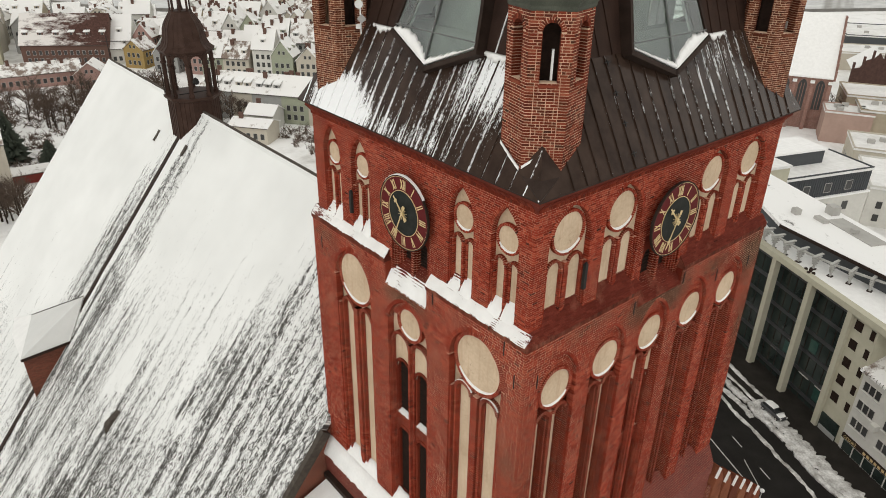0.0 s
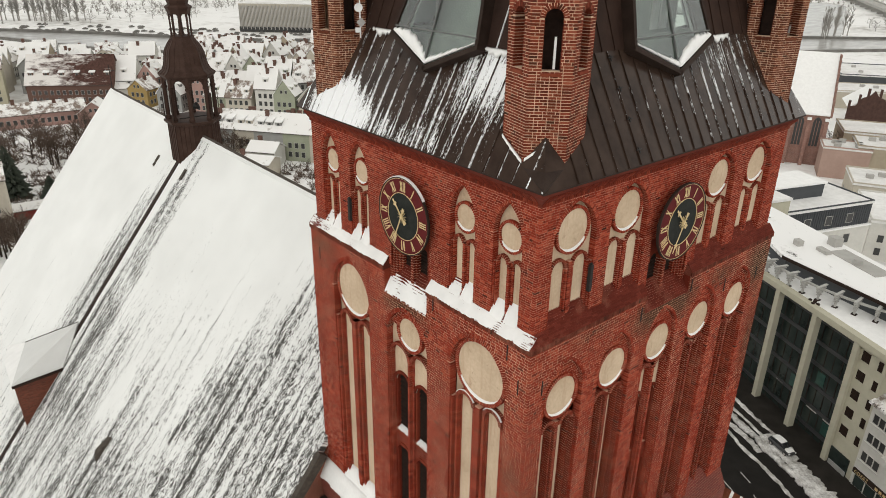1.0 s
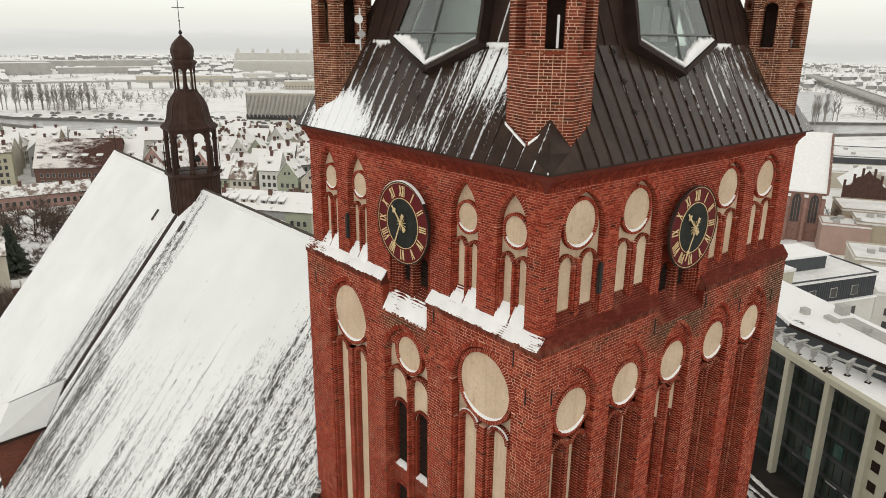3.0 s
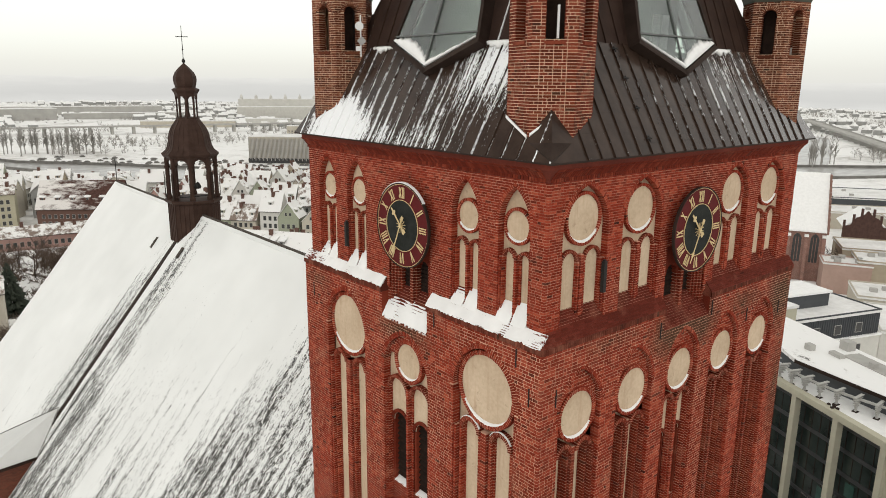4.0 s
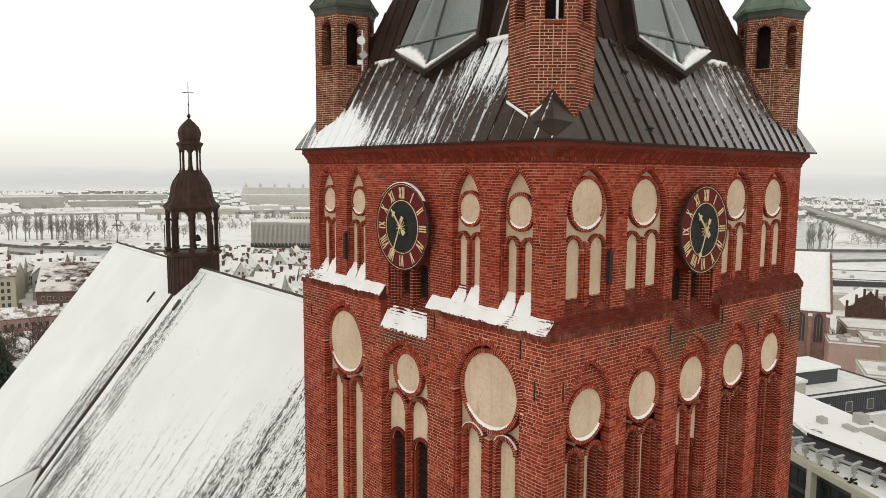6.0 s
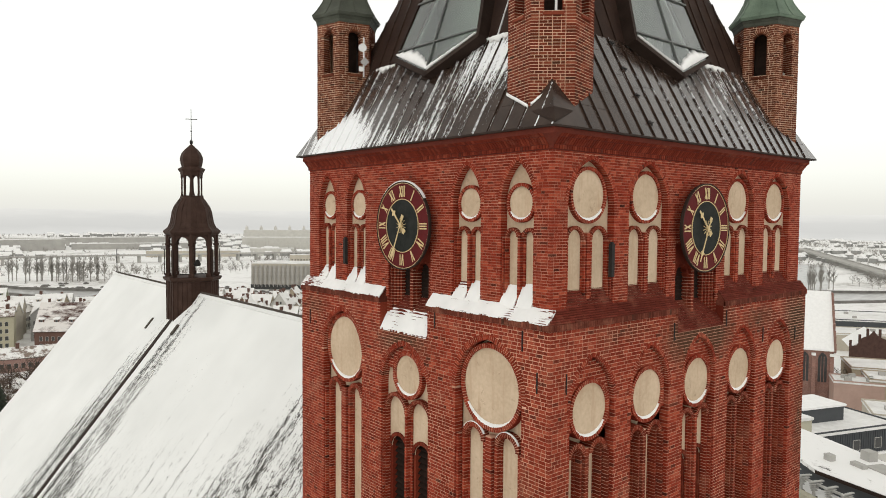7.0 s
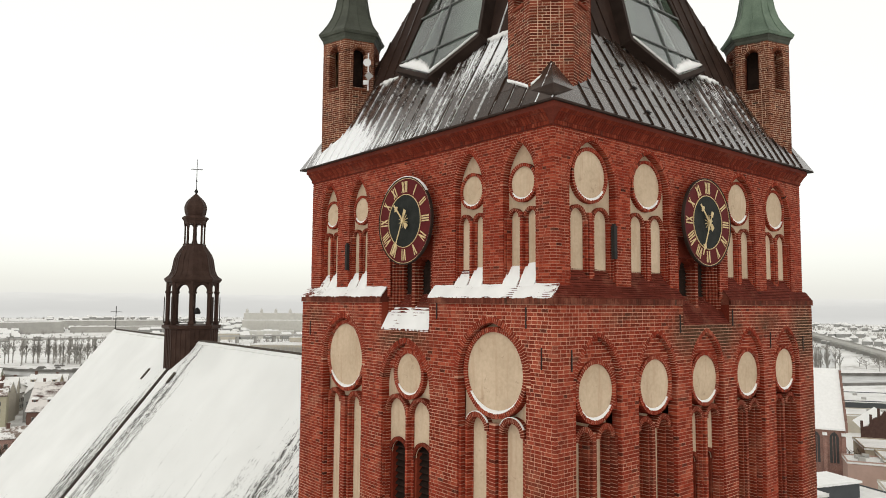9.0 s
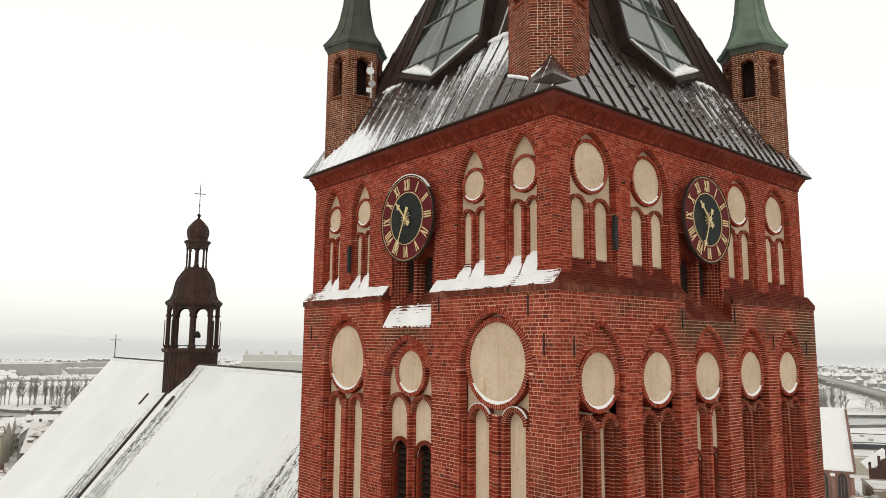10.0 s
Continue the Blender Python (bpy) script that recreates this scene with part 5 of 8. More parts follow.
def roof_frame(y_start, side, lift=0.0):
    """Local x along the eaves (towards -y on the near side), y up the slope, z outwards."""
    if side < 0:
        org = Vector((EAVE_X, y_start, Z0 + RIDGE_Z - (RIDGE_X - EAVE_X) * PITCH + lift))
        X, Y = Vector((0, -1, 0)), Vector((COS_P, 0, SIN_P))
    else:
        org = Vector((2 * RIDGE_X - EAVE_X, y_start, Z0 + RIDGE_Z - (RIDGE_X - EAVE_X) * PITCH + lift))
        X, Y = Vector((0, 1, 0)), Vector((-COS_P, 0, SIN_P))
    Zv = X.cross(Y)
    return Matrix(((X.x, Y.x, Zv.x, org.x), (X.y, Y.y, Zv.y, org.y), (X.z, Y.z, Zv.z, org.z), (0, 0, 0, 1)))


def snow_sheet(x0, x1, top, nx, ny, seed, amp=0.05, base=-0.35):
    """A gently uneven roof surface with thickness, in the roof's own frame."""
    b = Build()
    for j in range(ny + 1):
        for i in range(nx + 1):
            x, y = x0 + (x1 - x0) * i / nx, top * j / ny
            b.v.append((x, y, amp * (noise.noise((x * 0.35, y * 0.12, seed)) + 0.5 * noise.noise((x * 1.3, y * 0.5, seed)))))
    w = nx + 1
    for j in range(ny):
        for i in range(nx):
            b.f.append((j * w + i, j * w + i + 1, (j + 1) * w + i + 1, (j + 1) * w + i))
    n = len(b.v)
    edge = [i for i in range(w)] + [j * w + nx for j in range(1, ny + 1)] + [ny * w + i for i in range(nx - 1, -1, -1)] + [j * w for j in range(ny - 1, 0, -1)]
    for k in edge:
        x, y, z = b.v[k]
        b.v.append((x, y, base))
    for i in range(len(edge)):
        j = (i + 1) % len(edge)
        b.f.append((edge[j], edge[i], n + i, n + j))
    b.f.append(tuple(n + i for i in reversed(range(len(edge)))))
    return b


NAVE_Y0, NAVE_Y1, CHOIR_Y1 = 12.55, 41.7, 63.6
for side in (-1, 1):
    s = -1 if side < 0 else 1
    xs = (-(NAVE_Y1 - NAVE_Y0), 0.0) if side < 0 else (0.0, NAVE_Y1 - NAVE_Y0)
    part("nave_roof", snow_sheet(*xs, LEN_P, 60, 70, 3, 0.06), NAVE_SNOW, church, "steep tiled roof under streaked snow", roof_frame(NAVE_Y0, side), smooth=False, fix=True)
    xs = (-(CHOIR_Y1 - NAVE_Y1 - 0.45), 0.0) if side < 0 else (0.0, CHOIR_Y1 - NAVE_Y1 - 0.45)
    part("choir_roof", snow_sheet(*xs, LEN_P, 40, 60, 5, 0.06), CHOIR_SNOW, church, "steep tiled choir roof under smooth snow", roof_frame(NAVE_Y1 + 0.45, side, 0.02), fix=True)
ridge_b = Build()
ridge_b.beam((RIDGE_X, NAVE_Y0, Z0 + RIDGE_Z + 0.02), (RIDGE_X, 40.6, Z0 + RIDGE_Z + 0.0), 0.15, 0.12)
ridge_b.beam((RIDGE_X, 44.0, Z0 + RIDGE_Z + 0.03), (RIDGE_X, CHOIR_Y1, Z0 + RIDGE_Z + 0.02), 0.15, 0.12)
part("ridge_tiles", ridge_b, RIDGE_TILE, church, "row of dark ridge tiles")
wall_y0, wall_y1 = NAVE_Y0 + 0.1, CHOIR_Y1 - 0.3
body = Build()
eave_z = Z0 + RIDGE_Z - (RIDGE_X - EAVE_X) * PITCH
body.prism([(x, wall_y1, z) for x, z in ((EAVE_X + 1.0, 0), (RIDGE_X * 2 - EAVE_X - 1.0, 0), (RIDGE_X * 2 - EAVE_X - 1.0, eave_z + 0.4), (RIDGE_X, Z0 + RIDGE_Z - 0.9), (EAVE_X + 1.0, eave_z + 0.4))], (0, wall_y0 - wall_y1, 0))
part("nave_wall", body, WALL_BRICK, church, "tall red brick walls and gables", fix=True)
gully = Build()
gf = roof_frame(NAVE_Y1, -1)
gully.box(-0.50, -0.02, 0, LEN_P - 0.5, -0.3, 0.05)
part("fire_wall_flashing", gully, FRAME_METAL, church, "dark metal strip where the two roofs meet", gf)
verge = Build()
verge.box(-0.02, 0.28, 0, LEN_P - 11.0, -0.45, 0.07)
part("gable_coping", verge, RIDGE_TILE, church, "dark coping on the gable", roof_frame(NAVE_Y0, -1))
hatch = Build()
for (hx, hy) in ((-27.5, LEN_P - 3.3), ):
    hatch.box(hx - 0.16, hx + 0.16, hy - 0.5, hy + 0.4, 0.0, 0.09)
part("roof_vent", hatch, RIDGE_TILE, church, "small dark roof vent", roof_frame(NAVE_Y0, -1))
hatch = Build()
hatch.box(-3.45, -3.2, LEN_P - 4.1, LEN_P - 3.1, 0.0, 0.09)
part("roof_vent", hatch, RIDGE_TILE, church, "small dark roof vent", roof_frame(NAVE_Y1 + 0.45, -1, 0.02))
spot = Build()
spot.hexa([(-17.6, 14.0, 0.0), (-17.0, 13.4, 0.0), (-16.9, 15.4, 0.0), (-17.5, 15.2, 0.0), (-17.5, 14.1, 0.35), (-17.1, 13.8, 0.30), (-17.0, 15.3, 0.05), (-17.4, 15.2, 0.05)])
part("snow_guard", spot, RIDGE_TILE, church, "dark roof hatch in the snow", roof_frame(NAVE_Y0, -1))
cross_b = Build()
cross_b.beam((RIDGE_X, CHOIR_Y1 - 0.3, Z0 + RIDGE_Z), (RIDGE_X, CHOIR_Y1 - 0.3, Z0 + RIDGE_Z + 2.3), 0.06)
cross_b.beam((RIDGE_X - 0.45, CHOIR_Y1 - 0.05, Z0 + RIDGE_Z + 1.75), (RIDGE_X + 0.45, CHOIR_Y1 - 0.55, Z0 + RIDGE_Z + 1.75), 0.05)
part("gable_cross", cross_b, IRON, church, "thin iron cross on the gable")

# ---- the ridge turret ----
rt = thing("ridge_turret", "dark copper ridge turret with open arcade and onion dome", "turret", (RIDGE_X, 42.2, Z0))
rt.scale = (0.89, 0.89, 1.0)
T8 = radians(22.5)


def lathe(prof, n=8, turn=T8):
    b = Build()
    b.loft([ring_of(n, r, z, turn=turn) for r, z in prof])
    return b


part("base_box", lathe(((2.12, -9.0), (2.12, -2.45), (2.30, -2.4), (2.42, -2.25), (2.42, -2.12), (2.0, -2.10))), COPPER_BROWN, rt, "eight-sided boarded base")
pan = Build()
for k in range(8):
    a0, a1 = T8 + k * math.pi / 4, T8 + (k + 1) * math.pi / 4
    for f in (0.0, 0.25, 0.5, 0.75):
        x = 2.13 * ((1 - f) * math.cos(a0) + f * math.cos(a1)), 2.13 * ((1 - f) * math.sin(a0) + f * math.sin(a1))
        pan.beam((*x, -8.5), (*x, -2.45), 0.07)
part("base_batten", pan, COPPER_BROWN, rt, stuff=True)
for k in range(8):
    a = T8 + k * math.pi / 4
    x, y = math.cos(a), math.sin(a)
    col = Build()
    col.loft([ring_of(8, r, z, 1.98 * x, 1.98 * y) for r, z in ((0.26, -2.12), (0.26, -1.9), (0.19, -1.8), (0.19, 0.25), (0.27, 0.3), (0.27, 0.42), (0.2, 0.45), (0.2, 1.1))])
    part("column", col, COPPER_BROWN, rt)
    am = T8 + (k + 0.5) * math.pi / 4
    half = 1.98 * math.sin(math.pi / 8)
    arch = Build()
    outer, z0 = half, 0.40
    hw = half - 0.20
    n = 10
    for i in range(n):
        s, e = math.pi * i / n, math.pi * (i + 1) / n
        p = [(hw * math.cos(s), z0 + hw * math.sin(s)), (hw * math.cos(s), 1.2), (hw * math.cos(e), 1.2), (hw * math.cos(e), z0 + hw * math.sin(e))]
        arch.prism([(u, 0.06, z) for u, z in p[::-1]], (0, -0.12, 0))
    for s in (-1, 1):
        arch.box(*sorted((s * hw, s * half)), -0.06, 0.06, z0, 1.2)
    ob = part("arch", arch, COPPER_BROWN, rt, fix=True, stuff=True)
    ob.matrix_basis = Matrix.Rotation(am + math.pi / 2, 4, "Z") @ Matrix.Translation((0, -1.98 * math.cos(math.pi / 8), 0))
    if k != 5:
        sh = Build()
        sh.box(-0.10, 0.10, -0.03, 0.03, -2.0, 0.0)
        so = part("shutter", sh, FRAME_METAL, rt, "narrow dark shutter")
        so.matrix_basis = Matrix.Rotation(a + math.pi / 2, 4, "Z") @ Matrix.Translation((0.12, -2.26, 0))
part("dome", lathe(((2.0, 1.05), (2.22, 1.12), (2.36, 1.30), (2.36, 1.36), (1.98, 1.64), (1.80, 1.98), (1.71, 2.4), (1.63, 2.85), (1.46, 3.25), (1.18, 3.62), (0.98, 3.88), (0.95, 4.02), (0.98, 4.06), (0.7, 4.1))), COPPER_BROWN, rt, "bell-shaped brown copper dome")
seam_b = Build()
prof = ((2.36, 1.36), (1.98, 1.64), (1.80, 1.98), (1.71, 2.4), (1.63, 2.85), (1.46, 3.25), (1.18, 3.62), (0.98, 3.88))
for i in range(24):
    a = T8 + 2 * math.pi * i / 24
    q = 1.0 if i % 3 == 0 else math.cos(math.pi / 8) / math.cos((i % 3) * math.pi / 12 - math.pi / 8)
    for (r0, z0), (r1, z1) in zip(prof, prof[1:]):
        seam_b.beam((r0 * q * math.cos(a), r0 * q * math.sin(a), z0), (r1 * q * math.cos(a), r1 * q * math.sin(a), z1), 0.05, 0.05)
part("dome_seam", seam_b, COPPER_BROWN, rt)
for k in range(8):
    a = T8 + k * math.pi / 4
    col = Build()
    col.loft([ring_of(6, r, z, 0.80 * math.cos(a), 0.80 * math.sin(a)) for r, z in ((0.10, 4.05), (0.075, 4.3), (0.075, 5.4), (0.11, 5.5), (0.10, 5.85))])
    part("lantern_column", col, COPPER_BROWN, rt)
part("lantern_ring", lathe(((0.70, 5.62), (0.90, 5.62), (0.94, 5.85), (1.10, 6.05), (1.12, 6.14), (0.80, 6.30), (0.70, 6.3))), COPPER_BROWN, rt)
part("lantern_core", lathe(((0.30, 4.0), (0.18, 4.4), (0.15, 5.4), (0.4, 5.7))), COPPER_BROWN, rt)
part("onion", lathe(((0.80, 6.28), (0.90, 6.55), (0.95, 6.85), (0.93, 7.05), (0.80, 7.35), (0.55, 7.62), (0.28, 7.85), (0.08, 8.02), (0.04, 8.1)), 8), COPPER_BROWN, rt, "small onion dome")
fin = Build()
fin.loft([ring_of(8, r, z) for r, z in ((0.03, 8.0), (0.10, 8.08), (0.17, 8.2), (0.10, 8.33), (0.035, 8.4), (0.03, 8.95), (0.08, 9.02), (0.03, 9.1), (0.025, 10.7), (0.01, 10.75))])
fin.beam((-0.45, 0.18, 9.95), (0.45, -0.18, 9.95), 0.05)
part("finial_cross", fin, IRON, rt, "thin cross with a ball")
eq = Build()
eq.loft([ring_of(10, r, z, 0.1, -0.9) for r, z in ((0.25, -1.3), (0.3, -1.15), (0.18, -0.9), (0.05, -0.8))])
eq.beam((-0.4, -0.9, -2.1), (-0.4, -0.9, -0.6), 0.06)
eq.beam((-1.5, -0.9, -1.9), (1.5, -0.9, -1.9), 0.07)
part("bell", eq, IRON, rt, "small dark bell on a beam")

# ---- ground ----
ROAD_D = simple("wet_asphalt", (0.011, 0.0095, 0.0085), (0.022, 0.020, 0.018), 0.7, 0.4, fine=12)
m_g, nt_g, bs_g = nodes_of("snowy_ground")
g1, g2 = noise_of(nt_g, 0.012, 5, 0.6), noise_of(nt_g, 0.11, 5, 0.65)
gsum = maths(nt_g, "ADD", maths(nt_g, "MULTIPLY", g1, 0.55), maths(nt_g, "MULTIPLY", g2, 0.45))
nt_g.links.new(ramp(nt_g, gsum, ((0.34, (0.34, 0.32, 0.29)), (0.43, (0.68, 0.67, 0.65)), (0.52, (0.84, 0.835, 0.82)))), bs_g.inputs["Base Color"])
bs_g.inputs["Roughness"].default_value, bs_g.inputs["Specular IOR Level"].default_value = 0.9, 0.1
GROUND = m_g
gb = Build()
R = 4500
gb.loft([ring_of(48, R, -0.6), ring_of(48, R, 0.0)])
gr = part("ground", gb, GROUND, None, "snow-covered flat ground with bare patches")
tagged(gr, category="ground", kind="structure")

# ---- the town ----
def snow_roof_material(name, bare, level=0.54):
    m, nt, bs = nodes_of(name)
    n = noise_of(nt, 0.35, 5, 0.7, stretch=(1, 1, 0.5))
    info = nt.nodes.new("ShaderNodeObjectInfo")
    v = maths(nt, "ADD", n, maths(nt, "MULTIPLY", maths(nt, "SUBTRACT", info.outputs["Random"], 0.5), 0.22))
    nt.links.new(ramp(nt, v, ((level, (0.80, 0.79, 0.77)), (level + 0.12, bare))), bs.inputs["Base Color"])
    bs.inputs["Roughness"].default_value, bs.inputs["Specular IOR Level"].default_value = 0.85, 0.12
    return m


ROOF_SNOW = snow_roof_material("town_roof_snow", (0.22, 0.17, 0.14))
ROOF_WHITE = snow_roof_material("town_roof_deep_snow", (0.30, 0.26, 0.22), 0.64)
ROOF_RED = snow_roof_material("red_tile_roof_snow", (0.15, 0.075, 0.055), 0.48)


def half_bare_roof(name, bare, snow_from, snow_to):
    """Snow that has slid from one end of a roof; object x runs along the ridge."""
    m, nt, bs = nodes_of(name)
    tc, sp = nt.nodes.new("ShaderNodeTexCoord"), nt.nodes.new("ShaderNodeSeparateXYZ")
    nt.links.new(tc.outputs["Object"], sp.inputs[0])
    along = maths(nt, "DIVIDE", maths(nt, "SUBTRACT", sp.outputs[0], snow_from), snow_to - snow_from)
    n = noise_of(nt, 0.22, 5, 0.72, stretch=(0.6, 1, 1.8))
    v = maths(nt, "ADD", maths(nt, "MULTIPLY", along, 0.5), maths(nt, "SUBTRACT", n, 0.25))
    tile = ramp(nt, noise_of(nt, 1.2, 4, 0.7), ((0.35, tuple(0.55 * c for c in bare)), (0.65, bare)))
    nt.links.new(blend(nt, ramp(nt, v, ((0.44, (0, 0, 0)), (0.60, (1, 1, 1)))), (0.70, 0.67, 0.64), tile), bs.inputs["Base Color"])
    bs.inputs["Roughness"].default_value, bs.inputs["Specular IOR Level"].default_value = 0.9, 0.1
    return m


ROOF_HALF = half_bare_roof("brown_tile_roof_half_snow", (0.105, 0.056, 0.046), -30.0, 18.0)


def plastered(name, col):
    return simple(name, tuple(v * 0.82 for v in col), col, 0.9, 0.25, fine=1.5)


TOWN_WALLS = {n: plastered(n + "_render", c) for n, c in dict(
    pink=(0.40, 0.255, 0.22), cream=(0.52, 0.475, 0.395), grey=(0.33, 0.33, 0.315), white=(0.62, 0.605, 0.56), green=(0.34, 0.36, 0.27),
    barn=(0.20, 0.045, 0.035), yellow=(0.38, 0.27, 0.11), brick=(0.145, 0.085, 0.068), beige=(0.42, 0.36, 0.27), rose=(0.43, 0.30, 0.25), slate=(0.085, 0.09, 0.095), ochre=(0.45, 0.42, 0.31)).items()}
PANE_DARK = simple("window_dark_glass", (0.022, 0.022, 0.022), (0.05, 0.05, 0.048), 0.3, 1.0)
WIN_FRAME = simple("white_window_frame", (0.40, 0.39, 0.36), (0.55, 0.53, 0.50), 0.6, 2)
pane_meshes = {}


def window_mesh(w, h):
    """A small framed window, its face at y = 0 looking to -y."""
    key = (round(w, 2), round(h, 2))
    if key not in pane_meshes:
        b, t = Build(), 0.06
        for hw, z0, z1, y in ((w / 2 + t, -t, h + t, 0.08), (w / 2 + t, -t, h + t, -0.05), (w / 2, 0, h, -0.05), (w / 2, 0, h, 0.0)):
            b.v += [(-hw, y, z0), (hw, y, z0), (hw, y, z1), (-hw, y, z1)]
        for k in range(3):
            b.f += [(k * 4 + n, k * 4 + (n + 1) % 4, k * 4 + 4 + (n + 1) % 4, k * 4 + 4 + n) for n in range(4)]
        b.f.append((12, 13, 14, 15))
        me = b.mesh("window")
        me.materials.append(PANE_DARK)
        me.materials.append(WIN_FRAME)
        for n, p in enumerate(me.polygons):
            p.material_index = 0 if n == 12 else 1
        pane_meshes[key] = me
    return pane_meshes[key]


def facade_windows(parent, length, height, m, first=1.4, storey=3.0, pitch=2.3, w=1.2, h=1.7, skip=None):
    n = max(1, int((length - 1.0) / pitch))
    for s in range(max(1, int((height - first) / storey))):
        for i in range(n):
            x = (i - (n - 1) / 2) * pitch
            if skip and skip(x, s):
                continue
            ob = new("window", window_mesh(w, h))
            ob.parent = parent
            ob.matrix_basis = m @ Matrix.Translation((x, -0.01, first + s * storey))


GUTTER = simple("dark_gutter", (0.06, 0.048, 0.042), (0.12, 0.10, 0.09), 0.8, 1.0)


def house(x, y, w, d, rot, h, rise, wall, roof_m, label, chimney=1, windows=True, dormers=0, group="town houses", storey=3.0, pitch=2.2):
    """A gabled house; w along its ridge. Its long side looks to local -y."""
    t = thing("house", label, "house", (x, y, 0), group)
    t.rotation_euler = (0, 0, radians(rot))
    b = Build()
    b.prism([(-w / 2, yy, z) for yy, z in ((-d / 2, 0), (-d / 2, h), (0, h + rise * 0.94), (d / 2, h), (d / 2, 0))], (w, 0, 0))
    wall_ob = part("wall", b, TOWN_WALLS[wall], t, fix=True)
    r = Build()
    o = 0.45
    k = rise / (d / 2)
    for s in (-1, 1):
        r.hexa([(-w / 2 - o, s * (d / 2 + o), h - o * k), (w / 2 + o, s * (d / 2 + o), h - o * k), (w / 2 + o, 0, h + rise), (-w / 2 - o, 0, h + rise),
                (-w / 2 - o, s * (d / 2 + o), h - o * k + 0.24), (w / 2 + o, s * (d / 2 + o), h - o * k + 0.24), (w / 2 + o, 0, h + rise + 0.24), (-w / 2 - o, 0, h + rise + 0.24)])
    roof_ob = part("roof", r, roof_m, t, "pitched roof under snow", fix=True)
    gut = Build()
    gut.beam((-w / 2 - o, -d / 2 - o - 0.06, h - o * k + 0.02), (w / 2 + o, -d / 2 - o - 0.06, h - o * k + 0.02), 0.16, 0.16)
    part("gutter", gut, GUTTER, roof_ob, "dark gutter along the eaves")
    rr = random.Random(int(x * 7 + y * 13))
    for c in range(chimney):
        cb = Build()
        cx, cy = rr.uniform(-0.4, 0.4) * w, rr.uniform(-0.15, 0.15) * d
        z = h + rise - abs(cy) * k
        cb.box(cx - 0.6, cx + 0.6, cy - 0.4, cy + 0.4, z - 0.9, z + 1.7)
        cb.box(cx - 0.7, cx + 0.7, cy - 0.5, cy + 0.5, z + 1.7, z + 1.9)
        part("chimney", cb, TOWN_WALLS["brick"], roof_ob)
    for i in range(dormers):
        db = Build()
        dx = (i - (dormers - 1) / 2) * (w - 4) / max(1, dormers - 1) if dormers > 1 else 0
        yy = -d / 2 * 0.72
        z = h + rise * 0.28
        db.box(dx - 1.05, dx + 1.05, yy, yy + 2.4, z - 0.5, z + 1.35)
        dob = part("dormer", db, TOWN_WALLS[wall], roof_ob)
        dr = Build()
        dr.hexa([(dx - 1.25, yy - 0.3, z + 1.25), (dx + 1.25, yy - 0.3, z + 1.25), (dx + 1.25, yy + 2.6, z + 2.0), (dx - 1.25, yy + 2.6, z + 2.0),
                 (dx - 1.25, yy - 0.3, z + 1.6), (dx + 1.25, yy - 0.3, z + 1.6), (dx + 1.25, yy + 2.6, z + 2.35), (dx - 1.25, yy + 2.6, z + 2.35)])
        part("dormer_roof", dr, SNOW, dob)
        ob = new("window", window_mesh(0.9, 0.9))
        ob.parent = dob
        ob.matrix_basis = Matrix.Translation((dx, yy - 0.01, z + 0.1))
    if windows:
        facade_windows(wall_ob, w, h, Matrix.Translation((0, -d / 2, 0)), storey=storey, pitch=pitch)
        facade_windows(wall_ob, d, h, Matrix.Translation((-w / 2, 0, 0)) @ Matrix.Rotation(radians(-90), 4, "Z"), storey=storey, pitch=pitch)
        if rise > 3:
            for sx in (-0.9, 0.9):
                ob = new("window", window_mesh(0.9, 1.2))
                ob.parent = wall_ob
                ob.matrix_basis = Matrix.Translation((-w / 2, 0, 0)) @ Matrix.Rotation(radians(-90), 4, "Z") @ Matrix.Translation((sx, -0.01, h + 0.5))
    return t


# houses that stand out
house(36, 283, 32, 12, -8, 5.0, 3.0, "pink", ROOF_SNOW, "long pink rendered house with snow on its roof", 3)
house(58, 314, 34, 15, -33, 8.8, 10.6, "brick", ROOF_HALF, "long dark brick building with a half-bare brown roof and dormers", 2, dormers=6, pitch=2.4)
house(77, 306, 9, 13, -33, 9.5, 9.0, "white", ROOF_WHITE, "narrow white house with a tall gable", 1, dormers=1)
house(53, 268, 9, 11, 62, 5.2, 4.2, "pink", ROOF_SNOW, "small pink gabled house with snow on its roof", 1)
house(27, 333, 16, 13, -12, 14.5, 3.0, "ochre", ROOF_SNOW, "four-storey pale yellow tenement with snowy roof", 2)
house(78, 290, 9, 9, 35, 7.5, 3.8, "yellow", ROOF_SNOW, "small bright yellow house with a gable", 1)
house(72, 304, 13, 10, -20, 6.5, 4.5, "white", ROOF_SNOW, "white rendered house with snowy roof", 1, dormers=2)
for i, (col, wd) in enumerate((("grey", 11), ("cream", 7), ("grey", 10), ("green", 9), ("cream", 11))):
    s = sum((11, 7, 10, 9, 11)[:i]) + wd / 2
    house(74 + s * 0.60, 211 - s * 0.80, wd, 12, -53, 9.2, 4.6, col, ROOF_WHITE, "rendered terrace house in a row under snow", 2, dormers=(3, 2, 3, 0, 3)[i], group="terrace row", storey=2.9, pitch=2.2)
house(98.2, 170.6, 7, 7, 37, 9.4, 4.0, "green", ROOF_WHITE, "green gabled front house in the terrace row", 0, group="terrace row")
house(80, 185, 9, 8, -53, 5.0, 2.2, "white", ROOF_WHITE, "low white outbuilding with snowy roof", 1, windows=False)
house(72, 176, 12, 8, -53, 5.0, 1.4, "cream", ROOF_WHITE, "low flat-roofed pale outbuilding under snow", 1, windows=True)
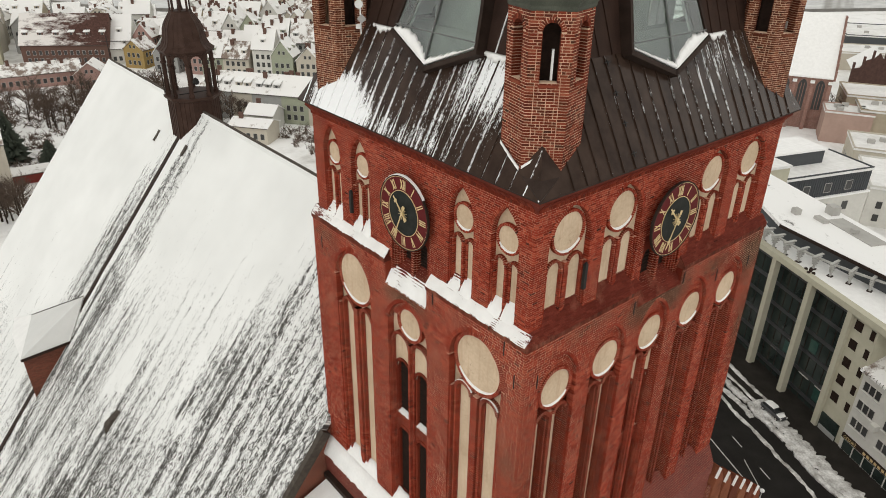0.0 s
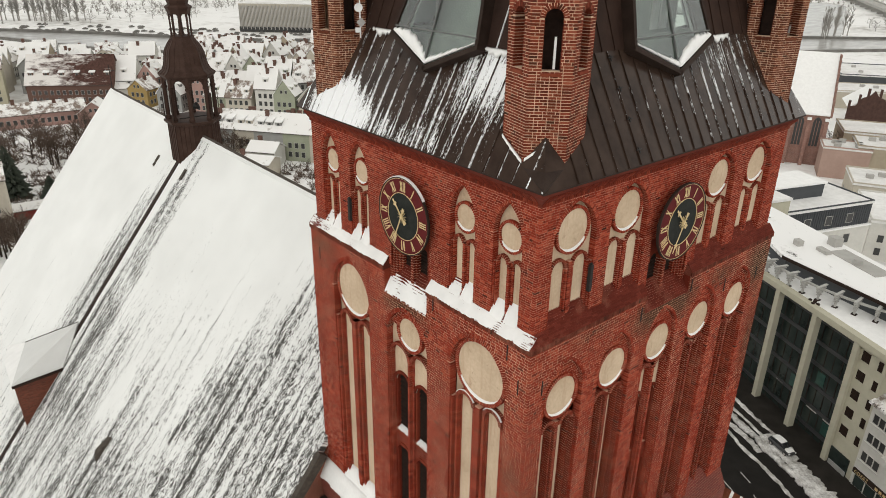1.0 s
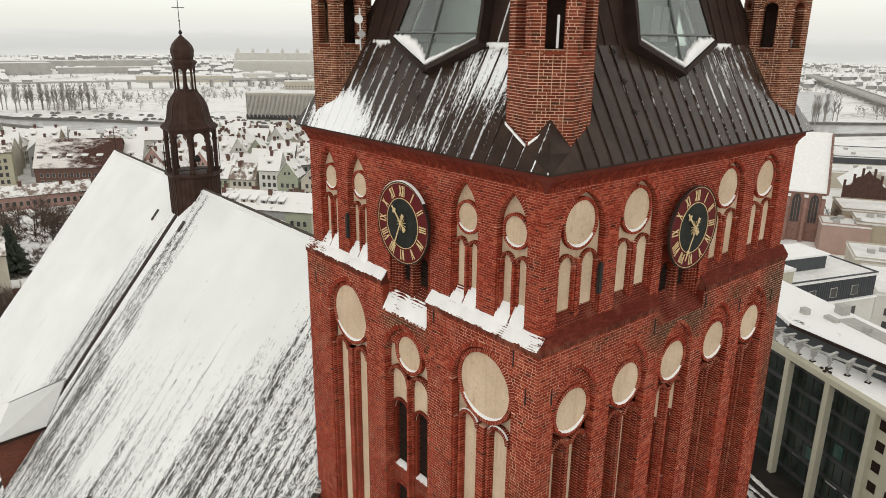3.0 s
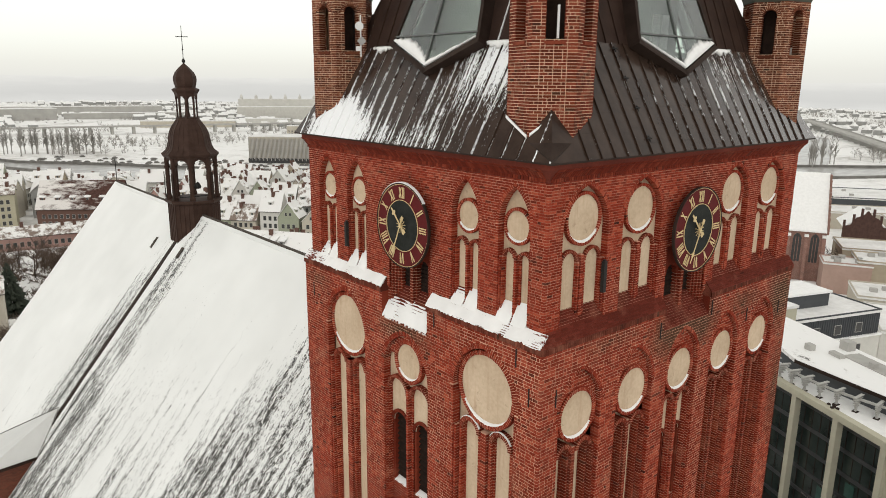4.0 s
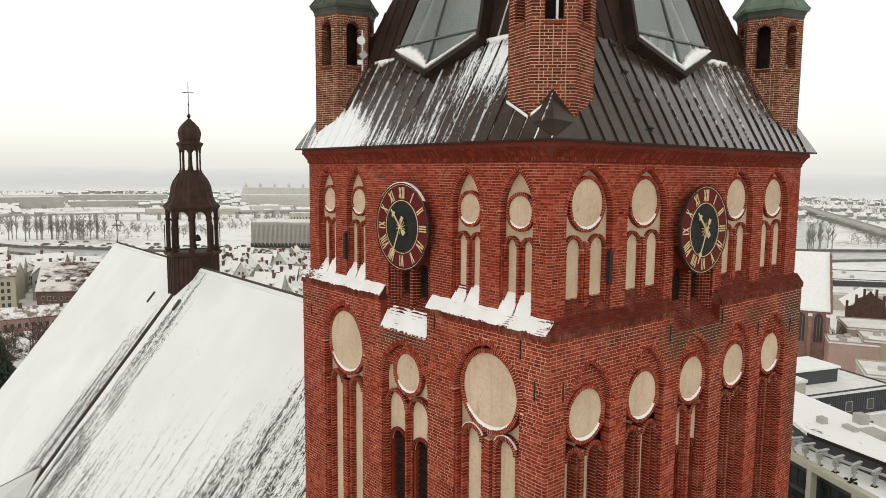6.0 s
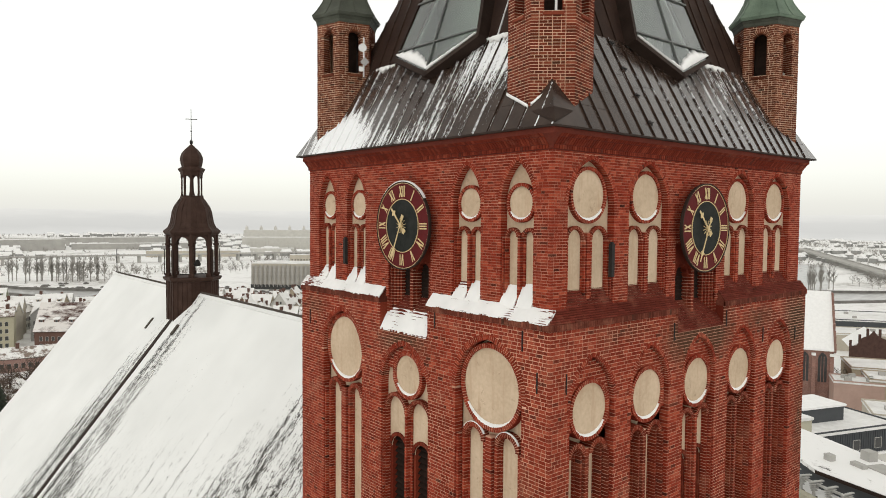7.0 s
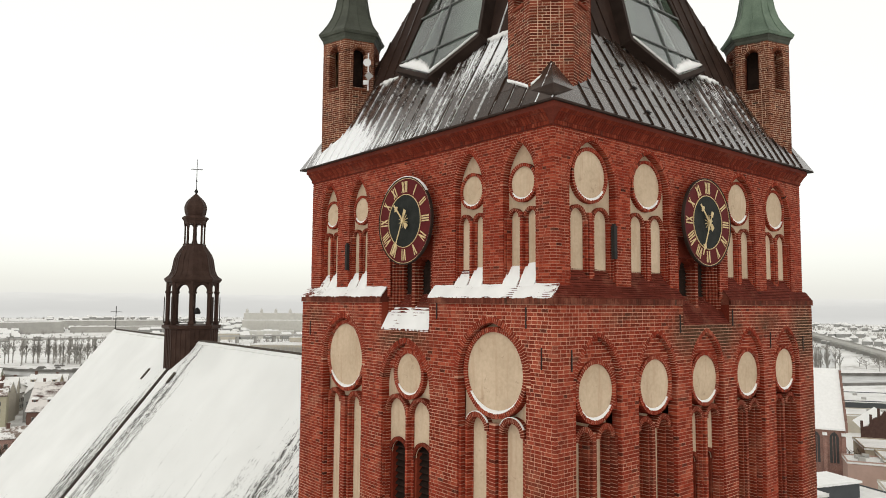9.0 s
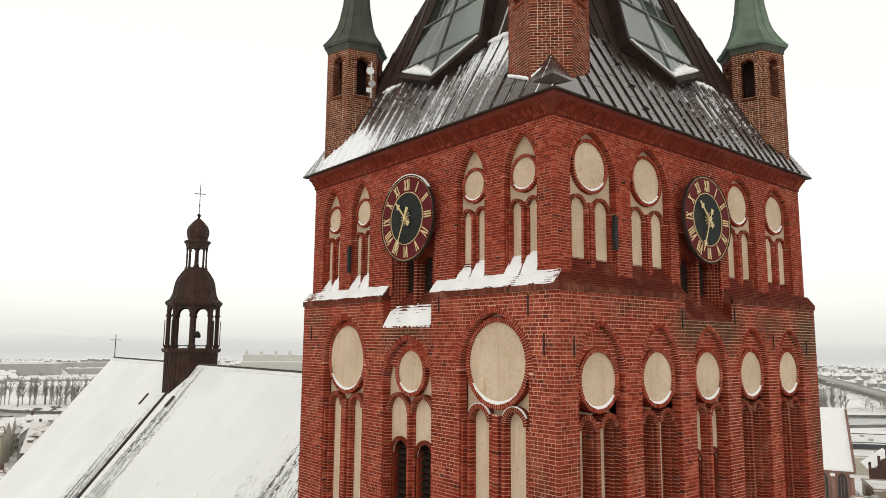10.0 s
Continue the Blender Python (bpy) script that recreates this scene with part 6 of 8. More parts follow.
house(0.5, 172, 14, 12, -8, 15.0, 2.5, "cream", ROOF_SNOW, "tall pale tenement with snowy roof", 1)
house(12, 181, 10, 5, -6, 2.6, 1.0, "barn", ROOF_WHITE, "low red garden shed under snow", 0, windows=False)

# tenement quarter towards the river
town_rng = random.Random(11)
cols = ["pink", "cream", "grey", "white", "cream", "beige", "rose", "green", "white", "cream"]
labels = {"pink": "pale pink tenement with steep snowy roof", "cream": "cream tenement with steep snowy roof", "grey": "grey rendered tenement under snow", "white": "white rendered tenement under snow",
          "beige": "beige tenement with snowy roof", "rose": "old rose tenement with snowy roof", "green": "pale green tenement with snowy roof"}
for row in range(7):
    for k in range(13):
        s = k * 9.4 + town_rng.uniform(-1, 1) + (row % 2) * 4
        x = 72 + row * 11.5 + s * 0.70 + town_rng.uniform(-1.5, 1.5)
        y = 288 + row * 15.5 - s * 0.74 + town_rng.uniform(-1.5, 1.5)
        if row == 0 and k < 2:
            continue
        bank_y = 505 - (x - 68) * 0.98 if x < 190 else 365 - (x - 190) * 0.62
        if y > bank_y - 40:
            continue
        c = town_rng.choice(cols)
        turn = -47 + (90 if town_rng.random() < 0.45 else 0) + town_rng.uniform(-5, 5)
        house(x, y, town_rng.uniform(8.2, 10.6), town_rng.uniform(8.0, 10.5), turn, town_rng.choice((7.5, 9.0, 10.5, 11.5)), town_rng.uniform(4.8, 7.2), c, town_rng.choice((ROOF_SNOW, ROOF_WHITE, ROOF_WHITE, ROOF_WHITE, ROOF_WHITE)), labels[c], town_rng.choice((2, 2, 3)), dormers=town_rng.choice((0, 1, 1, 2)))
for row in range(9):
    for k in range(8):
        x, y = -16 + k * 15 + row * 5 + town_rng.uniform(-2, 2), 352 + row * 17 - k * 5 + town_rng.uniform(-2, 2)
        if y > 425 - (x - 68) * 0.9 or (row == 0 and k > 3):
            continue
        c = town_rng.choice(cols)
        house(x, y, town_rng.uniform(10, 16), town_rng.uniform(9, 11), town_rng.choice((-30, 60, -20)), town_rng.choice((7.5, 9.0, 12.0)), town_rng.uniform(3.5, 5.5), c, ROOF_RED if town_rng.random() < 0.15 else ROOF_WHITE, labels[c], 1, windows=row < 5, dormers=town_rng.choice((0, 2)))

# ---- trees ----
BARK = simple("bare_bark", (0.030, 0.022, 0.016), (0.06, 0.047, 0.037), 0.9, 3)
# Far twigs are paled in colour to imitate distance haze.
HAZE_TWIG = simple("haze_pale_far_twigs", (0.24, 0.225, 0.205), (0.38, 0.365, 0.34), 0.9, 1.5)
TWIG = simple("bare_twigs", (0.075, 0.052, 0.040), (0.15, 0.112, 0.088), 0.9, 1.5)
NEEDLE = simple("dark_needles", (0.022, 0.028, 0.020), (0.075, 0.085, 0.066), 0.9, 1.2)


def limb(b, p, q, r0, r1):
    p, q = Vector(p), Vector(q)
    ax = (q - p).normalized()
    s = ax.orthogonal().normalized()
    t = ax.cross(s)
    b.loft([[tuple(c + (s * math.cos(a) + t * math.sin(a)) * r) for a in (0, 2.094, 4.189)] for c, r in ((p, r0), (q, r1))])


def bare_tree(height, spread, seed, narrow=False):
    r = random.Random(seed)
    trunk, crown = Build(), Build()
    top = Vector((r.uniform(-0.3, 0.3), r.uniform(-0.3, 0.3), height * (0.85 if narrow else 0.6)))
    limb(trunk, (0, 0, -0.2), top * 0.5, height * 0.022, height * 0.016)
    limb(trunk, top * 0.5, top, height * 0.016, height * 0.006)
    for i in range(26 if narrow else 20):
        f = r.uniform(0.22, 1.0)
        base = top * f
        a = r.uniform(0, 6.28)
        out = Vector((math.cos(a), math.sin(a), r.uniform(1.6, 3.2) if narrow else r.uniform(0.35, 1.2))).normalized()
        ln = spread * r.uniform(0.6, 1.1) * (1.15 - 0.5 * f)
        tip = base + out * ln
        limb(crown, base, tip, height * 0.007, height * 0.002)
        for j in range(7):
            g = r.uniform(0.3, 1.0)
            b2 = base.lerp(tip, g)
            o2 = (out + Vector((r.uniform(-1, 1), r.uniform(-1, 1), r.uniform(-0.2, 1.0))) * 0.8).normalized()
            t2 = b2 + o2 * ln * r.uniform(0.25, 0.5)
            limb(crown, b2, t2, height * 0.003, height * 0.001)
            for k in range(2):
                o3 = (o2 + Vector((r.uniform(-1, 1), r.uniform(-1, 1), r.uniform(-0.3, 1.0))) * 0.7).normalized()
                b3 = b2.lerp(t2, r.uniform(0.4, 1.0))
                limb(crown, b3, b3 + o3 * ln * 0.2, height * 0.0022, height * 0.0009)
    return trunk, crown


def make_tree(height, spread, seed, label, at, narrow=False, group="bare trees", bark=None, twig=None):
    t = thing("tree", label, "tree", at, group)
    tr, cr = bare_tree(height, spread, seed, narrow)
    part("trunk", tr, bark or BARK, t)
    part("crown", cr, twig or TWIG, t, "leafless crown of fine twigs")
    return t


bare_a = make_tree(13, 4.2, 1, "leafless broad tree standing in snow", (30, 238, 0))
bare_b = make_tree(11, 3.8, 2, "leafless broad tree standing in snow", (40, 243, 0))
poplar = make_tree(24, 5.0, 3, "tall narrow leafless poplar by the river", (100, 655, 0), True, "poplars", HAZE_TWIG, HAZE_TWIG)
far_tree = make_tree(12, 4.5, 8, "leafless far-bank tree paled for distance haze", (170, 600, 0), False, "far bank trees", HAZE_TWIG, HAZE_TWIG)
tree_rng = random.Random(5)
for i in range(70):
    x, y = tree_rng.uniform(6, 68), tree_rng.uniform(216, 254)
    copy_thing(tree_rng.choice((bare_a, bare_b)), pose(x, y, 0, 0, 0, tree_rng.uniform(0, 360)))
for i in range(16):
    copy_thing(tree_rng.choice((bare_a, bare_b)), pose(tree_rng.uniform(-4, 8), tree_rng.uniform(150, 164), 0, 0, 0, tree_rng.uniform(0, 360)))
for i in range(16):
    copy_thing(tree_rng.choice((bare_a, bare_b)), pose(tree_rng.uniform(62, 78), tree_rng.uniform(192, 213), 0, 0, 0, tree_rng.uniform(0, 360)))
for i in range(26):
    f = i / 25
    copy_thing(poplar, pose(80 + 62 * f + tree_rng.uniform(-3, 3), 668 - 42 * f + tree_rng.uniform(-5, 5), 0, 0, 0, tree_rng.uniform(0, 360)))
for i in range(9):
    copy_thing(poplar, pose(548 + i * 5.5 + tree_rng.uniform(0, 8), 222 + tree_rng.uniform(-6, 6), 0, 0, 0, tree_rng.uniform(0, 360)))
for i in range(70):
    copy_thing(far_tree, pose(tree_rng.uniform(100, 420), tree_rng.uniform(600, 720), 0, 0, 0, tree_rng.uniform(0, 360)))
for i in range(70):
    copy_thing(far_tree, pose(tree_rng.uniform(600, 860), tree_rng.uniform(140, 235), 0, 0, 0, tree_rng.uniform(0, 360)))


def spruce(at, height, seed):
    t = thing("conifer", "dark green spruce dusted with snow", "tree", at, "conifers")
    r = random.Random(seed)
    tr, cr, sn = Build(), Build(), Build()
    limb(tr, (0, 0, -0.2), (0, 0, height * 0.95), height * 0.02, 0.03)
    n = int(height * 34)
    for i in range(n):
        f = (i / n) ** 0.8
        z = height * (0.06 + 0.92 * f)
        ln = height * 0.34 * (1 - f) ** 0.8 * r.uniform(0.5, 1.12) + 0.15
        a = r.uniform(0, 6.28)
        d = Vector((math.cos(a), math.sin(a), -0.25))
        p, q = Vector((0, 0, z)) + d * ln * 0.15, Vector((0, 0, z)) + d * ln
        side = Vector((-math.sin(a), math.cos(a), 0)) * ln * 0.20
        drop = Vector((0, 0, -0.18 * ln))
        v = [p, p.lerp(q, 0.55) + side + drop, q, p.lerp(q, 0.55) - side + drop, p.lerp(q, 0.5) + Vector((0, 0, 0.08 * ln + 0.05))]
        k = len(cr.v)
        cr.v += [tuple(c) for c in v]
        cr.f += [(k, k + 1, k + 4), (k + 1, k + 2, k + 4), (k + 2, k + 3, k + 4), (k + 3, k, k + 4), (k, k + 3, k + 2, k + 1)]
    part("trunk", tr, BARK, t)
    part("crown", cr, NEEDLE, t, "layered dark needles", fix=True)
    return t


con = spruce((12, 198, 0), 15, 4)
con.rotation_euler = (0, 0, 0.4)
for x, y, k in ((7, 204, 0.9), (20, 192, 0.45), (2, 199, 0.95), (5, 210, 0.8), (-3, 205, 0.9), (18, 186, 0.4)):
    copy_thing(con, pose(x, y, 0, 0, 0, x * 37) @ Matrix.Diagonal((k * 1.6, k * 1.6, k * 0.95, 1)))

# brown undergrowth in the gardens behind the choir
bush = Build()
bush_rng = random.Random(17)
for i in range(900):
    if i < 780:
        p = Vector((bush_rng.uniform(-4, 72), bush_rng.uniform(186, 272), 0))
    else:
        p = Vector((bush_rng.uniform(78, 108), bush_rng.uniform(150, 178), 0))
    size = bush_rng.uniform(0.8, 3.4)
    for j in range(12):
        a, e = bush_rng.uniform(0, 6.28), bush_rng.uniform(0.3, 1.4)
        q = p + Vector((math.cos(a) * math.cos(e), math.sin(a) * math.cos(e), math.sin(e))) * size * bush_rng.uniform(0.6, 1.0)
        limb(bush, p + Vector((bush_rng.uniform(-0.5, 0.5), bush_rng.uniform(-0.5, 0.5), 0)) * size, q, 0.09, 0.03)
tagged(part("undergrowth", bush, TWIG, None, "brown leafless bushes in snowy gardens"), category="bushes", kind="stuff")

# ---- the river and its far bank ----
m_w, nt_w, bs_w = nodes_of("grey_river_water")
wv = noise_of(nt_w, 0.05, 4, 0.6, stretch=(1, 2.5, 1))
nt_w.links.new(ramp(nt_w, wv, ((0.35, (0.26, 0.255, 0.24)), (0.65, (0.37, 0.362, 0.342)))), bs_w.inputs["Base Color"])
bs_w.inputs["Roughness"].default_value = 0.25
bump(nt_w, bs_w, noise_of(nt_w, 0.25, 3), 0.06, 0.2)
near_bank = [(-60, 830), (68, 543), (108, 452), (163, 393), (193, 363), (340, 268), (500, 176), (620, 108), (1000, -100)]
far_bank = [(1060, -40), (720, 112), (596, 184), (545, 226), (400, 318), (207, 436), (166, 483), (125, 539), (76, 592), (-20, 830)]
wb = Build()
wb.prism([(x, y, 0.02) for x, y in near_bank + far_bank], (0, 0, 0.06))
tagged(part("river", wb, m_w, None, "wide grey river between snowy banks", fix=True), category="river", kind="structure")
basin = Build()
basin.prism([(x, y, 0.03) for x, y in ((545, 232), (583, 218), (700, 262), (751, 281), (882, 336), (911, 367), (885, 392), (700, 330))], (0, 0, 0.06))
tagged(part("harbour_basin", basin, m_w, None, "grey harbour basin behind a quay", fix=True), category="water", kind="structure")
QUAY_STONE = simple("dark_quay_stone", (0.13, 0.125, 0.115), (0.22, 0.21, 0.195), 0.9, 0.2, fine=1.5)
quay = Build()
for a, c in list(zip(far_bank, far_bank[1:])) + list(zip(near_bank, near_bank[1:])):
    quay.beam((*a, 0.8), (*c, 0.8), 1.8, 2.0)
tagged(part("quay_wall", quay, QUAY_STONE, None, "low grey stone quay wall"), category="wall", kind="structure")

WALL_RIB = simple("grey_wood_rib", (0.36, 0.345, 0.32), (0.50, 0.485, 0.46), 0.85, 0.15, fine=1.0)
CONCRETE_L = simple("pale_concrete", (0.34, 0.33, 0.31), (0.46, 0.45, 0.42), 0.9, 0.1, fine=1.0)


FLAT_SNOW = simple("trodden_roof_snow", (0.60, 0.59, 0.57), (0.86, 0.855, 0.84), 0.85, 0.12, fine=0.9)


def flat_block(name, x, y, w, d, rot, h, wall, label, category="building", snow=0.5, bays=0, group=""):
    t = thing(name, label, category, (x, y, 0), group)
    t.rotation_euler = (0, 0, radians(rot))
    b = Build()
    b.box(-w / 2, w / 2, -d / 2, d / 2, 0, h)
    wo = part("wall", b, wall, t)
    c = Build()
    c.box(-w / 2 - 0.2, w / 2 + 0.2, -d / 2 - 0.2, d / 2 + 0.2, h, h + snow)
    part("roof", c, FLAT_SNOW, t, "flat roof under snow")
    return t, wo


# Walls of the far blocks are paled in colour in place of distance haze.
hall, hall_wall = flat_block("exhibition_hall", 255.7, 475.5, 84, 30, -42.7, 20, TOWN_WALLS["cream"], "big grey ribbed hall with a flat snowy roof")
rib_me = {}
for i in range(84):
    k = (i * 7) % 3
    if k not in rib_me:
        fin_b = Build()
        fin_b.box(-0.22, 0.22, -0.7, 0.0, 4.5 - k * 1.2, 19.2 - k * 0.5)
        rib_me[k] = fin_b.mesh("rib")
        rib_me[k].materials.append(WALL_RIB)
    f = part("rib", rib_me[k], WALL_RIB, hall_wall)
    f.matrix_basis = Matrix.Translation((-41.5 + i * 1.0, -15.0, 0))
ob_b = Build()
ob_b.box(-42.3, 42.3, -15.35, -15.0, 0.3, 4.0)
part("glazed_foot", ob_b, PANE_DARK, hall_wall, "dark glazed ground floor")
station, station_wall = flat_block("station_building", 508, 1026, 122, 26, -29, 21, TOWN_WALLS["white"], "long pale station building with a colonnade")
pil = Build()
pil.box(-1.1, 1.1, -1.2, 0.0, 2.0, 18.5)
pil_me = pil.mesh("pillar")
pil_me.materials.append(TOWN_WALLS["white"])
for i in range(24):
    f = part("pillar", pil_me, TOWN_WALLS["white"], station_wall)
    f.matrix_basis = Matrix.Translation((-58 + i * 5.05, -13.0, 0))
upper_row, _ = flat_block("station_block", 545, 1095, 130, 20, -29, 31, TOWN_WALLS["white"], "pale upper block with little roof turrets")
for i in range(6):
    tb = Build()
    tb.loft([ring_of(8, r, z, -60 + i * 24, -6) for r, z in ((2.6, 31), (2.6, 35), (1.9, 36.5), (0.5, 38.5), (0.1, 40))])
    part("roof_turret", tb, TOWN_WALLS["white"], upper_row)
row_house, row_wall = flat_block("tenement_row", 388, 714, 46, 14, -32, 11, TOWN_WALLS["cream"], "cream tenement row with rows of windows under snow")
facade_windows(row_wall, 46, 11, Matrix.Translation((0, -7.0, 0)), pitch=3.4, storey=3.2)
# Far grey sheds take pale concrete, so haze sits in the wall colour.
for x, y, w, d, rot, h, c, lab in ((150, 1215, 150, 40, 0, 17, "grey", "long grey warehouse under snow"), (330, 1190, 190, 18, -14, 9, "grey", "long grey shed under snow"),
                                   (60, 1030, 110, 24, -12, 10, "white", "low pale works building under snow"), (330, 930, 120, 18, -28, 8, "cream", "long low shed under snow"), (300, 1360, 260, 30, -12, 14, "grey", "distant grey works building"),
                                   (700, 900, 120, 30, -40, 11, "beige", "long beige warehouse under snow"), (430, 900, 60, 16, -30, 10, "white", "pale block under snow")):
    flat_block("warehouse", x, y, w, d, rot, h, CONCRETE_L if c == "grey" else TOWN_WALLS[c], lab, "warehouse", group="warehouses")
via = thing("railway_viaduct", "long pale railway viaduct on piers", "bridge", (0, 0, 0))
vb = Build()
vb.beam((-300, 960, 9.0), (700, 742, 9.0), 9, 1.6)
part("deck", vb, CONCRETE_L, via)
for i in range(46):
    f = i / 45
    pb = Build()
    px, py = -300 + 1000 * f, 960 - 218 * f
    pb.box(px - 1.2, px + 1.2, py - 3, py + 3, 0, 8.2)
    part("pier", pb, CONCRETE_L, via)
road_bridge = thing("road_bridge", "long pale road bridge across the basin", "bridge", (0, 0, 0))
vb = Build()
vb.beam((1150, 480, 9.0), (640, 168, 5.0), 12, 2.2)
vb.beam((1150, 473, 10.6), (640, 161, 6.6), 0.6, 1.4)
part("deck", vb, CONCRETE_L, road_bridge)
for i in range(22):
    f = i / 21
    pb = Build()
    px, py, pz = 1150 - 510 * f, 480 - 312 * f, 8.0 - 4.0 * f
    pb.box(px - 1.5, px + 1.5, py - 4, py + 4, 0, pz)
    part("pier", pb, CONCRETE_L, road_bridge)
far_rng = random.Random(21)
far_houses = Build()
spots = []
while len(spots) < 900:
    a, r = radians(far_rng.uniform(14, 88)), far_rng.uniform(660, 2050)
    x, y = r * math.cos(a), r * math.sin(a)
    if noise.noise((x * 0.006, y * 0.006, 2)) < 0.0 or (a < radians(27) and r < 980) or (radians(40) < a and r < 980):
        continue
    spots.append((x, y))
    w, d, h = far_rng.uniform(7, 17), far_rng.uniform(7, 11), far_rng.uniform(3, 7)
    far_houses.box(x - w / 2, x + w / 2, y - d / 2, y + d / 2, 0, h)
# Pale grey walls here carry the haze of distance in their colour.
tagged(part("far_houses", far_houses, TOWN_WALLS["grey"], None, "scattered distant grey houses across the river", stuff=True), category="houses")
far_roofs = Build()
for k in range(0, len(far_houses.v), 8):
    x0, y0, _ = far_houses.v[k]
    x1, y1, h = far_houses.v[k + 6]
    m = (y0 + y1) / 2
    far_roofs.prism([(x0, y0 - 0.5, h), (x0, y1 + 0.5, h), (x0, m, h + 3.5)][::-1], (x1 - x0, 0, 0))
tagged(part("far_roofs", far_roofs, SNOW, None, "snowy roofs of the distant houses", fix=True, stuff=True), category="houses")
scrub = Build()
made = 0
while made < 5200:
    a, r = radians(far_rng.uniform(14, 88)), 640 + 1450 * far_rng.random() ** 0.8
    x, y = r * math.cos(a), r * math.sin(a)
    dense = noise.noise((x * 0.009, y * 0.009, 7)) + 0.5 * noise.noise((x * 0.03, y * 0.03, 4))
    if dense < far_rng.uniform(-0.15, 0.35) or (a < radians(24.5) and 540 < r < 960):
        continue
    made += 1
    s = far_rng.uniform(2.0, 5.5)
    for j in range(7):
        b2, e2 = far_rng.uniform(0, 6.28), far_rng.uniform(0.15, 0.8)
        limb(scrub, (x + far_rng.uniform(-1, 1) * s * 0.4, y + far_rng.uniform(-1, 1) * s * 0.4, 0), (x + s * e2 * math.cos(b2), y + s * e2 * math.sin(b2), s * far_rng.uniform(0.5, 1.25)), s * 0.05, s * 0.02)
tagged(part("far_scrub", scrub, HAZE_TWIG, None, "distant bare bushes and trees in the snow", stuff=True), category="bushes")
quay_cars = Build()
for i in range(240):
    f = far_rng.random()
    k = far_rng.choice((0, 1, 1, 2))
    ax, ay, bx, by = ((76, 592, 166, 483), (166, 483, 400, 318), (400, 318, 545, 226))[k]
    off = far_rng.choice((9, 16, 24, 38, 46)) + far_rng.uniform(-1.5, 1.5)
    ln = math.hypot(bx - ax, by - ay)
    nx, ny = -(by - ay) / ln, (bx - ax) / ln
    x, y = ax + (bx - ax) * f + nx * off, ay + (by - ay) * f + ny * off
    quay_cars.box(x - 1.9, x + 1.9, y - 0.9, y + 0.9, 0.25, 0.95)
    quay_cars.box(x - 1.2, x + 0.9, y - 0.75, y + 0.75, 0.95, 1.45)
tagged(part("parked_cars", quay_cars, QUAY_STONE, None, "rows of dark parked cars on the far quay", stuff=True), category="cars")
hills = Build()
rows = []
for i in range(110):
    a = radians(-5 + 115 * i / 109)
    r = 2150
    z = 70 + 9 * noise.noise((i * 0.10, 3, 0)) + 2.0 * noise.noise((i * 0.7, 8, 0))
    rows.append([(r * math.cos(a), r * math.sin(a), -1), ((r + 120) * math.cos(a), (r + 120) * math.sin(a), z * 0.55), ((r + 300) * math.cos(a), (r + 300) * math.sin(a), z), ((r + 500) * math.cos(a), (r + 500) * math.sin(a), -1)])
hills.loft(rows)
# Haze is put into the hills as a glow, brightest at the top.
HILL, nt_h, bs_h = nodes_of("haze_glow_woods")
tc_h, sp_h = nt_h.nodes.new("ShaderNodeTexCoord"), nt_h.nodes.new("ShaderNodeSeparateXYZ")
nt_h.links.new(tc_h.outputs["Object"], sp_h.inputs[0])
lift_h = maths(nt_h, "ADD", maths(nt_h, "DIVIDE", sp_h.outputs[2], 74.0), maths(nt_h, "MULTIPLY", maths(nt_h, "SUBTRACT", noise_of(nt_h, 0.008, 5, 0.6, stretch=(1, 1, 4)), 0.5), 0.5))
haze_emit = ramp(nt_h, lift_h, ((0.0, (0.66, 0.657, 0.632)), (0.25, (0.595, 0.593, 0.571)), (0.6, (0.625, 0.622, 0.598)), (1.0, (0.735, 0.728, 0.690))))
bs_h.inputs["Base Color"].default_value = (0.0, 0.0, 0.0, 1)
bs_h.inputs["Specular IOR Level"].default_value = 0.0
nt_h.links.new(haze_emit, bs_h.inputs["Emission Color"])
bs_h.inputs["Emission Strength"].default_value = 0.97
tagged(part("backdrop", hills, HILL, None, "wooded hills on the horizon with haze painted as glow", fix=True), category="hills", kind="structure")

# ---- the street with the office building: local x along the front, y inwards ----
ST = pose(84, 26, 0, 0, 0, -115.9)
WHITE_STONE = simple("pale_painted_concrete", (0.34, 0.335, 0.315), (0.48, 0.475, 0.45), 0.8, 2)


def melting_roof(name, bare, level):
    """Flat roof under wet snow with dark melted patches and drag marks."""
    m, nt, bs = nodes_of(name)
    v = maths(nt, "ADD", maths(nt, "MULTIPLY", noise_of(nt, 0.16, 5, 0.7, stretch=(0.5, 1.6, 1)), 0.62), maths(nt, "MULTIPLY", noise_of(nt, 1.7, 4, 0.7), 0.38))
    nt.links.new(ramp(nt, v, ((level, (0.82, 0.815, 0.80)), (level + 0.05, (0.66, 0.65, 0.63)), (level + 0.075, bare))), bs.inputs["Base Color"])
    bs.inputs["Roughness"].default_value, bs.inputs["Specular IOR Level"].default_value = 0.85, 0.15
    bump(nt, bs, v, 0.3, 0.1)
    return m


MELT_ROOF = melting_roof("melting_flat_roof", (0.085, 0.080, 0.074), 0.565)
OFFICE_WALL = plastered("pale_yellow_render", (0.50, 0.475, 0.37))
DARK_BAND = simple("dark_spandrel_glass", (0.030, 0.031, 0.032), (0.055, 0.056, 0.058), 0.35, 0.6)
CURTAIN = simple("dark_curtain_glass", (0.012, 0.018, 0.016), (0.040, 0.052, 0.047), 0.12, 0.4)
office = thing("office_building", "modern office building with pale frame and dark glass front", "building")
office.matrix_basis = ST
H_OFF = 19.7


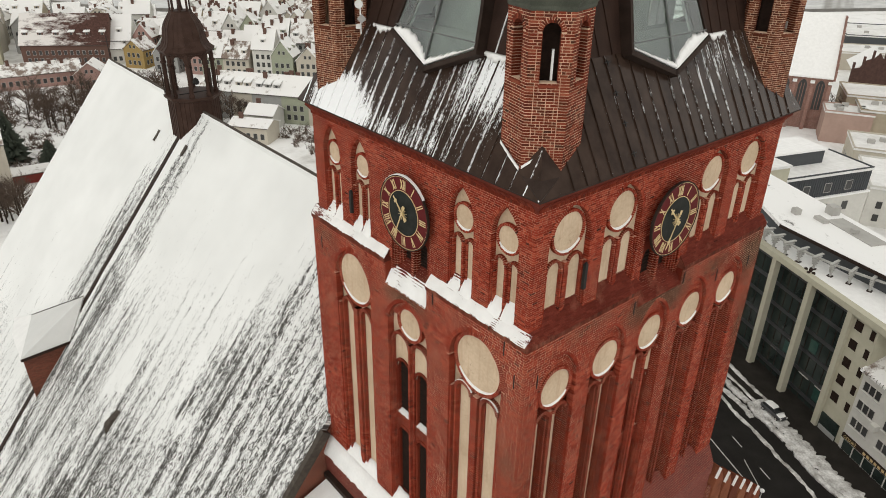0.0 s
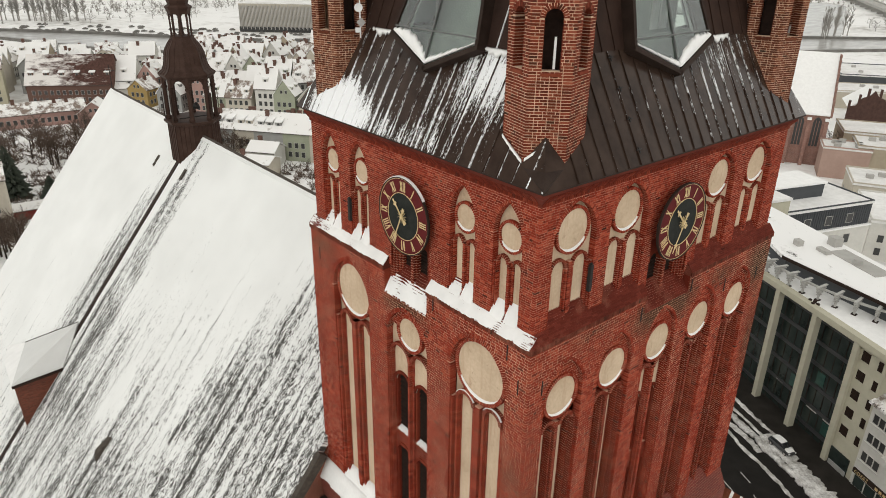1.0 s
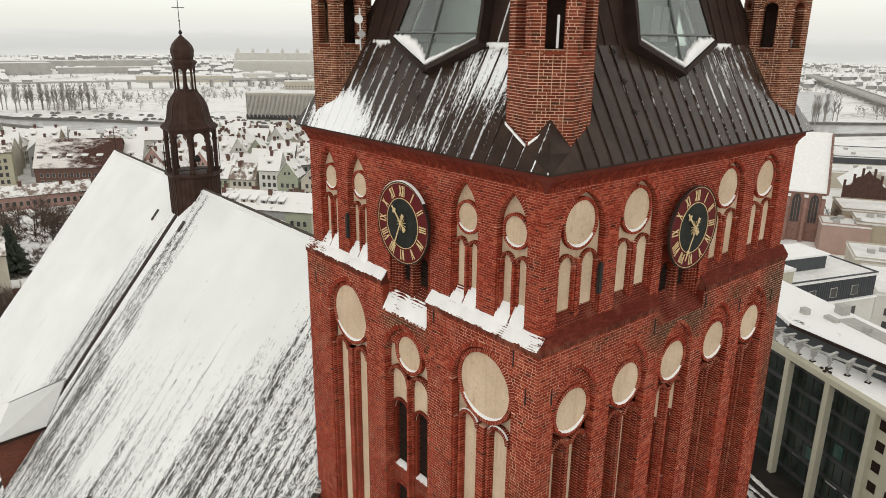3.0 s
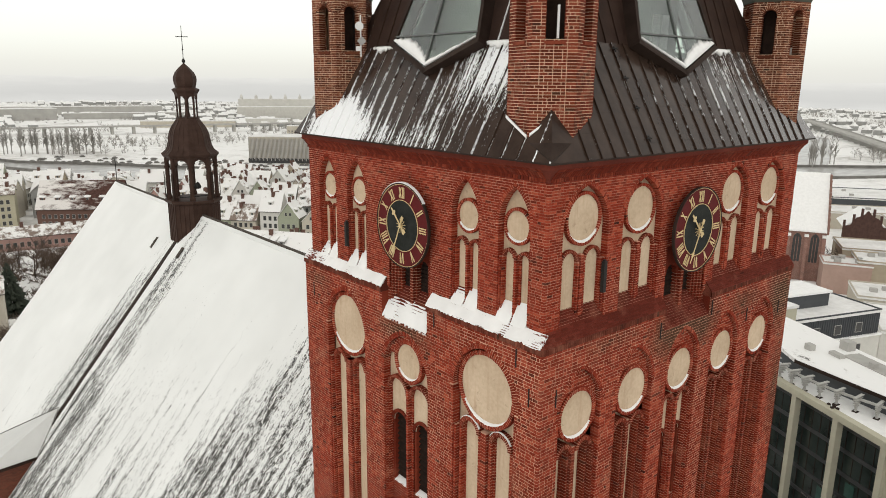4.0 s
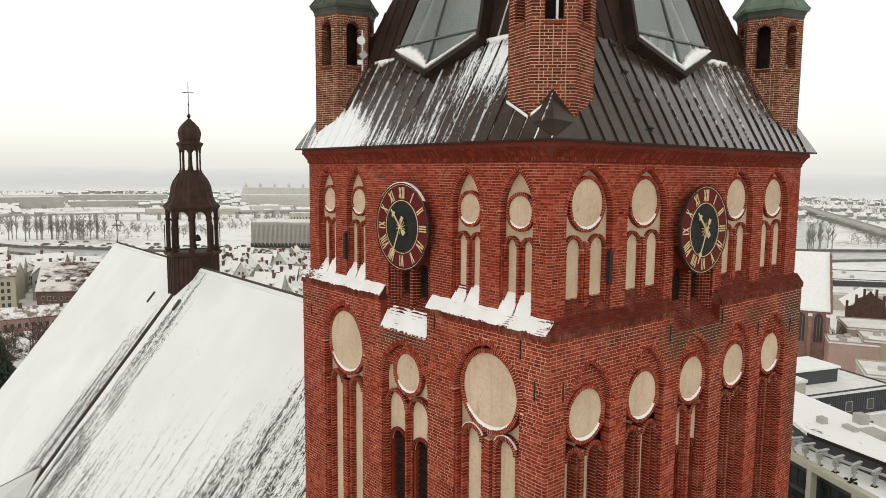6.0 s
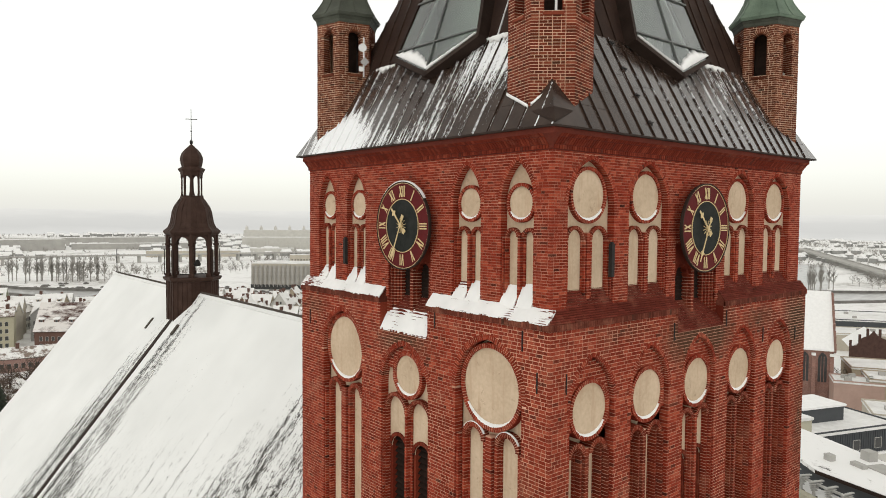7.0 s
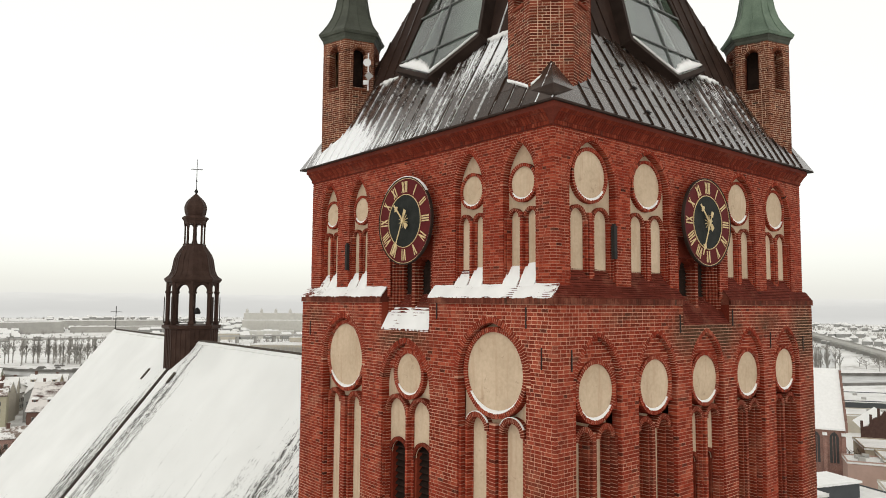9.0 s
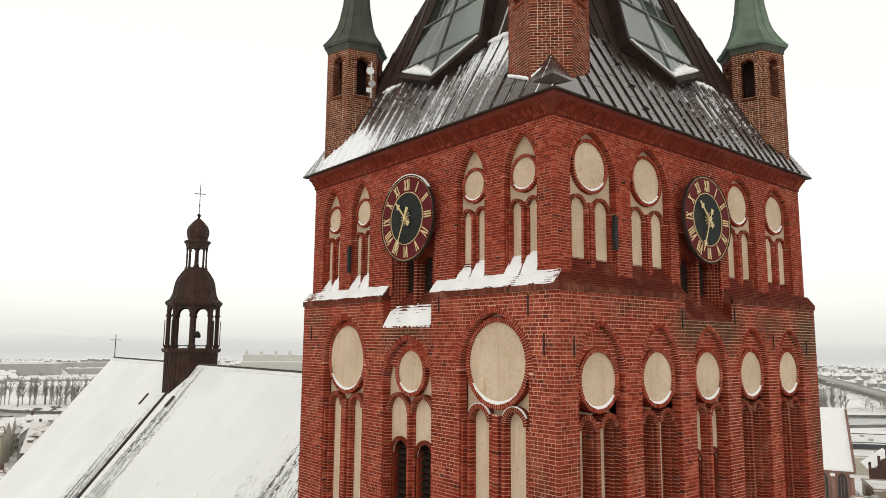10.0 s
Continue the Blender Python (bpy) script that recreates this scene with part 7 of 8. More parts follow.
def ob_box(name, x0, x1, y0, y1, z0, z1, mat, parent, label=""):
    b = Build()
    b.box(x0, x1, y0, y1, z0, z1)
    return part(name, b, mat, parent, label)


ob_box("body", -30, 14.6, 2.2, 13, 0, H_OFF - 1.2, TOWN_WALLS["slate"], office)
ob_box("side_wall", 15, 19.7, 0.2, 13, 0, H_OFF - 0.62, OFFICE_WALL, office, "pale yellow rendered wall")
ob_box("rear_wall", 19.7, 34, 4.0, 13, 0, H_OFF - 1.2, OFFICE_WALL, office, "pale yellow rendered wall")
ob_box("parapet", -30, 34, -0.35, 0.75, H_OFF - 0.62, H_OFF + 0.25, OFFICE_WALL, office, "pale yellow roof beam")
ob_box("terrace", -30, 34, 0.75, 9.0, H_OFF - 1.2, H_OFF + 0.1, SNOW, office, "snow-covered roof terrace")
for nm, inset, z0, z1, mat_, lab in (("upper_storey", 0.8, H_OFF - 0.5, H_OFF + 2.4, TOWN_WALLS["slate"], "dark glazed set-back storey"), ("upper_roof", 0.0, H_OFF + 2.4, H_OFF + 2.95, MELT_ROOF, "broad curved roof under patchy snow")):
    ub = Build()
    edge = [(x, 3.55 + 0.19 * x + inset) for x in (-4.0, 0.0, 4.0, 8.0, 12.0, 18.0, 26.0)]
    ub.prism([(x, y, z0) for x, y in [(-30.0, 10.0 + inset), (-9.4, 4.3 + inset)] + edge + [(27.0, 15.0 - inset), (-30.0, 15.0 - inset)]], (0, 0, z1 - z0))
    part(nm, ub, mat_, office, lab, fix=True)
eb = Build()
for (xa, ya), (xb, yb) in zip(edge, edge[1:]):
    eb.beam((xa, ya - 0.04, H_OFF + 2.62), (xb, yb - 0.04, H_OFF + 2.62), 0.08, 0.5)
part("roof_edge", eb, FRAME_METAL, office, "dark sheet-metal roof edge")
for (x, y, w, d, h) in ((-7.3, 7.2, 1.2, 1.0, 1.1), (-6.2, 12.6, 1.6, 1.5, 1.6), (-4.6, 9.2, 2.2, 1.0, 0.7), (1.0, 10.9, 0.9, 0.9, 1.0), (-3.4, 10.6, 9.0, 3.0, 0.35)):
    ob_box("roof_unit", x, x + w, y, y + d, H_OFF + 2.75, H_OFF + 2.75 + h, CONCRETE_L, office, "grey roof ventilation box")
for i in range(-4, 3):
    ob_box("column", i * 7.55 - 0.42 + 0.1, i * 7.55 + 0.42 + 0.1, -0.3, 0.7, 0, H_OFF - 0.62, OFFICE_WALL, office, "tall square column")
ob_box("curtain_wall", -30, 15, 1.6, 1.75, 0, H_OFF - 0.62, CURTAIN, office, "dark reflecting glass front")
for k in range(6):
    ob_box("floor_band", -30, 15, 1.50, 1.6, 1.0 + k * 3.3, 1.6 + k * 3.3, DARK_BAND, office)
for k in range(30):
    ob_box("mullion", -29.5 + k * 1.5, -29.42 + k * 1.5, 1.53, 1.6, 0, H_OFF - 0.62, FRAME_METAL, office)
for r_ in range(5):
    for x, w in ((16.7, 1.15), (19.0, 0.60)):
        z0 = 17.0 - r_ * 2.9
        dark_win = ob_box("window", x - w / 2 - 0.05, x + w / 2 + 0.05, 0.16, 0.22, z0 + 0.1, z0 + 1.5, DARK, office, "dark square window")
        ob_box("sill", x - w / 2 - 0.12, x + w / 2 + 0.12, 0.08, 0.22, z0, z0 + 0.1, OFFICE_WALL, dark_win)
ob_box("entrance", 15.7, 18.95, 0.05, 0.25, 0, 2.9, CURTAIN, office, "dark glazed entrance")
ob_box("entrance_sill", 15.9, 18.9, -0.05, 0.05, 0, 0.9, TOWN_WALLS["grey"], office, "pale panel in the entrance")
for x0, x1, z0 in ((8.6, 10.6, 4.1), (11.9, 14.0, 4.1), (2.0, 3.4, 4.4), (5.0, 6.6, 7.6)):
    ob_box("ceiling_strip", x0, x1, 1.50, 1.58, z0, z0 + 0.22, WIN_FRAME, office, "pale strip behind the glass")
TEAL = simple("green_glass_panel", (0.02, 0.055, 0.045), (0.045, 0.10, 0.085), 0.15, 0.8)
for x0, k in ((4.5, 1), (9.0, 2), (12.0, 0)):
    ob_box("glass_panel", x0, x0 + 1.45, 1.52, 1.58, 1.9 + k * 3.3, 3.9 + k * 3.3, TEAL, office, "greenish glass panel")
def bracket_line(x):
    return 0.9 + 0.12 * x + 0.019 * x * x


rail_pts = []
for i in range(11):
    x = -6.6 + i * 2.35
    y = bracket_line(x)
    bb = Build()
    bb.loft([[(0.22 * math.cos(a + k * 0.5), 0.22 * math.sin(a + k * 0.5), z) for a in (0.785, 2.356, 3.927, 5.498)] for k, z in enumerate((0.1, 0.5, 0.9, 1.3, 1.75))])
    br_ob = part("sunshade_bracket", bb, WHITE_STONE, office, "twisted pale roof bracket with slats", fix=True)
    br_ob.matrix_basis = Matrix.Translation((x, y, H_OFF + 0.1)) @ Matrix.Rotation(math.atan(0.12 + 0.038 * x), 4, "Z")
    ob_box("foot_plate", -0.34, 0.34, -0.34, 0.34, 0.0, 0.12, FRAME_METAL, br_ob, "dark foot plate")
    for j in range(5):
        ob_box("slat", -0.20 - 0.03 * (j % 2), 0.20, -0.75 + 0.10 * j, 1.55 - 0.28 * j, 2.02 - j * 0.30, 2.16 - j * 0.30, WHITE_STONE, br_ob)
    rail_pts.append((x - 0.05, y + 0.35, H_OFF + 1.85))
rb = Build()
for p, q in zip(rail_pts, rail_pts[1:]):
    rb.beam(p, q, 0.14, 0.34)
part("bracket_rail", rb, WHITE_STONE, office, "long pale rail through the brackets")
for x, y in ((5.0, 0.6), (5.6, 0.9), (6.4, 0.7), (6.0, 0.2)):
    ob_box("terrace_box", x, x + 0.35, y, y + 0.35, H_OFF + 0.1, H_OFF + 0.45, FRAME_METAL, office, "small dark box on the terrace")

shop = thing("corner_house", "beige corner house with shop front and rows of windows", "house")
shop.matrix_basis = ST
ob_box("wall", 19.75, 36, 0.1, 4.0, 0, 13.0, TOWN_WALLS["white"], shop)
rb = Build()
rb.hexa([(19.5, -0.5, 12.9), (36.5, -0.5, 12.9), (36.5, 4.0, 15.3), (19.5, 4.0, 15.3), (19.5, -0.5, 13.2), (36.5, -0.5, 13.2), (36.5, 4.0, 15.6), (19.5, 4.0, 15.6)])
part("roof", rb, ROOF_SNOW, shop, "ribbed tiled roof under thin snow", fix=True)
for i in range(34):
    ob_box("roof_rib", 19.6 + i * 0.5, 19.68 + i * 0.5, -0.5, -0.36, 12.86, 13.28, IRON, shop)
for s_ in range(3):
    for i in range(4):
        for k in range(3):
            ob = new("window", window_mesh(0.8, 1.3))
            ob.parent = shop
            ob.matrix_basis = Matrix.Translation((20.7 + i * 4.4 + k * 0.95, 0.09, 4.5 + s_ * 2.95))
        ob_box("window_ledge", 20.1 + i * 4.4, 23.2 + i * 4.4, -0.1, 0.1, 4.2 + s_ * 2.95, 4.36 + s_ * 2.95, TOWN_WALLS["white"], shop)
ob_box("shop_sign", 19.9, 35.5, -0.12, 0.1, 2.1, 2.8, FRAME_METAL, shop, "dark shop sign board with gilt letters")
sign = bpy.data.curves.new("sign_word", "FONT")
sign.body, sign.size, sign.extrude = "ODZIEŻ", 0.62, 0.01
word_ob = bpy.data.objects.new("sign_word", sign)
word_me = bpy.data.meshes.new_from_object(word_ob)
bpy.data.objects.remove(word_ob)
word = part("sign_lettering", word_me, GOLD, shop, "gilt shop lettering")
word.matrix_basis = Matrix.Translation((20.2, -0.135, 2.24)) @ Matrix.Rotation(radians(90), 4, "X")
for i in range(7):
    ob_box("sign_bar", 23.6 + i * 0.62, 24.02 + i * 0.62, -0.15, -0.12, 2.25, 2.65, GOLD, shop, "illegible gilt lettering")
ob_box("shop_window", 20.2, 35, 0.0, 0.1, 0.3, 1.85, CURTAIN, shop, "dark shop window")
for i in range(9):
    ob_box("shop_mullion", 20.2 + i * 1.8, 20.34 + i * 1.8, -0.06, 0.0, 0.2, 1.9, WIN_FRAME, shop)
for i in range(2):
    ob_box("balcony", 23.4 + i * 4.4, 24.3 + i * 4.4, -0.7, 0.1, 6.6, 7.5, TOWN_WALLS["white"], shop, "small balcony")

# road, pavements, snow banks
def ground_slab(name, x0, x1, y0, y1, z0, z1, mat, label, category):
    b = Build()
    b.box(x0, x1, y0, y1, z0, z1)
    return tagged(part(name, b, mat, None, label, ST), category=category, kind="structure")


ground_slab("road", -120, 90, -25, -6.8, 0.0, 0.06, ROAD_D, "dark wet asphalt road", "road")
PAVING = simple("wet_paving", (0.014, 0.012, 0.010), (0.032, 0.028, 0.024), 0.7, 0.5, fine=6)
ground_slab("pavement", -120, 90, -6.8, 3.0, 0.0, 0.18, PAVING, "dark wet paved pavement", "pavement")
ground_slab("pavement_church", -120, 90, -34, -25, 0.0, 0.16, PAVING, "dark wet paved pavement", "pavement")
MARK = simple("road_paint", (0.40, 0.39, 0.37), (0.6, 0.59, 0.56), 0.8, 2)
for i in range(-6, 12):
    b = Build()
    b.box(i * 6.0 + 2.8, i * 6.0 + 4.9, -13.1, -12.95, 0.06, 0.066)
    tagged(part("lane_mark", b, MARK, None, "white dashed lane line on asphalt", ST), category="road marking", group="lane marks", kind="structure")
ground_slab("edge_line", -120, 90, -16.35, -16.2, 0.06, 0.066, MARK, "white line along the road", "road marking")


def snow_heap(x0, x1, yc, width, height, seed):
    b, rows = Build(), []
    low = 0.24 if yc > -7.0 or yc < -24 else 0.09
    n = int((x1 - x0) / 0.16)
    for i in range(n + 1):
        x = x0 + (x1 - x0) * i / n
        wl = width * (0.45 + 0.8 * abs(noise.noise((x * 0.22, seed, 0))) + 0.35 * noise.noise((x * 0.9, seed, 4)) + 0.18 * noise.noise((x * 1.9, seed, 5)))
        wr = width * (0.45 + 0.8 * abs(noise.noise((x * 0.2, seed, 10))) + 0.40 * noise.noise((x * 1.1, seed, 14)) + 0.2 * noise.noise((x * 2.1, seed, 15)))
        wl, wr = max(wl, 0.05), max(wr, 0.05)
        h = 0.5 * height * (0.5 + 0.9 * abs(noise.noise((x * 0.4, seed, 7))) + 0.2 * noise.noise((x * 1.6, seed, 8)))
        c = yc + 0.5 * noise.noise((x * 0.15, seed, 2))
        rows.append([(x, c - wl, 0.05), (x, c - wl * 0.7, low + h * 0.6), (x, c, low + h * (0.8 + 0.4 * noise.noise((x * 1.7, seed, 3)))), (x, c + wr * 0.5, low + h * 0.6), (x, c + wr * 0.85, low + h * 0.4), (x, c + wr, 0.05)])
    b.loft(rows)
    return b


SLUSH = simple("dirty_snow", (0.20, 0.185, 0.165), (0.86, 0.85, 0.83), 0.9, 0.7, fine=3.5, bumps=0.5, dist=0.1)
for x0, x1, yc, w, h, sd in ((-60, 60, -6.5, 1.0, 0.45, 1), (9, 60, -4.9, 2.5, 0.5, 2), (-60, 11, -3.6, 0.6, 0.3, 5), (-60, 12, -8.0, 0.9, 0.12, 8), (-60, 60, -24.6, 1.2, 0.4, 3), (-60, 30, -9.4, 0.55, 0.03, 11), (-60, 40, -5.3, 0.5, 0.2, 12)):
    sb = part("snow_bank", snow_heap(x0, x1, yc, w, h, sd), SLUSH, None, "ragged bank of dirty cleared snow along the kerb", ST, fix=True, smooth=True)
    tagged(sb, category="snow", group="snow banks")

# parked car
car = thing("parked_car", "parked dark hatchback with snow on roof and bonnet", "car")
car.matrix_basis = ST @ pose(12.2, -4.6, 0.3, 0, 0, 6) @ Matrix.Scale(0.92, 4)
CAR_PAINT = simple("dark_car_paint", (0.03, 0.03, 0.032), (0.05, 0.05, 0.052), 0.3, 2)
CAR_GLASS = simple("car_glass", (0.01, 0.011, 0.012), (0.02, 0.022, 0.024), 0.08, 2)


def car_shell(sections, material, name, label, lift=0.0):
    """Rounded cross-sections along the car: (x, half width, z low, z high)."""
    b, rings = Build(), []
    for x, hw, z0, z1 in sections:
        q = []
        for i in range(12):
            a = 2 * math.pi * (i + 0.5) / 12
            ca, sa = math.cos(a), math.sin(a)
            q.append((x, hw * math.copysign(abs(ca) ** 0.45, ca), (z0 + z1) / 2 + (z1 - z0) / 2 * math.copysign(abs(sa) ** 0.5, sa) + lift))
        rings.append(q)
    b.loft(rings)
    return part(name, b, material, car, label, smooth=True, fix=True)


car_shell(((-2.12, 0.62, 0.40, 0.82), (-2.05, 0.78, 0.30, 0.95), (-1.3, 0.86, 0.25, 0.98), (0.9, 0.86, 0.25, 0.96), (1.6, 0.82, 0.25, 0.88), (2.02, 0.72, 0.28, 0.78), (2.14, 0.55, 0.36, 0.66)), CAR_PAINT, "body", "dark painted body")
car_shell(((-2.0, 0.60, 0.80, 0.99), (-1.75, 0.70, 0.82, 1.28), (-1.3, 0.71, 0.82, 1.44), (-0.2, 0.71, 0.82, 1.48), (0.35, 0.70, 0.82, 1.40), (1.1, 0.68, 0.80, 0.98)), CAR_GLASS, "cabin", "dark glass cabin")
car_shell(((-1.7, 0.52, 1.26, 1.36), (-1.3, 0.62, 1.36, 1.53), (-0.2, 0.63, 1.40, 1.57), (0.3, 0.58, 1.34, 1.48)), SNOW, "roof_snow", "snow on the roof")
car_shell(((1.05, 0.62, 0.88, 1.02), (1.5, 0.70, 0.82, 0.96), (1.9, 0.60, 0.72, 0.84)), SNOW, "bonnet_snow", "snow on the bonnet")
for y in (-0.6, 0.6):
    hl = Build()
    hl.box(2.02, 2.12, y - 0.14, y + 0.14, 0.60, 0.74)
    part("headlight", hl, WHITE_PAINT, car, "pale headlight")
for x in (-1.35, 1.35):
    for y in (-0.78, 0.78):
        wh = Build()
        wh.loft([[(x + 0.32 * math.cos(a), y + dy, 0.32 + 0.32 * math.sin(a)) for a in [2 * math.pi * i / 16 for i in range(16)]] for dy in (-0.1, 0.1)])
        wheel = part("wheel", wh, IRON, car, fix=True)
        rim = Build()
        rim.loft([[(x + 0.2 * math.cos(a), y + dy, 0.32 + 0.2 * math.sin(a)) for a in [2 * math.pi * i / 12 for i in range(12)]] for dy in (-0.12, 0.12)])
        part("rim", rim, CONCRETE_L, wheel, fix=True)

lamp = thing("street_lamp", "tall street lamp with a pale head over the road", "street lamp", (51.3, 8.2, 0))
lb = Build()
lb.loft([ring_of(8, r, z) for r, z in ((0.14, 0), (0.12, 0.4), (0.07, 0.5), (0.05, 7.6))])
part("pole", lb, CONCRETE_L, lamp)
lh = Build()
lh.loft([ring_of(12, r, z) for r, z in ((0.05, 7.5), (0.2, 7.62), (0.26, 7.78), (0.2, 7.94), (0.05, 8.02))])
part("lamp_head", lh, WHITE_PAINT, lamp, "round white lamp head")
la = Build()
la.beam((0, 0, 7.6), (3.0, 3.8, 7.7), 0.07)
part("arm", la, CONCRETE_L, lamp)

# buildings behind the office: a stepped block with a set-back top
for tx, ty in ((158, 62), (165, 70), (172, 64), (150, 74), (183, 76), (190, 84), (176, 82), (238, 78), (246, 84), (262, 74)):
    copy_thing(tree_rng.choice((bare_a, bare_b)), pose(tx, ty, 0, 0, 0, tx * 31) @ Matrix.Scale(0.8, 4))
block, bk_w = flat_block("office_annex", 129.7, 45.2, 28, 14, -20, 17.5, TOWN_WALLS["slate"], "dark ribbed flat-roofed building with square windows over a white storey")
facade_windows(bk_w, 28, 17, Matrix.Translation((0, -7.13, 0)), first=14.0, storey=9, pitch=5.6, w=1.6, h=1.9)
for i in range(47):
    rb_ = Build()
    rb_.box(-0.06, 0.06, -0.12, 0.0, 13.1, 17.4)
    ro = part("rib", rb_, TOWN_WALLS["slate"], bk_w)
    ro.location = (-13.8 + i * 0.6, -7.0, 0)
ob_box("lower_storey", -14.3, 14.3, -7.4, 7.2, 0, 12.8, TOWN_WALLS["white"], block, "white rendered lower storeys")
ob_box("storey_edge", -14.5, 14.5, -7.6, -7.0, 12.8, 13.15, SNOW, block, "snow on the storey edge")
for i in range(4):
    ob = new("window", window_mesh(1.6, 1.9))
    ob.parent = block
    ob.matrix_basis = Matrix.Translation((-8.4 + i * 5.6, -7.42, 9.6))
for (px, py, sx, sy) in ((0, -7.0, 14.2, 0.12), (14, 0, 0.12, 7), (-14, 0, 0.12, 7)):
    ob_box("parapet", px - sx, px + sx, py - sy, py + sy, 17.5, 18.25, TOWN_WALLS["slate"], block)
ob_box("top_storey", -14, 6, -1.5, 6.0, 18.0, 20.8, TOWN_WALLS["slate"], block, "dark set-back top storey")
ob_box("top_roof", -14.2, 6.4, -1.8, 6.2, 20.8, 21.2, SNOW, block, "snow-covered top roof")
tw, tww = flat_block("stair_tower", 114, 43.5, 5, 6, -20, 22, OFFICE_WALL, "pale green rendered stair tower")
for x, y, w, d, rot, h, c, lab in ((215, 67.4, 13, 10, -62, 9, "rose", "pink rendered block with a white roof"), (223.9, 57.5, 20, 14, -62, 10, "beige", "beige rendered block with a white roof"), (198, 45, 26, 16, -62, 7, "cream", "cream rendered block under snow"),
                                   (250, 62, 40, 18, -60, 9, "beige", "long beige block under snow"), (384, 110, 62, 37, -54, 8, "slate", "long low dark hall with a white roof"), (330, 105, 60, 20, -50, 7, "cream", "low pale sheds under snow"), (175, 20, 50, 22, -62, 9, "white", "white block under snow"),
                                   (320, 60, 60, 20, -60, 9, "cream", "pale blocks under snow"), (470, 90, 70, 30, -50, 8, "grey", "grey sheds under snow")):
    bl, bw = flat_block("town_block", x, y, w, d, rot, h, TOWN_WALLS[c], lab, group="town blocks")
    if math.hypot(x, y) < 300 and c not in ("rose", "beige"):
        facade_windows(bw, w, h, Matrix.Translation((0, -d / 2, 0)), pitch=3.2, storey=3.1)
        facade_windows(bw, d, h, Matrix.Translation((-w / 2, 0, 0)) @ Matrix.Rotation(radians(-90), 4, "Z"), pitch=3.2, storey=3.1)
    for (px, py, sx, sy) in ((0, -d / 2, w / 2 + 0.25, 0.15), (0, d / 2, w / 2 + 0.25, 0.15), (-w / 2, 0, 0.15, d / 2), (w / 2, 0, 0.15, d / 2)):
        ob_box("parapet", px - sx, px + sx, py - sy, py + sy, h, h + 0.85, TOWN_WALLS[c], bl)
    for i in range(9 if c == "rose" else 5):
        u = Build()
        u.box(-0.9, 0.9, -0.7, 0.7, h + 0.5, h + 1.5)
        uo = part("roof_unit", u, CONCRETE_L, bl)
        uo.location = (far_rng.uniform(-w / 3, w / 3), far_rng.uniform(-d / 3, d / 3), 0)

# the second church with its tall windows
ch2 = thing("second_church", "tall brick church with plain snow-covered roof", "church", (217.5, 79.0, 0))
ch2.rotation_euler = (0, 0, radians(-63.4))
FAR_BRICK = brick_texture("far_church_brick", (0.21, 0.105, 0.082), (0.29, 0.155, 0.122), (0.33, 0.23, 0.19))
b = Build()
b.prism([(-40, y, z) for y, z in ((0, 0), (26, 0), (26, 17), (13, 33.4), (0, 17))][::-1], (44, 0, 0))
part("wall", b, FAR_BRICK, ch2, "weathered brick walls and gable", fix=True)
for s_ in (-1, 1):
    r2 = Build()
    y0 = 13 - s_ * 13.6
    r2.hexa([(-40.5, y0, 16.2), (3.9, y0, 16.2), (3.9, 13, 33.4), (-40.5, 13, 33.4), (-40.5, y0, 16.7), (3.9, y0, 16.7), (3.9, 13, 33.9), (-40.5, 13, 33.9)])
    part("roof", r2, SNOW, ch2, "smooth snow-covered roof", fix=True)
    for i in range(9):
        f = (i + 0.5) / 9
        y, z = 13 - s_ * 13.4 * (1 - f), 17.0 + 16.6 * f
        st = Build()
        st.box(3.92, 4.55, y - 0.9, y + 0.9, z - 2.2, z + 0.7 + 0.35 * (i % 2))
        part("gable_step", st, FAR_BRICK, ch2)
for i in range(7):
    bt = Build()
    x = 3.4 - i * 5.1
    bt.hexa([(x - 0.55, -1.8, 0), (x + 0.55, -1.8, 0), (x + 0.55, 0, 0), (x - 0.55, 0, 0), (x - 0.55, -0.6, 14), (x + 0.55, -0.6, 14), (x + 0.55, 0, 15.2), (x - 0.55, 0, 15.2)])
    part("buttress", bt, FAR_BRICK, ch2)
    cap = Build()
    cap.box(x - 0.6, x + 0.6, -1.0, 0, 14.6, 15.4)
    part("buttress_snow", cap, SNOW, ch2, "snow on the buttress")
    wn2 = Build()
    slab(wn2, arch_outline(x - 2.55, 1.25, 13.6, 15.6, 6.2), -0.06, 0.05)
    win2 = part("window", wn2, PANE_DARK, ch2, "tall dark pointed window")
    for q in (-0.42, 0.42):
        mb = Build()
        mb.box(x - 2.55 + q - 0.09, x - 2.55 + q + 0.09, -0.14, -0.05, 6.2, 14.4)
        part("mullion", mb, FAR_BRICK, win2)
GABLE_BRICK = simple("dark_gable_brick", (0.060, 0.034, 0.028), (0.105, 0.062, 0.052), 0.9, 0.8, fine=4)
gb2 = thing("stepped_gable_house", "dark brick house with a stepped pinnacled gable", "house", (279, 84, 0))
gb2.rotation_euler = (0, 0, radians(-62))
b = Build()
b.prism([(x, 0, z) for x, z in ((-8, 0), (8, 0), (8, 9), (5.5, 9.5), (3.8, 12.5), (1.5, 13.5), (0, 15.5), (-1.5, 13.5), (-3.8, 12.5), (-5.5, 9.5), (-8, 9))][::-1], (0, 0.8, 0))
part("gable", b, GABLE_BRICK, gb2, fix=True)
for x, z in ((-7.6, 10.8), (-4.6, 13.2), (-2, 15.6), (2, 15.6), (4.6, 13.2), (7.6, 10.8)):
    ob_box("pinnacle", x - 0.4, x + 0.4, -0.1, 0.9, z - 3, z + 0.6, GABLE_BRICK, gb2)
b = Build()
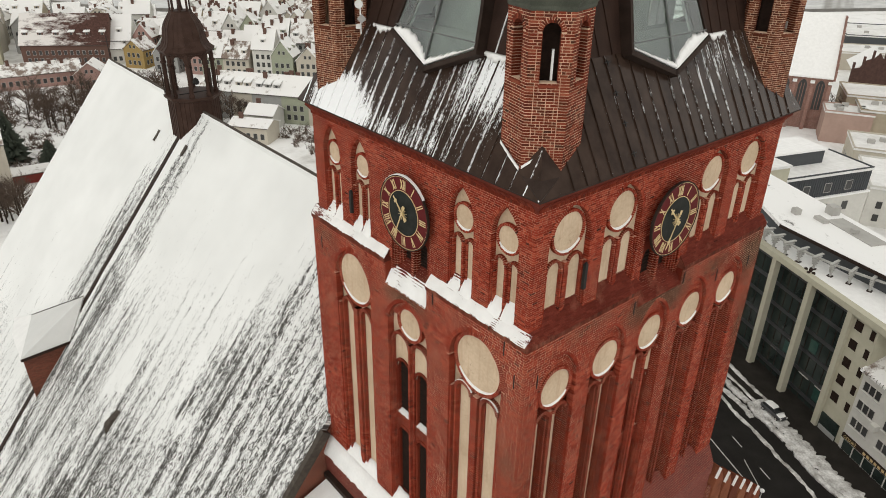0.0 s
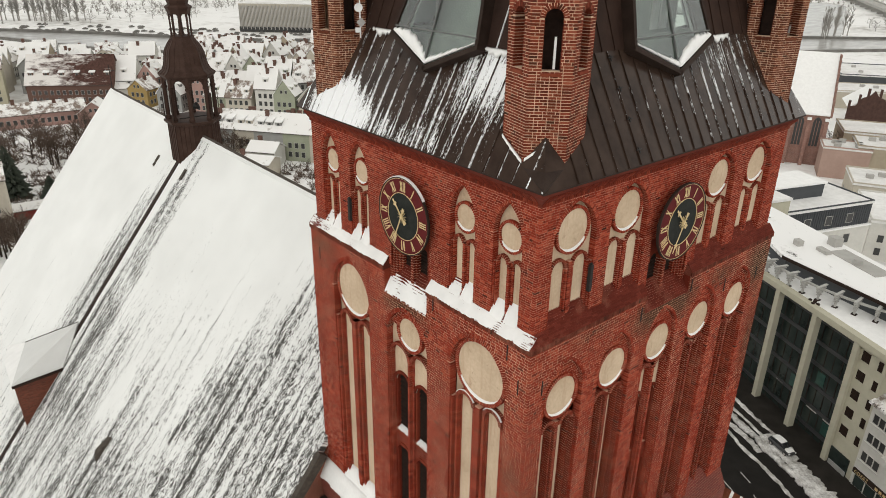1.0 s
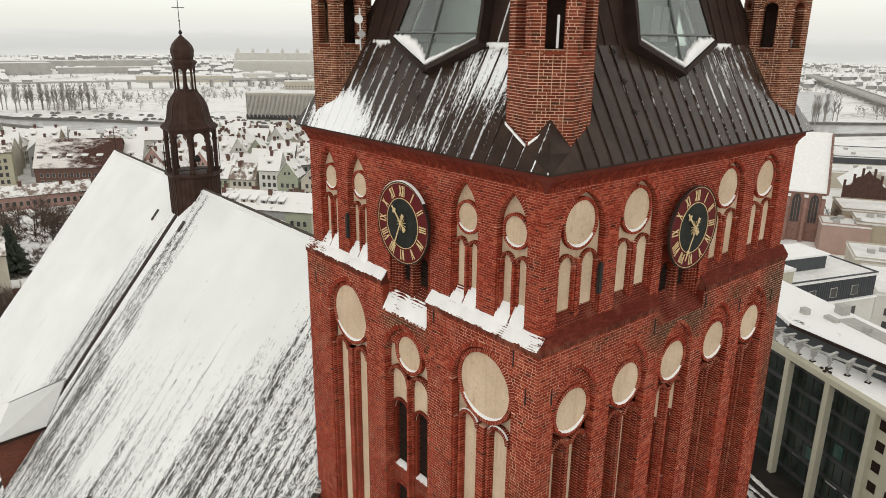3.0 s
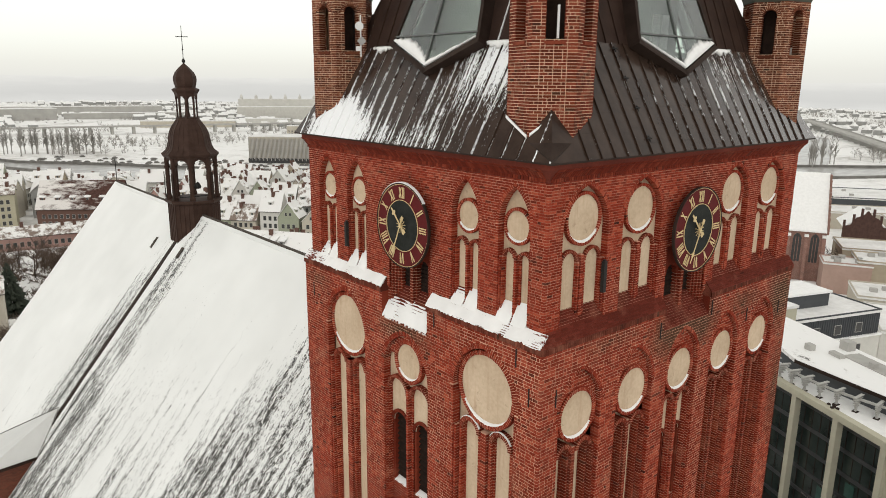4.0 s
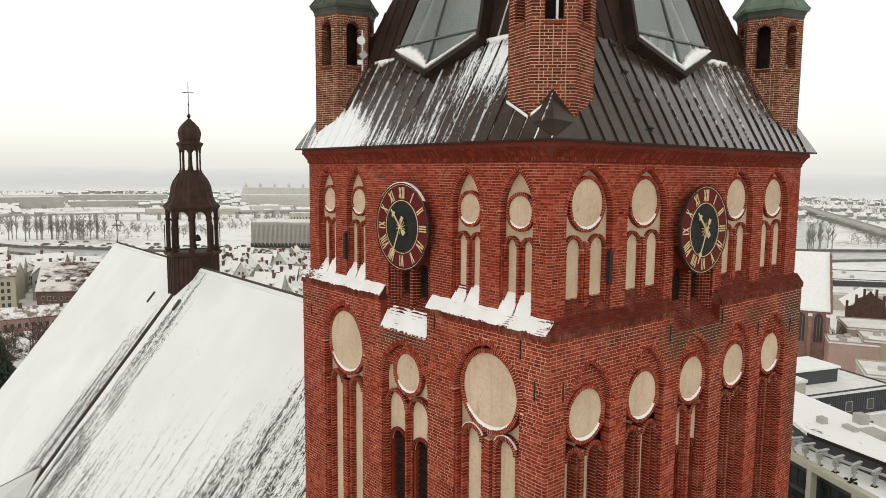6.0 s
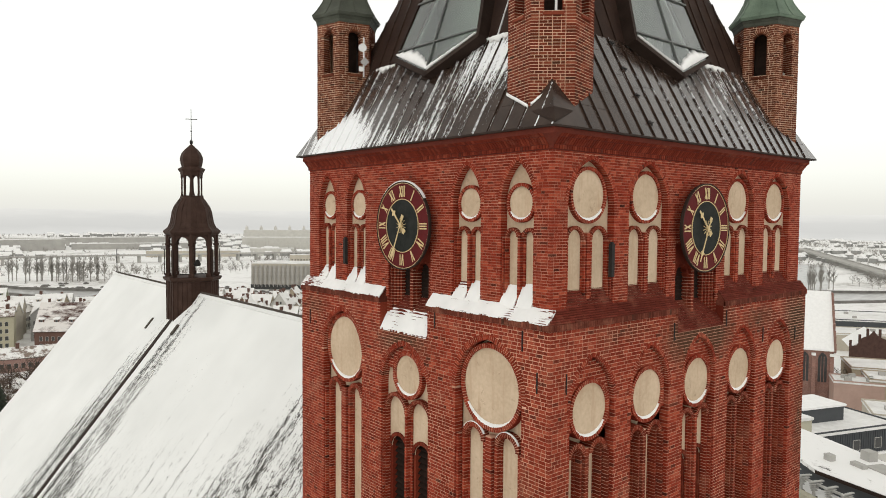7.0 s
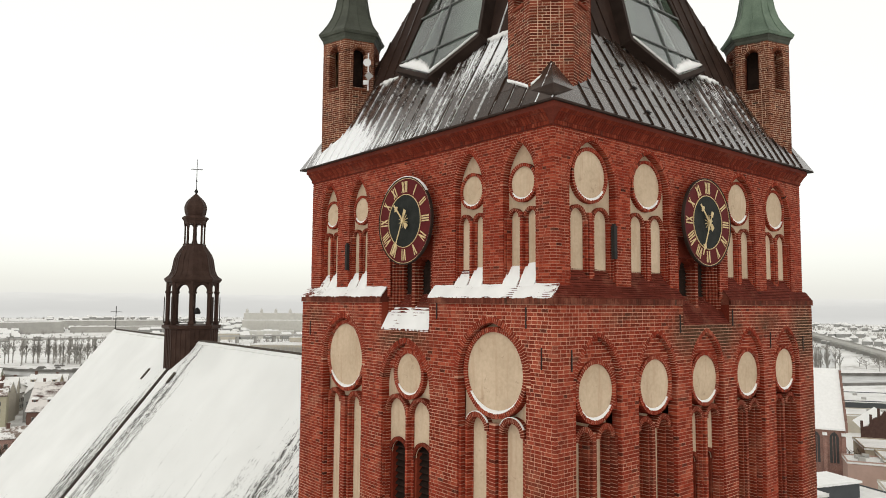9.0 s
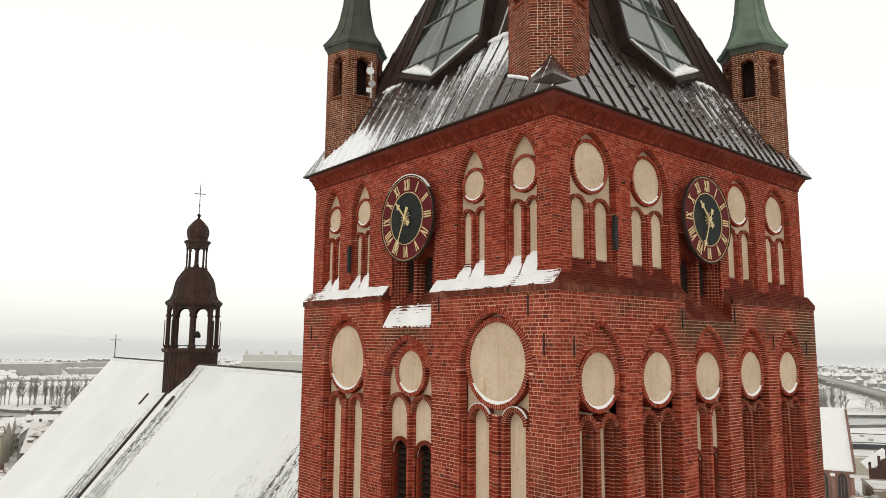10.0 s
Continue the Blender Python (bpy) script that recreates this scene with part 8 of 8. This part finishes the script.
b.prism([(x, 0.8, z) for x, z in ((-7.8, 8.4), (7.8, 8.4), (0, 14.2))][::-1], (0, 20, 0))
part("roof", b, SNOW, gb2, "snowy pitched roof", fix=True)

# ---- things close under the tower ----
annex = thing("aisle_annex", "low brick annex with a snow-covered lean-to roof", "building")
b = Build()
b.box(-9.0, -0.15, 2.0, 12.3, 0, Z0 - 18.0)
part("wall", b, WALL_BRICK, annex)
b = Build()
b.hexa([(-9.4, 1.6, Z0 - 18.4), (-0.12, 1.6, Z0 - 15.2), (-0.12, 12.4, Z0 - 15.2), (-9.4, 12.4, Z0 - 18.4), (-9.4, 1.6, Z0 - 18.0), (-0.12, 1.6, Z0 - 14.8), (-0.12, 12.4, Z0 - 14.8), (-9.4, 12.4, Z0 - 18.0)])
part("roof", b, SNOW, annex, "lean-to roof under smooth snow", fix=True)
b = Build()
b.beam((-0.5, 1.4, Z0 - 14.7), (-0.5, 12.5, Z0 - 14.7), 0.35, 0.3)
part("flashing", b, FRAME_METAL, annex, "dark gutter along the wall")

FROST = simple("frosted_sheet", (0.60, 0.60, 0.585), (0.68, 0.68, 0.665), 0.7, 0.6)
dormer = thing("roof_dormer", "brick stair dormer with a smooth snowy shed roof", "dormer")
BL, BR, TR, TL = (-10.12, 40.9, Z0 - 19.46), (-6.65, 40.7, Z0 - 19.15), (-4.7, 42.2, Z0 - 16.58), (-7.85, 48.8, Z0 - 20.40)
LC, FL = (-9.7, 48.0, Z0 - 21.2), (-8.9, 51.8, Z0 - 21.75)
b = Build()
b.prism([(-9.95, 41.0, Z0 - 19.6), (-6.6, 41.0, Z0 - 19.3), (-6.6, 41.0, Z0 - 20.3), (-9.85, 41.0, Z0 - 24.2)], (0, 0.5, 0))
part("wall", b, brick_texture("dormer_brick", (0.10, 0.028, 0.015), (0.16, 0.042, 0.022), (0.13, 0.06, 0.035)), dormer, "weathered red brick cheeks", fix=True)
for nm, quad, mat_, lab in (("roof", (BL, BR, TR, TL), FROST, "smooth frosted shed roof"), ("side_roof", (BL, TL, FL, LC), SNOW, "snowy side slope")):
    b = Build()
    b.hexa([(x, y, z - 0.22) for x, y, z in quad] + list(quad))
    part(nm, b, mat_, dormer, lab, fix=True)
b = Build()
b.beam((BL[0], BL[1] - 0.06, BL[2] - 0.12), (BR[0], BR[1] - 0.06, BR[2] - 0.12), 0.08, 0.20)
b.beam((TL[0], TL[1], TL[2] + 0.02), (TR[0], TR[1], TR[2] + 0.02), 0.06, 0.05)
part("fascia", b, FRAME_METAL, dormer, "dark roof edge")

# stepped brick gablets over the porch by the street
porch = thing("porch_gable", "raking brick gable with a row of snow-edged gablets", "gable")
for i in range(6):
    x, y, z = 15.2 + i * 1.25, -0.7, Z0 - 14.6 - i * 1.08
    b = Build()
    b.prism([(x - 0.5, y, z - 3.0), (x + 0.5, y, z - 3.0), (x + 0.5, y, z - 0.4), (x, y, z + 0.55), (x - 0.5, y, z - 0.4)], (0, 1.0, 0))
    gbl = part("gablet", b, BRICK_OLD, porch, fix=True)
    b = Build()
    b.hexa([(x - 0.30, y - 0.02, z + 0.00), (x, y - 0.02, z + 0.55), (x, y + 0.12, z + 0.55), (x - 0.30, y + 0.12, z + 0.00),
            (x - 0.31, y - 0.02, z + 0.02), (x, y - 0.02, z + 0.575), (x, y + 0.12, z + 0.575), (x - 0.31, y + 0.12, z + 0.02)])
    part("gablet_snow", b, SNOW, gbl, "thin snow on the edge", fix=True)
b = Build()
b.prism([(x, -0.6, z) for x, z in ((14.62, 0), (23.5, 0), (23.5, Z0 - 22.6), (14.62, Z0 - 15.0))], (0, 0.9, 0))
part("wall", b, WALL_BRICK, porch, fix=True)
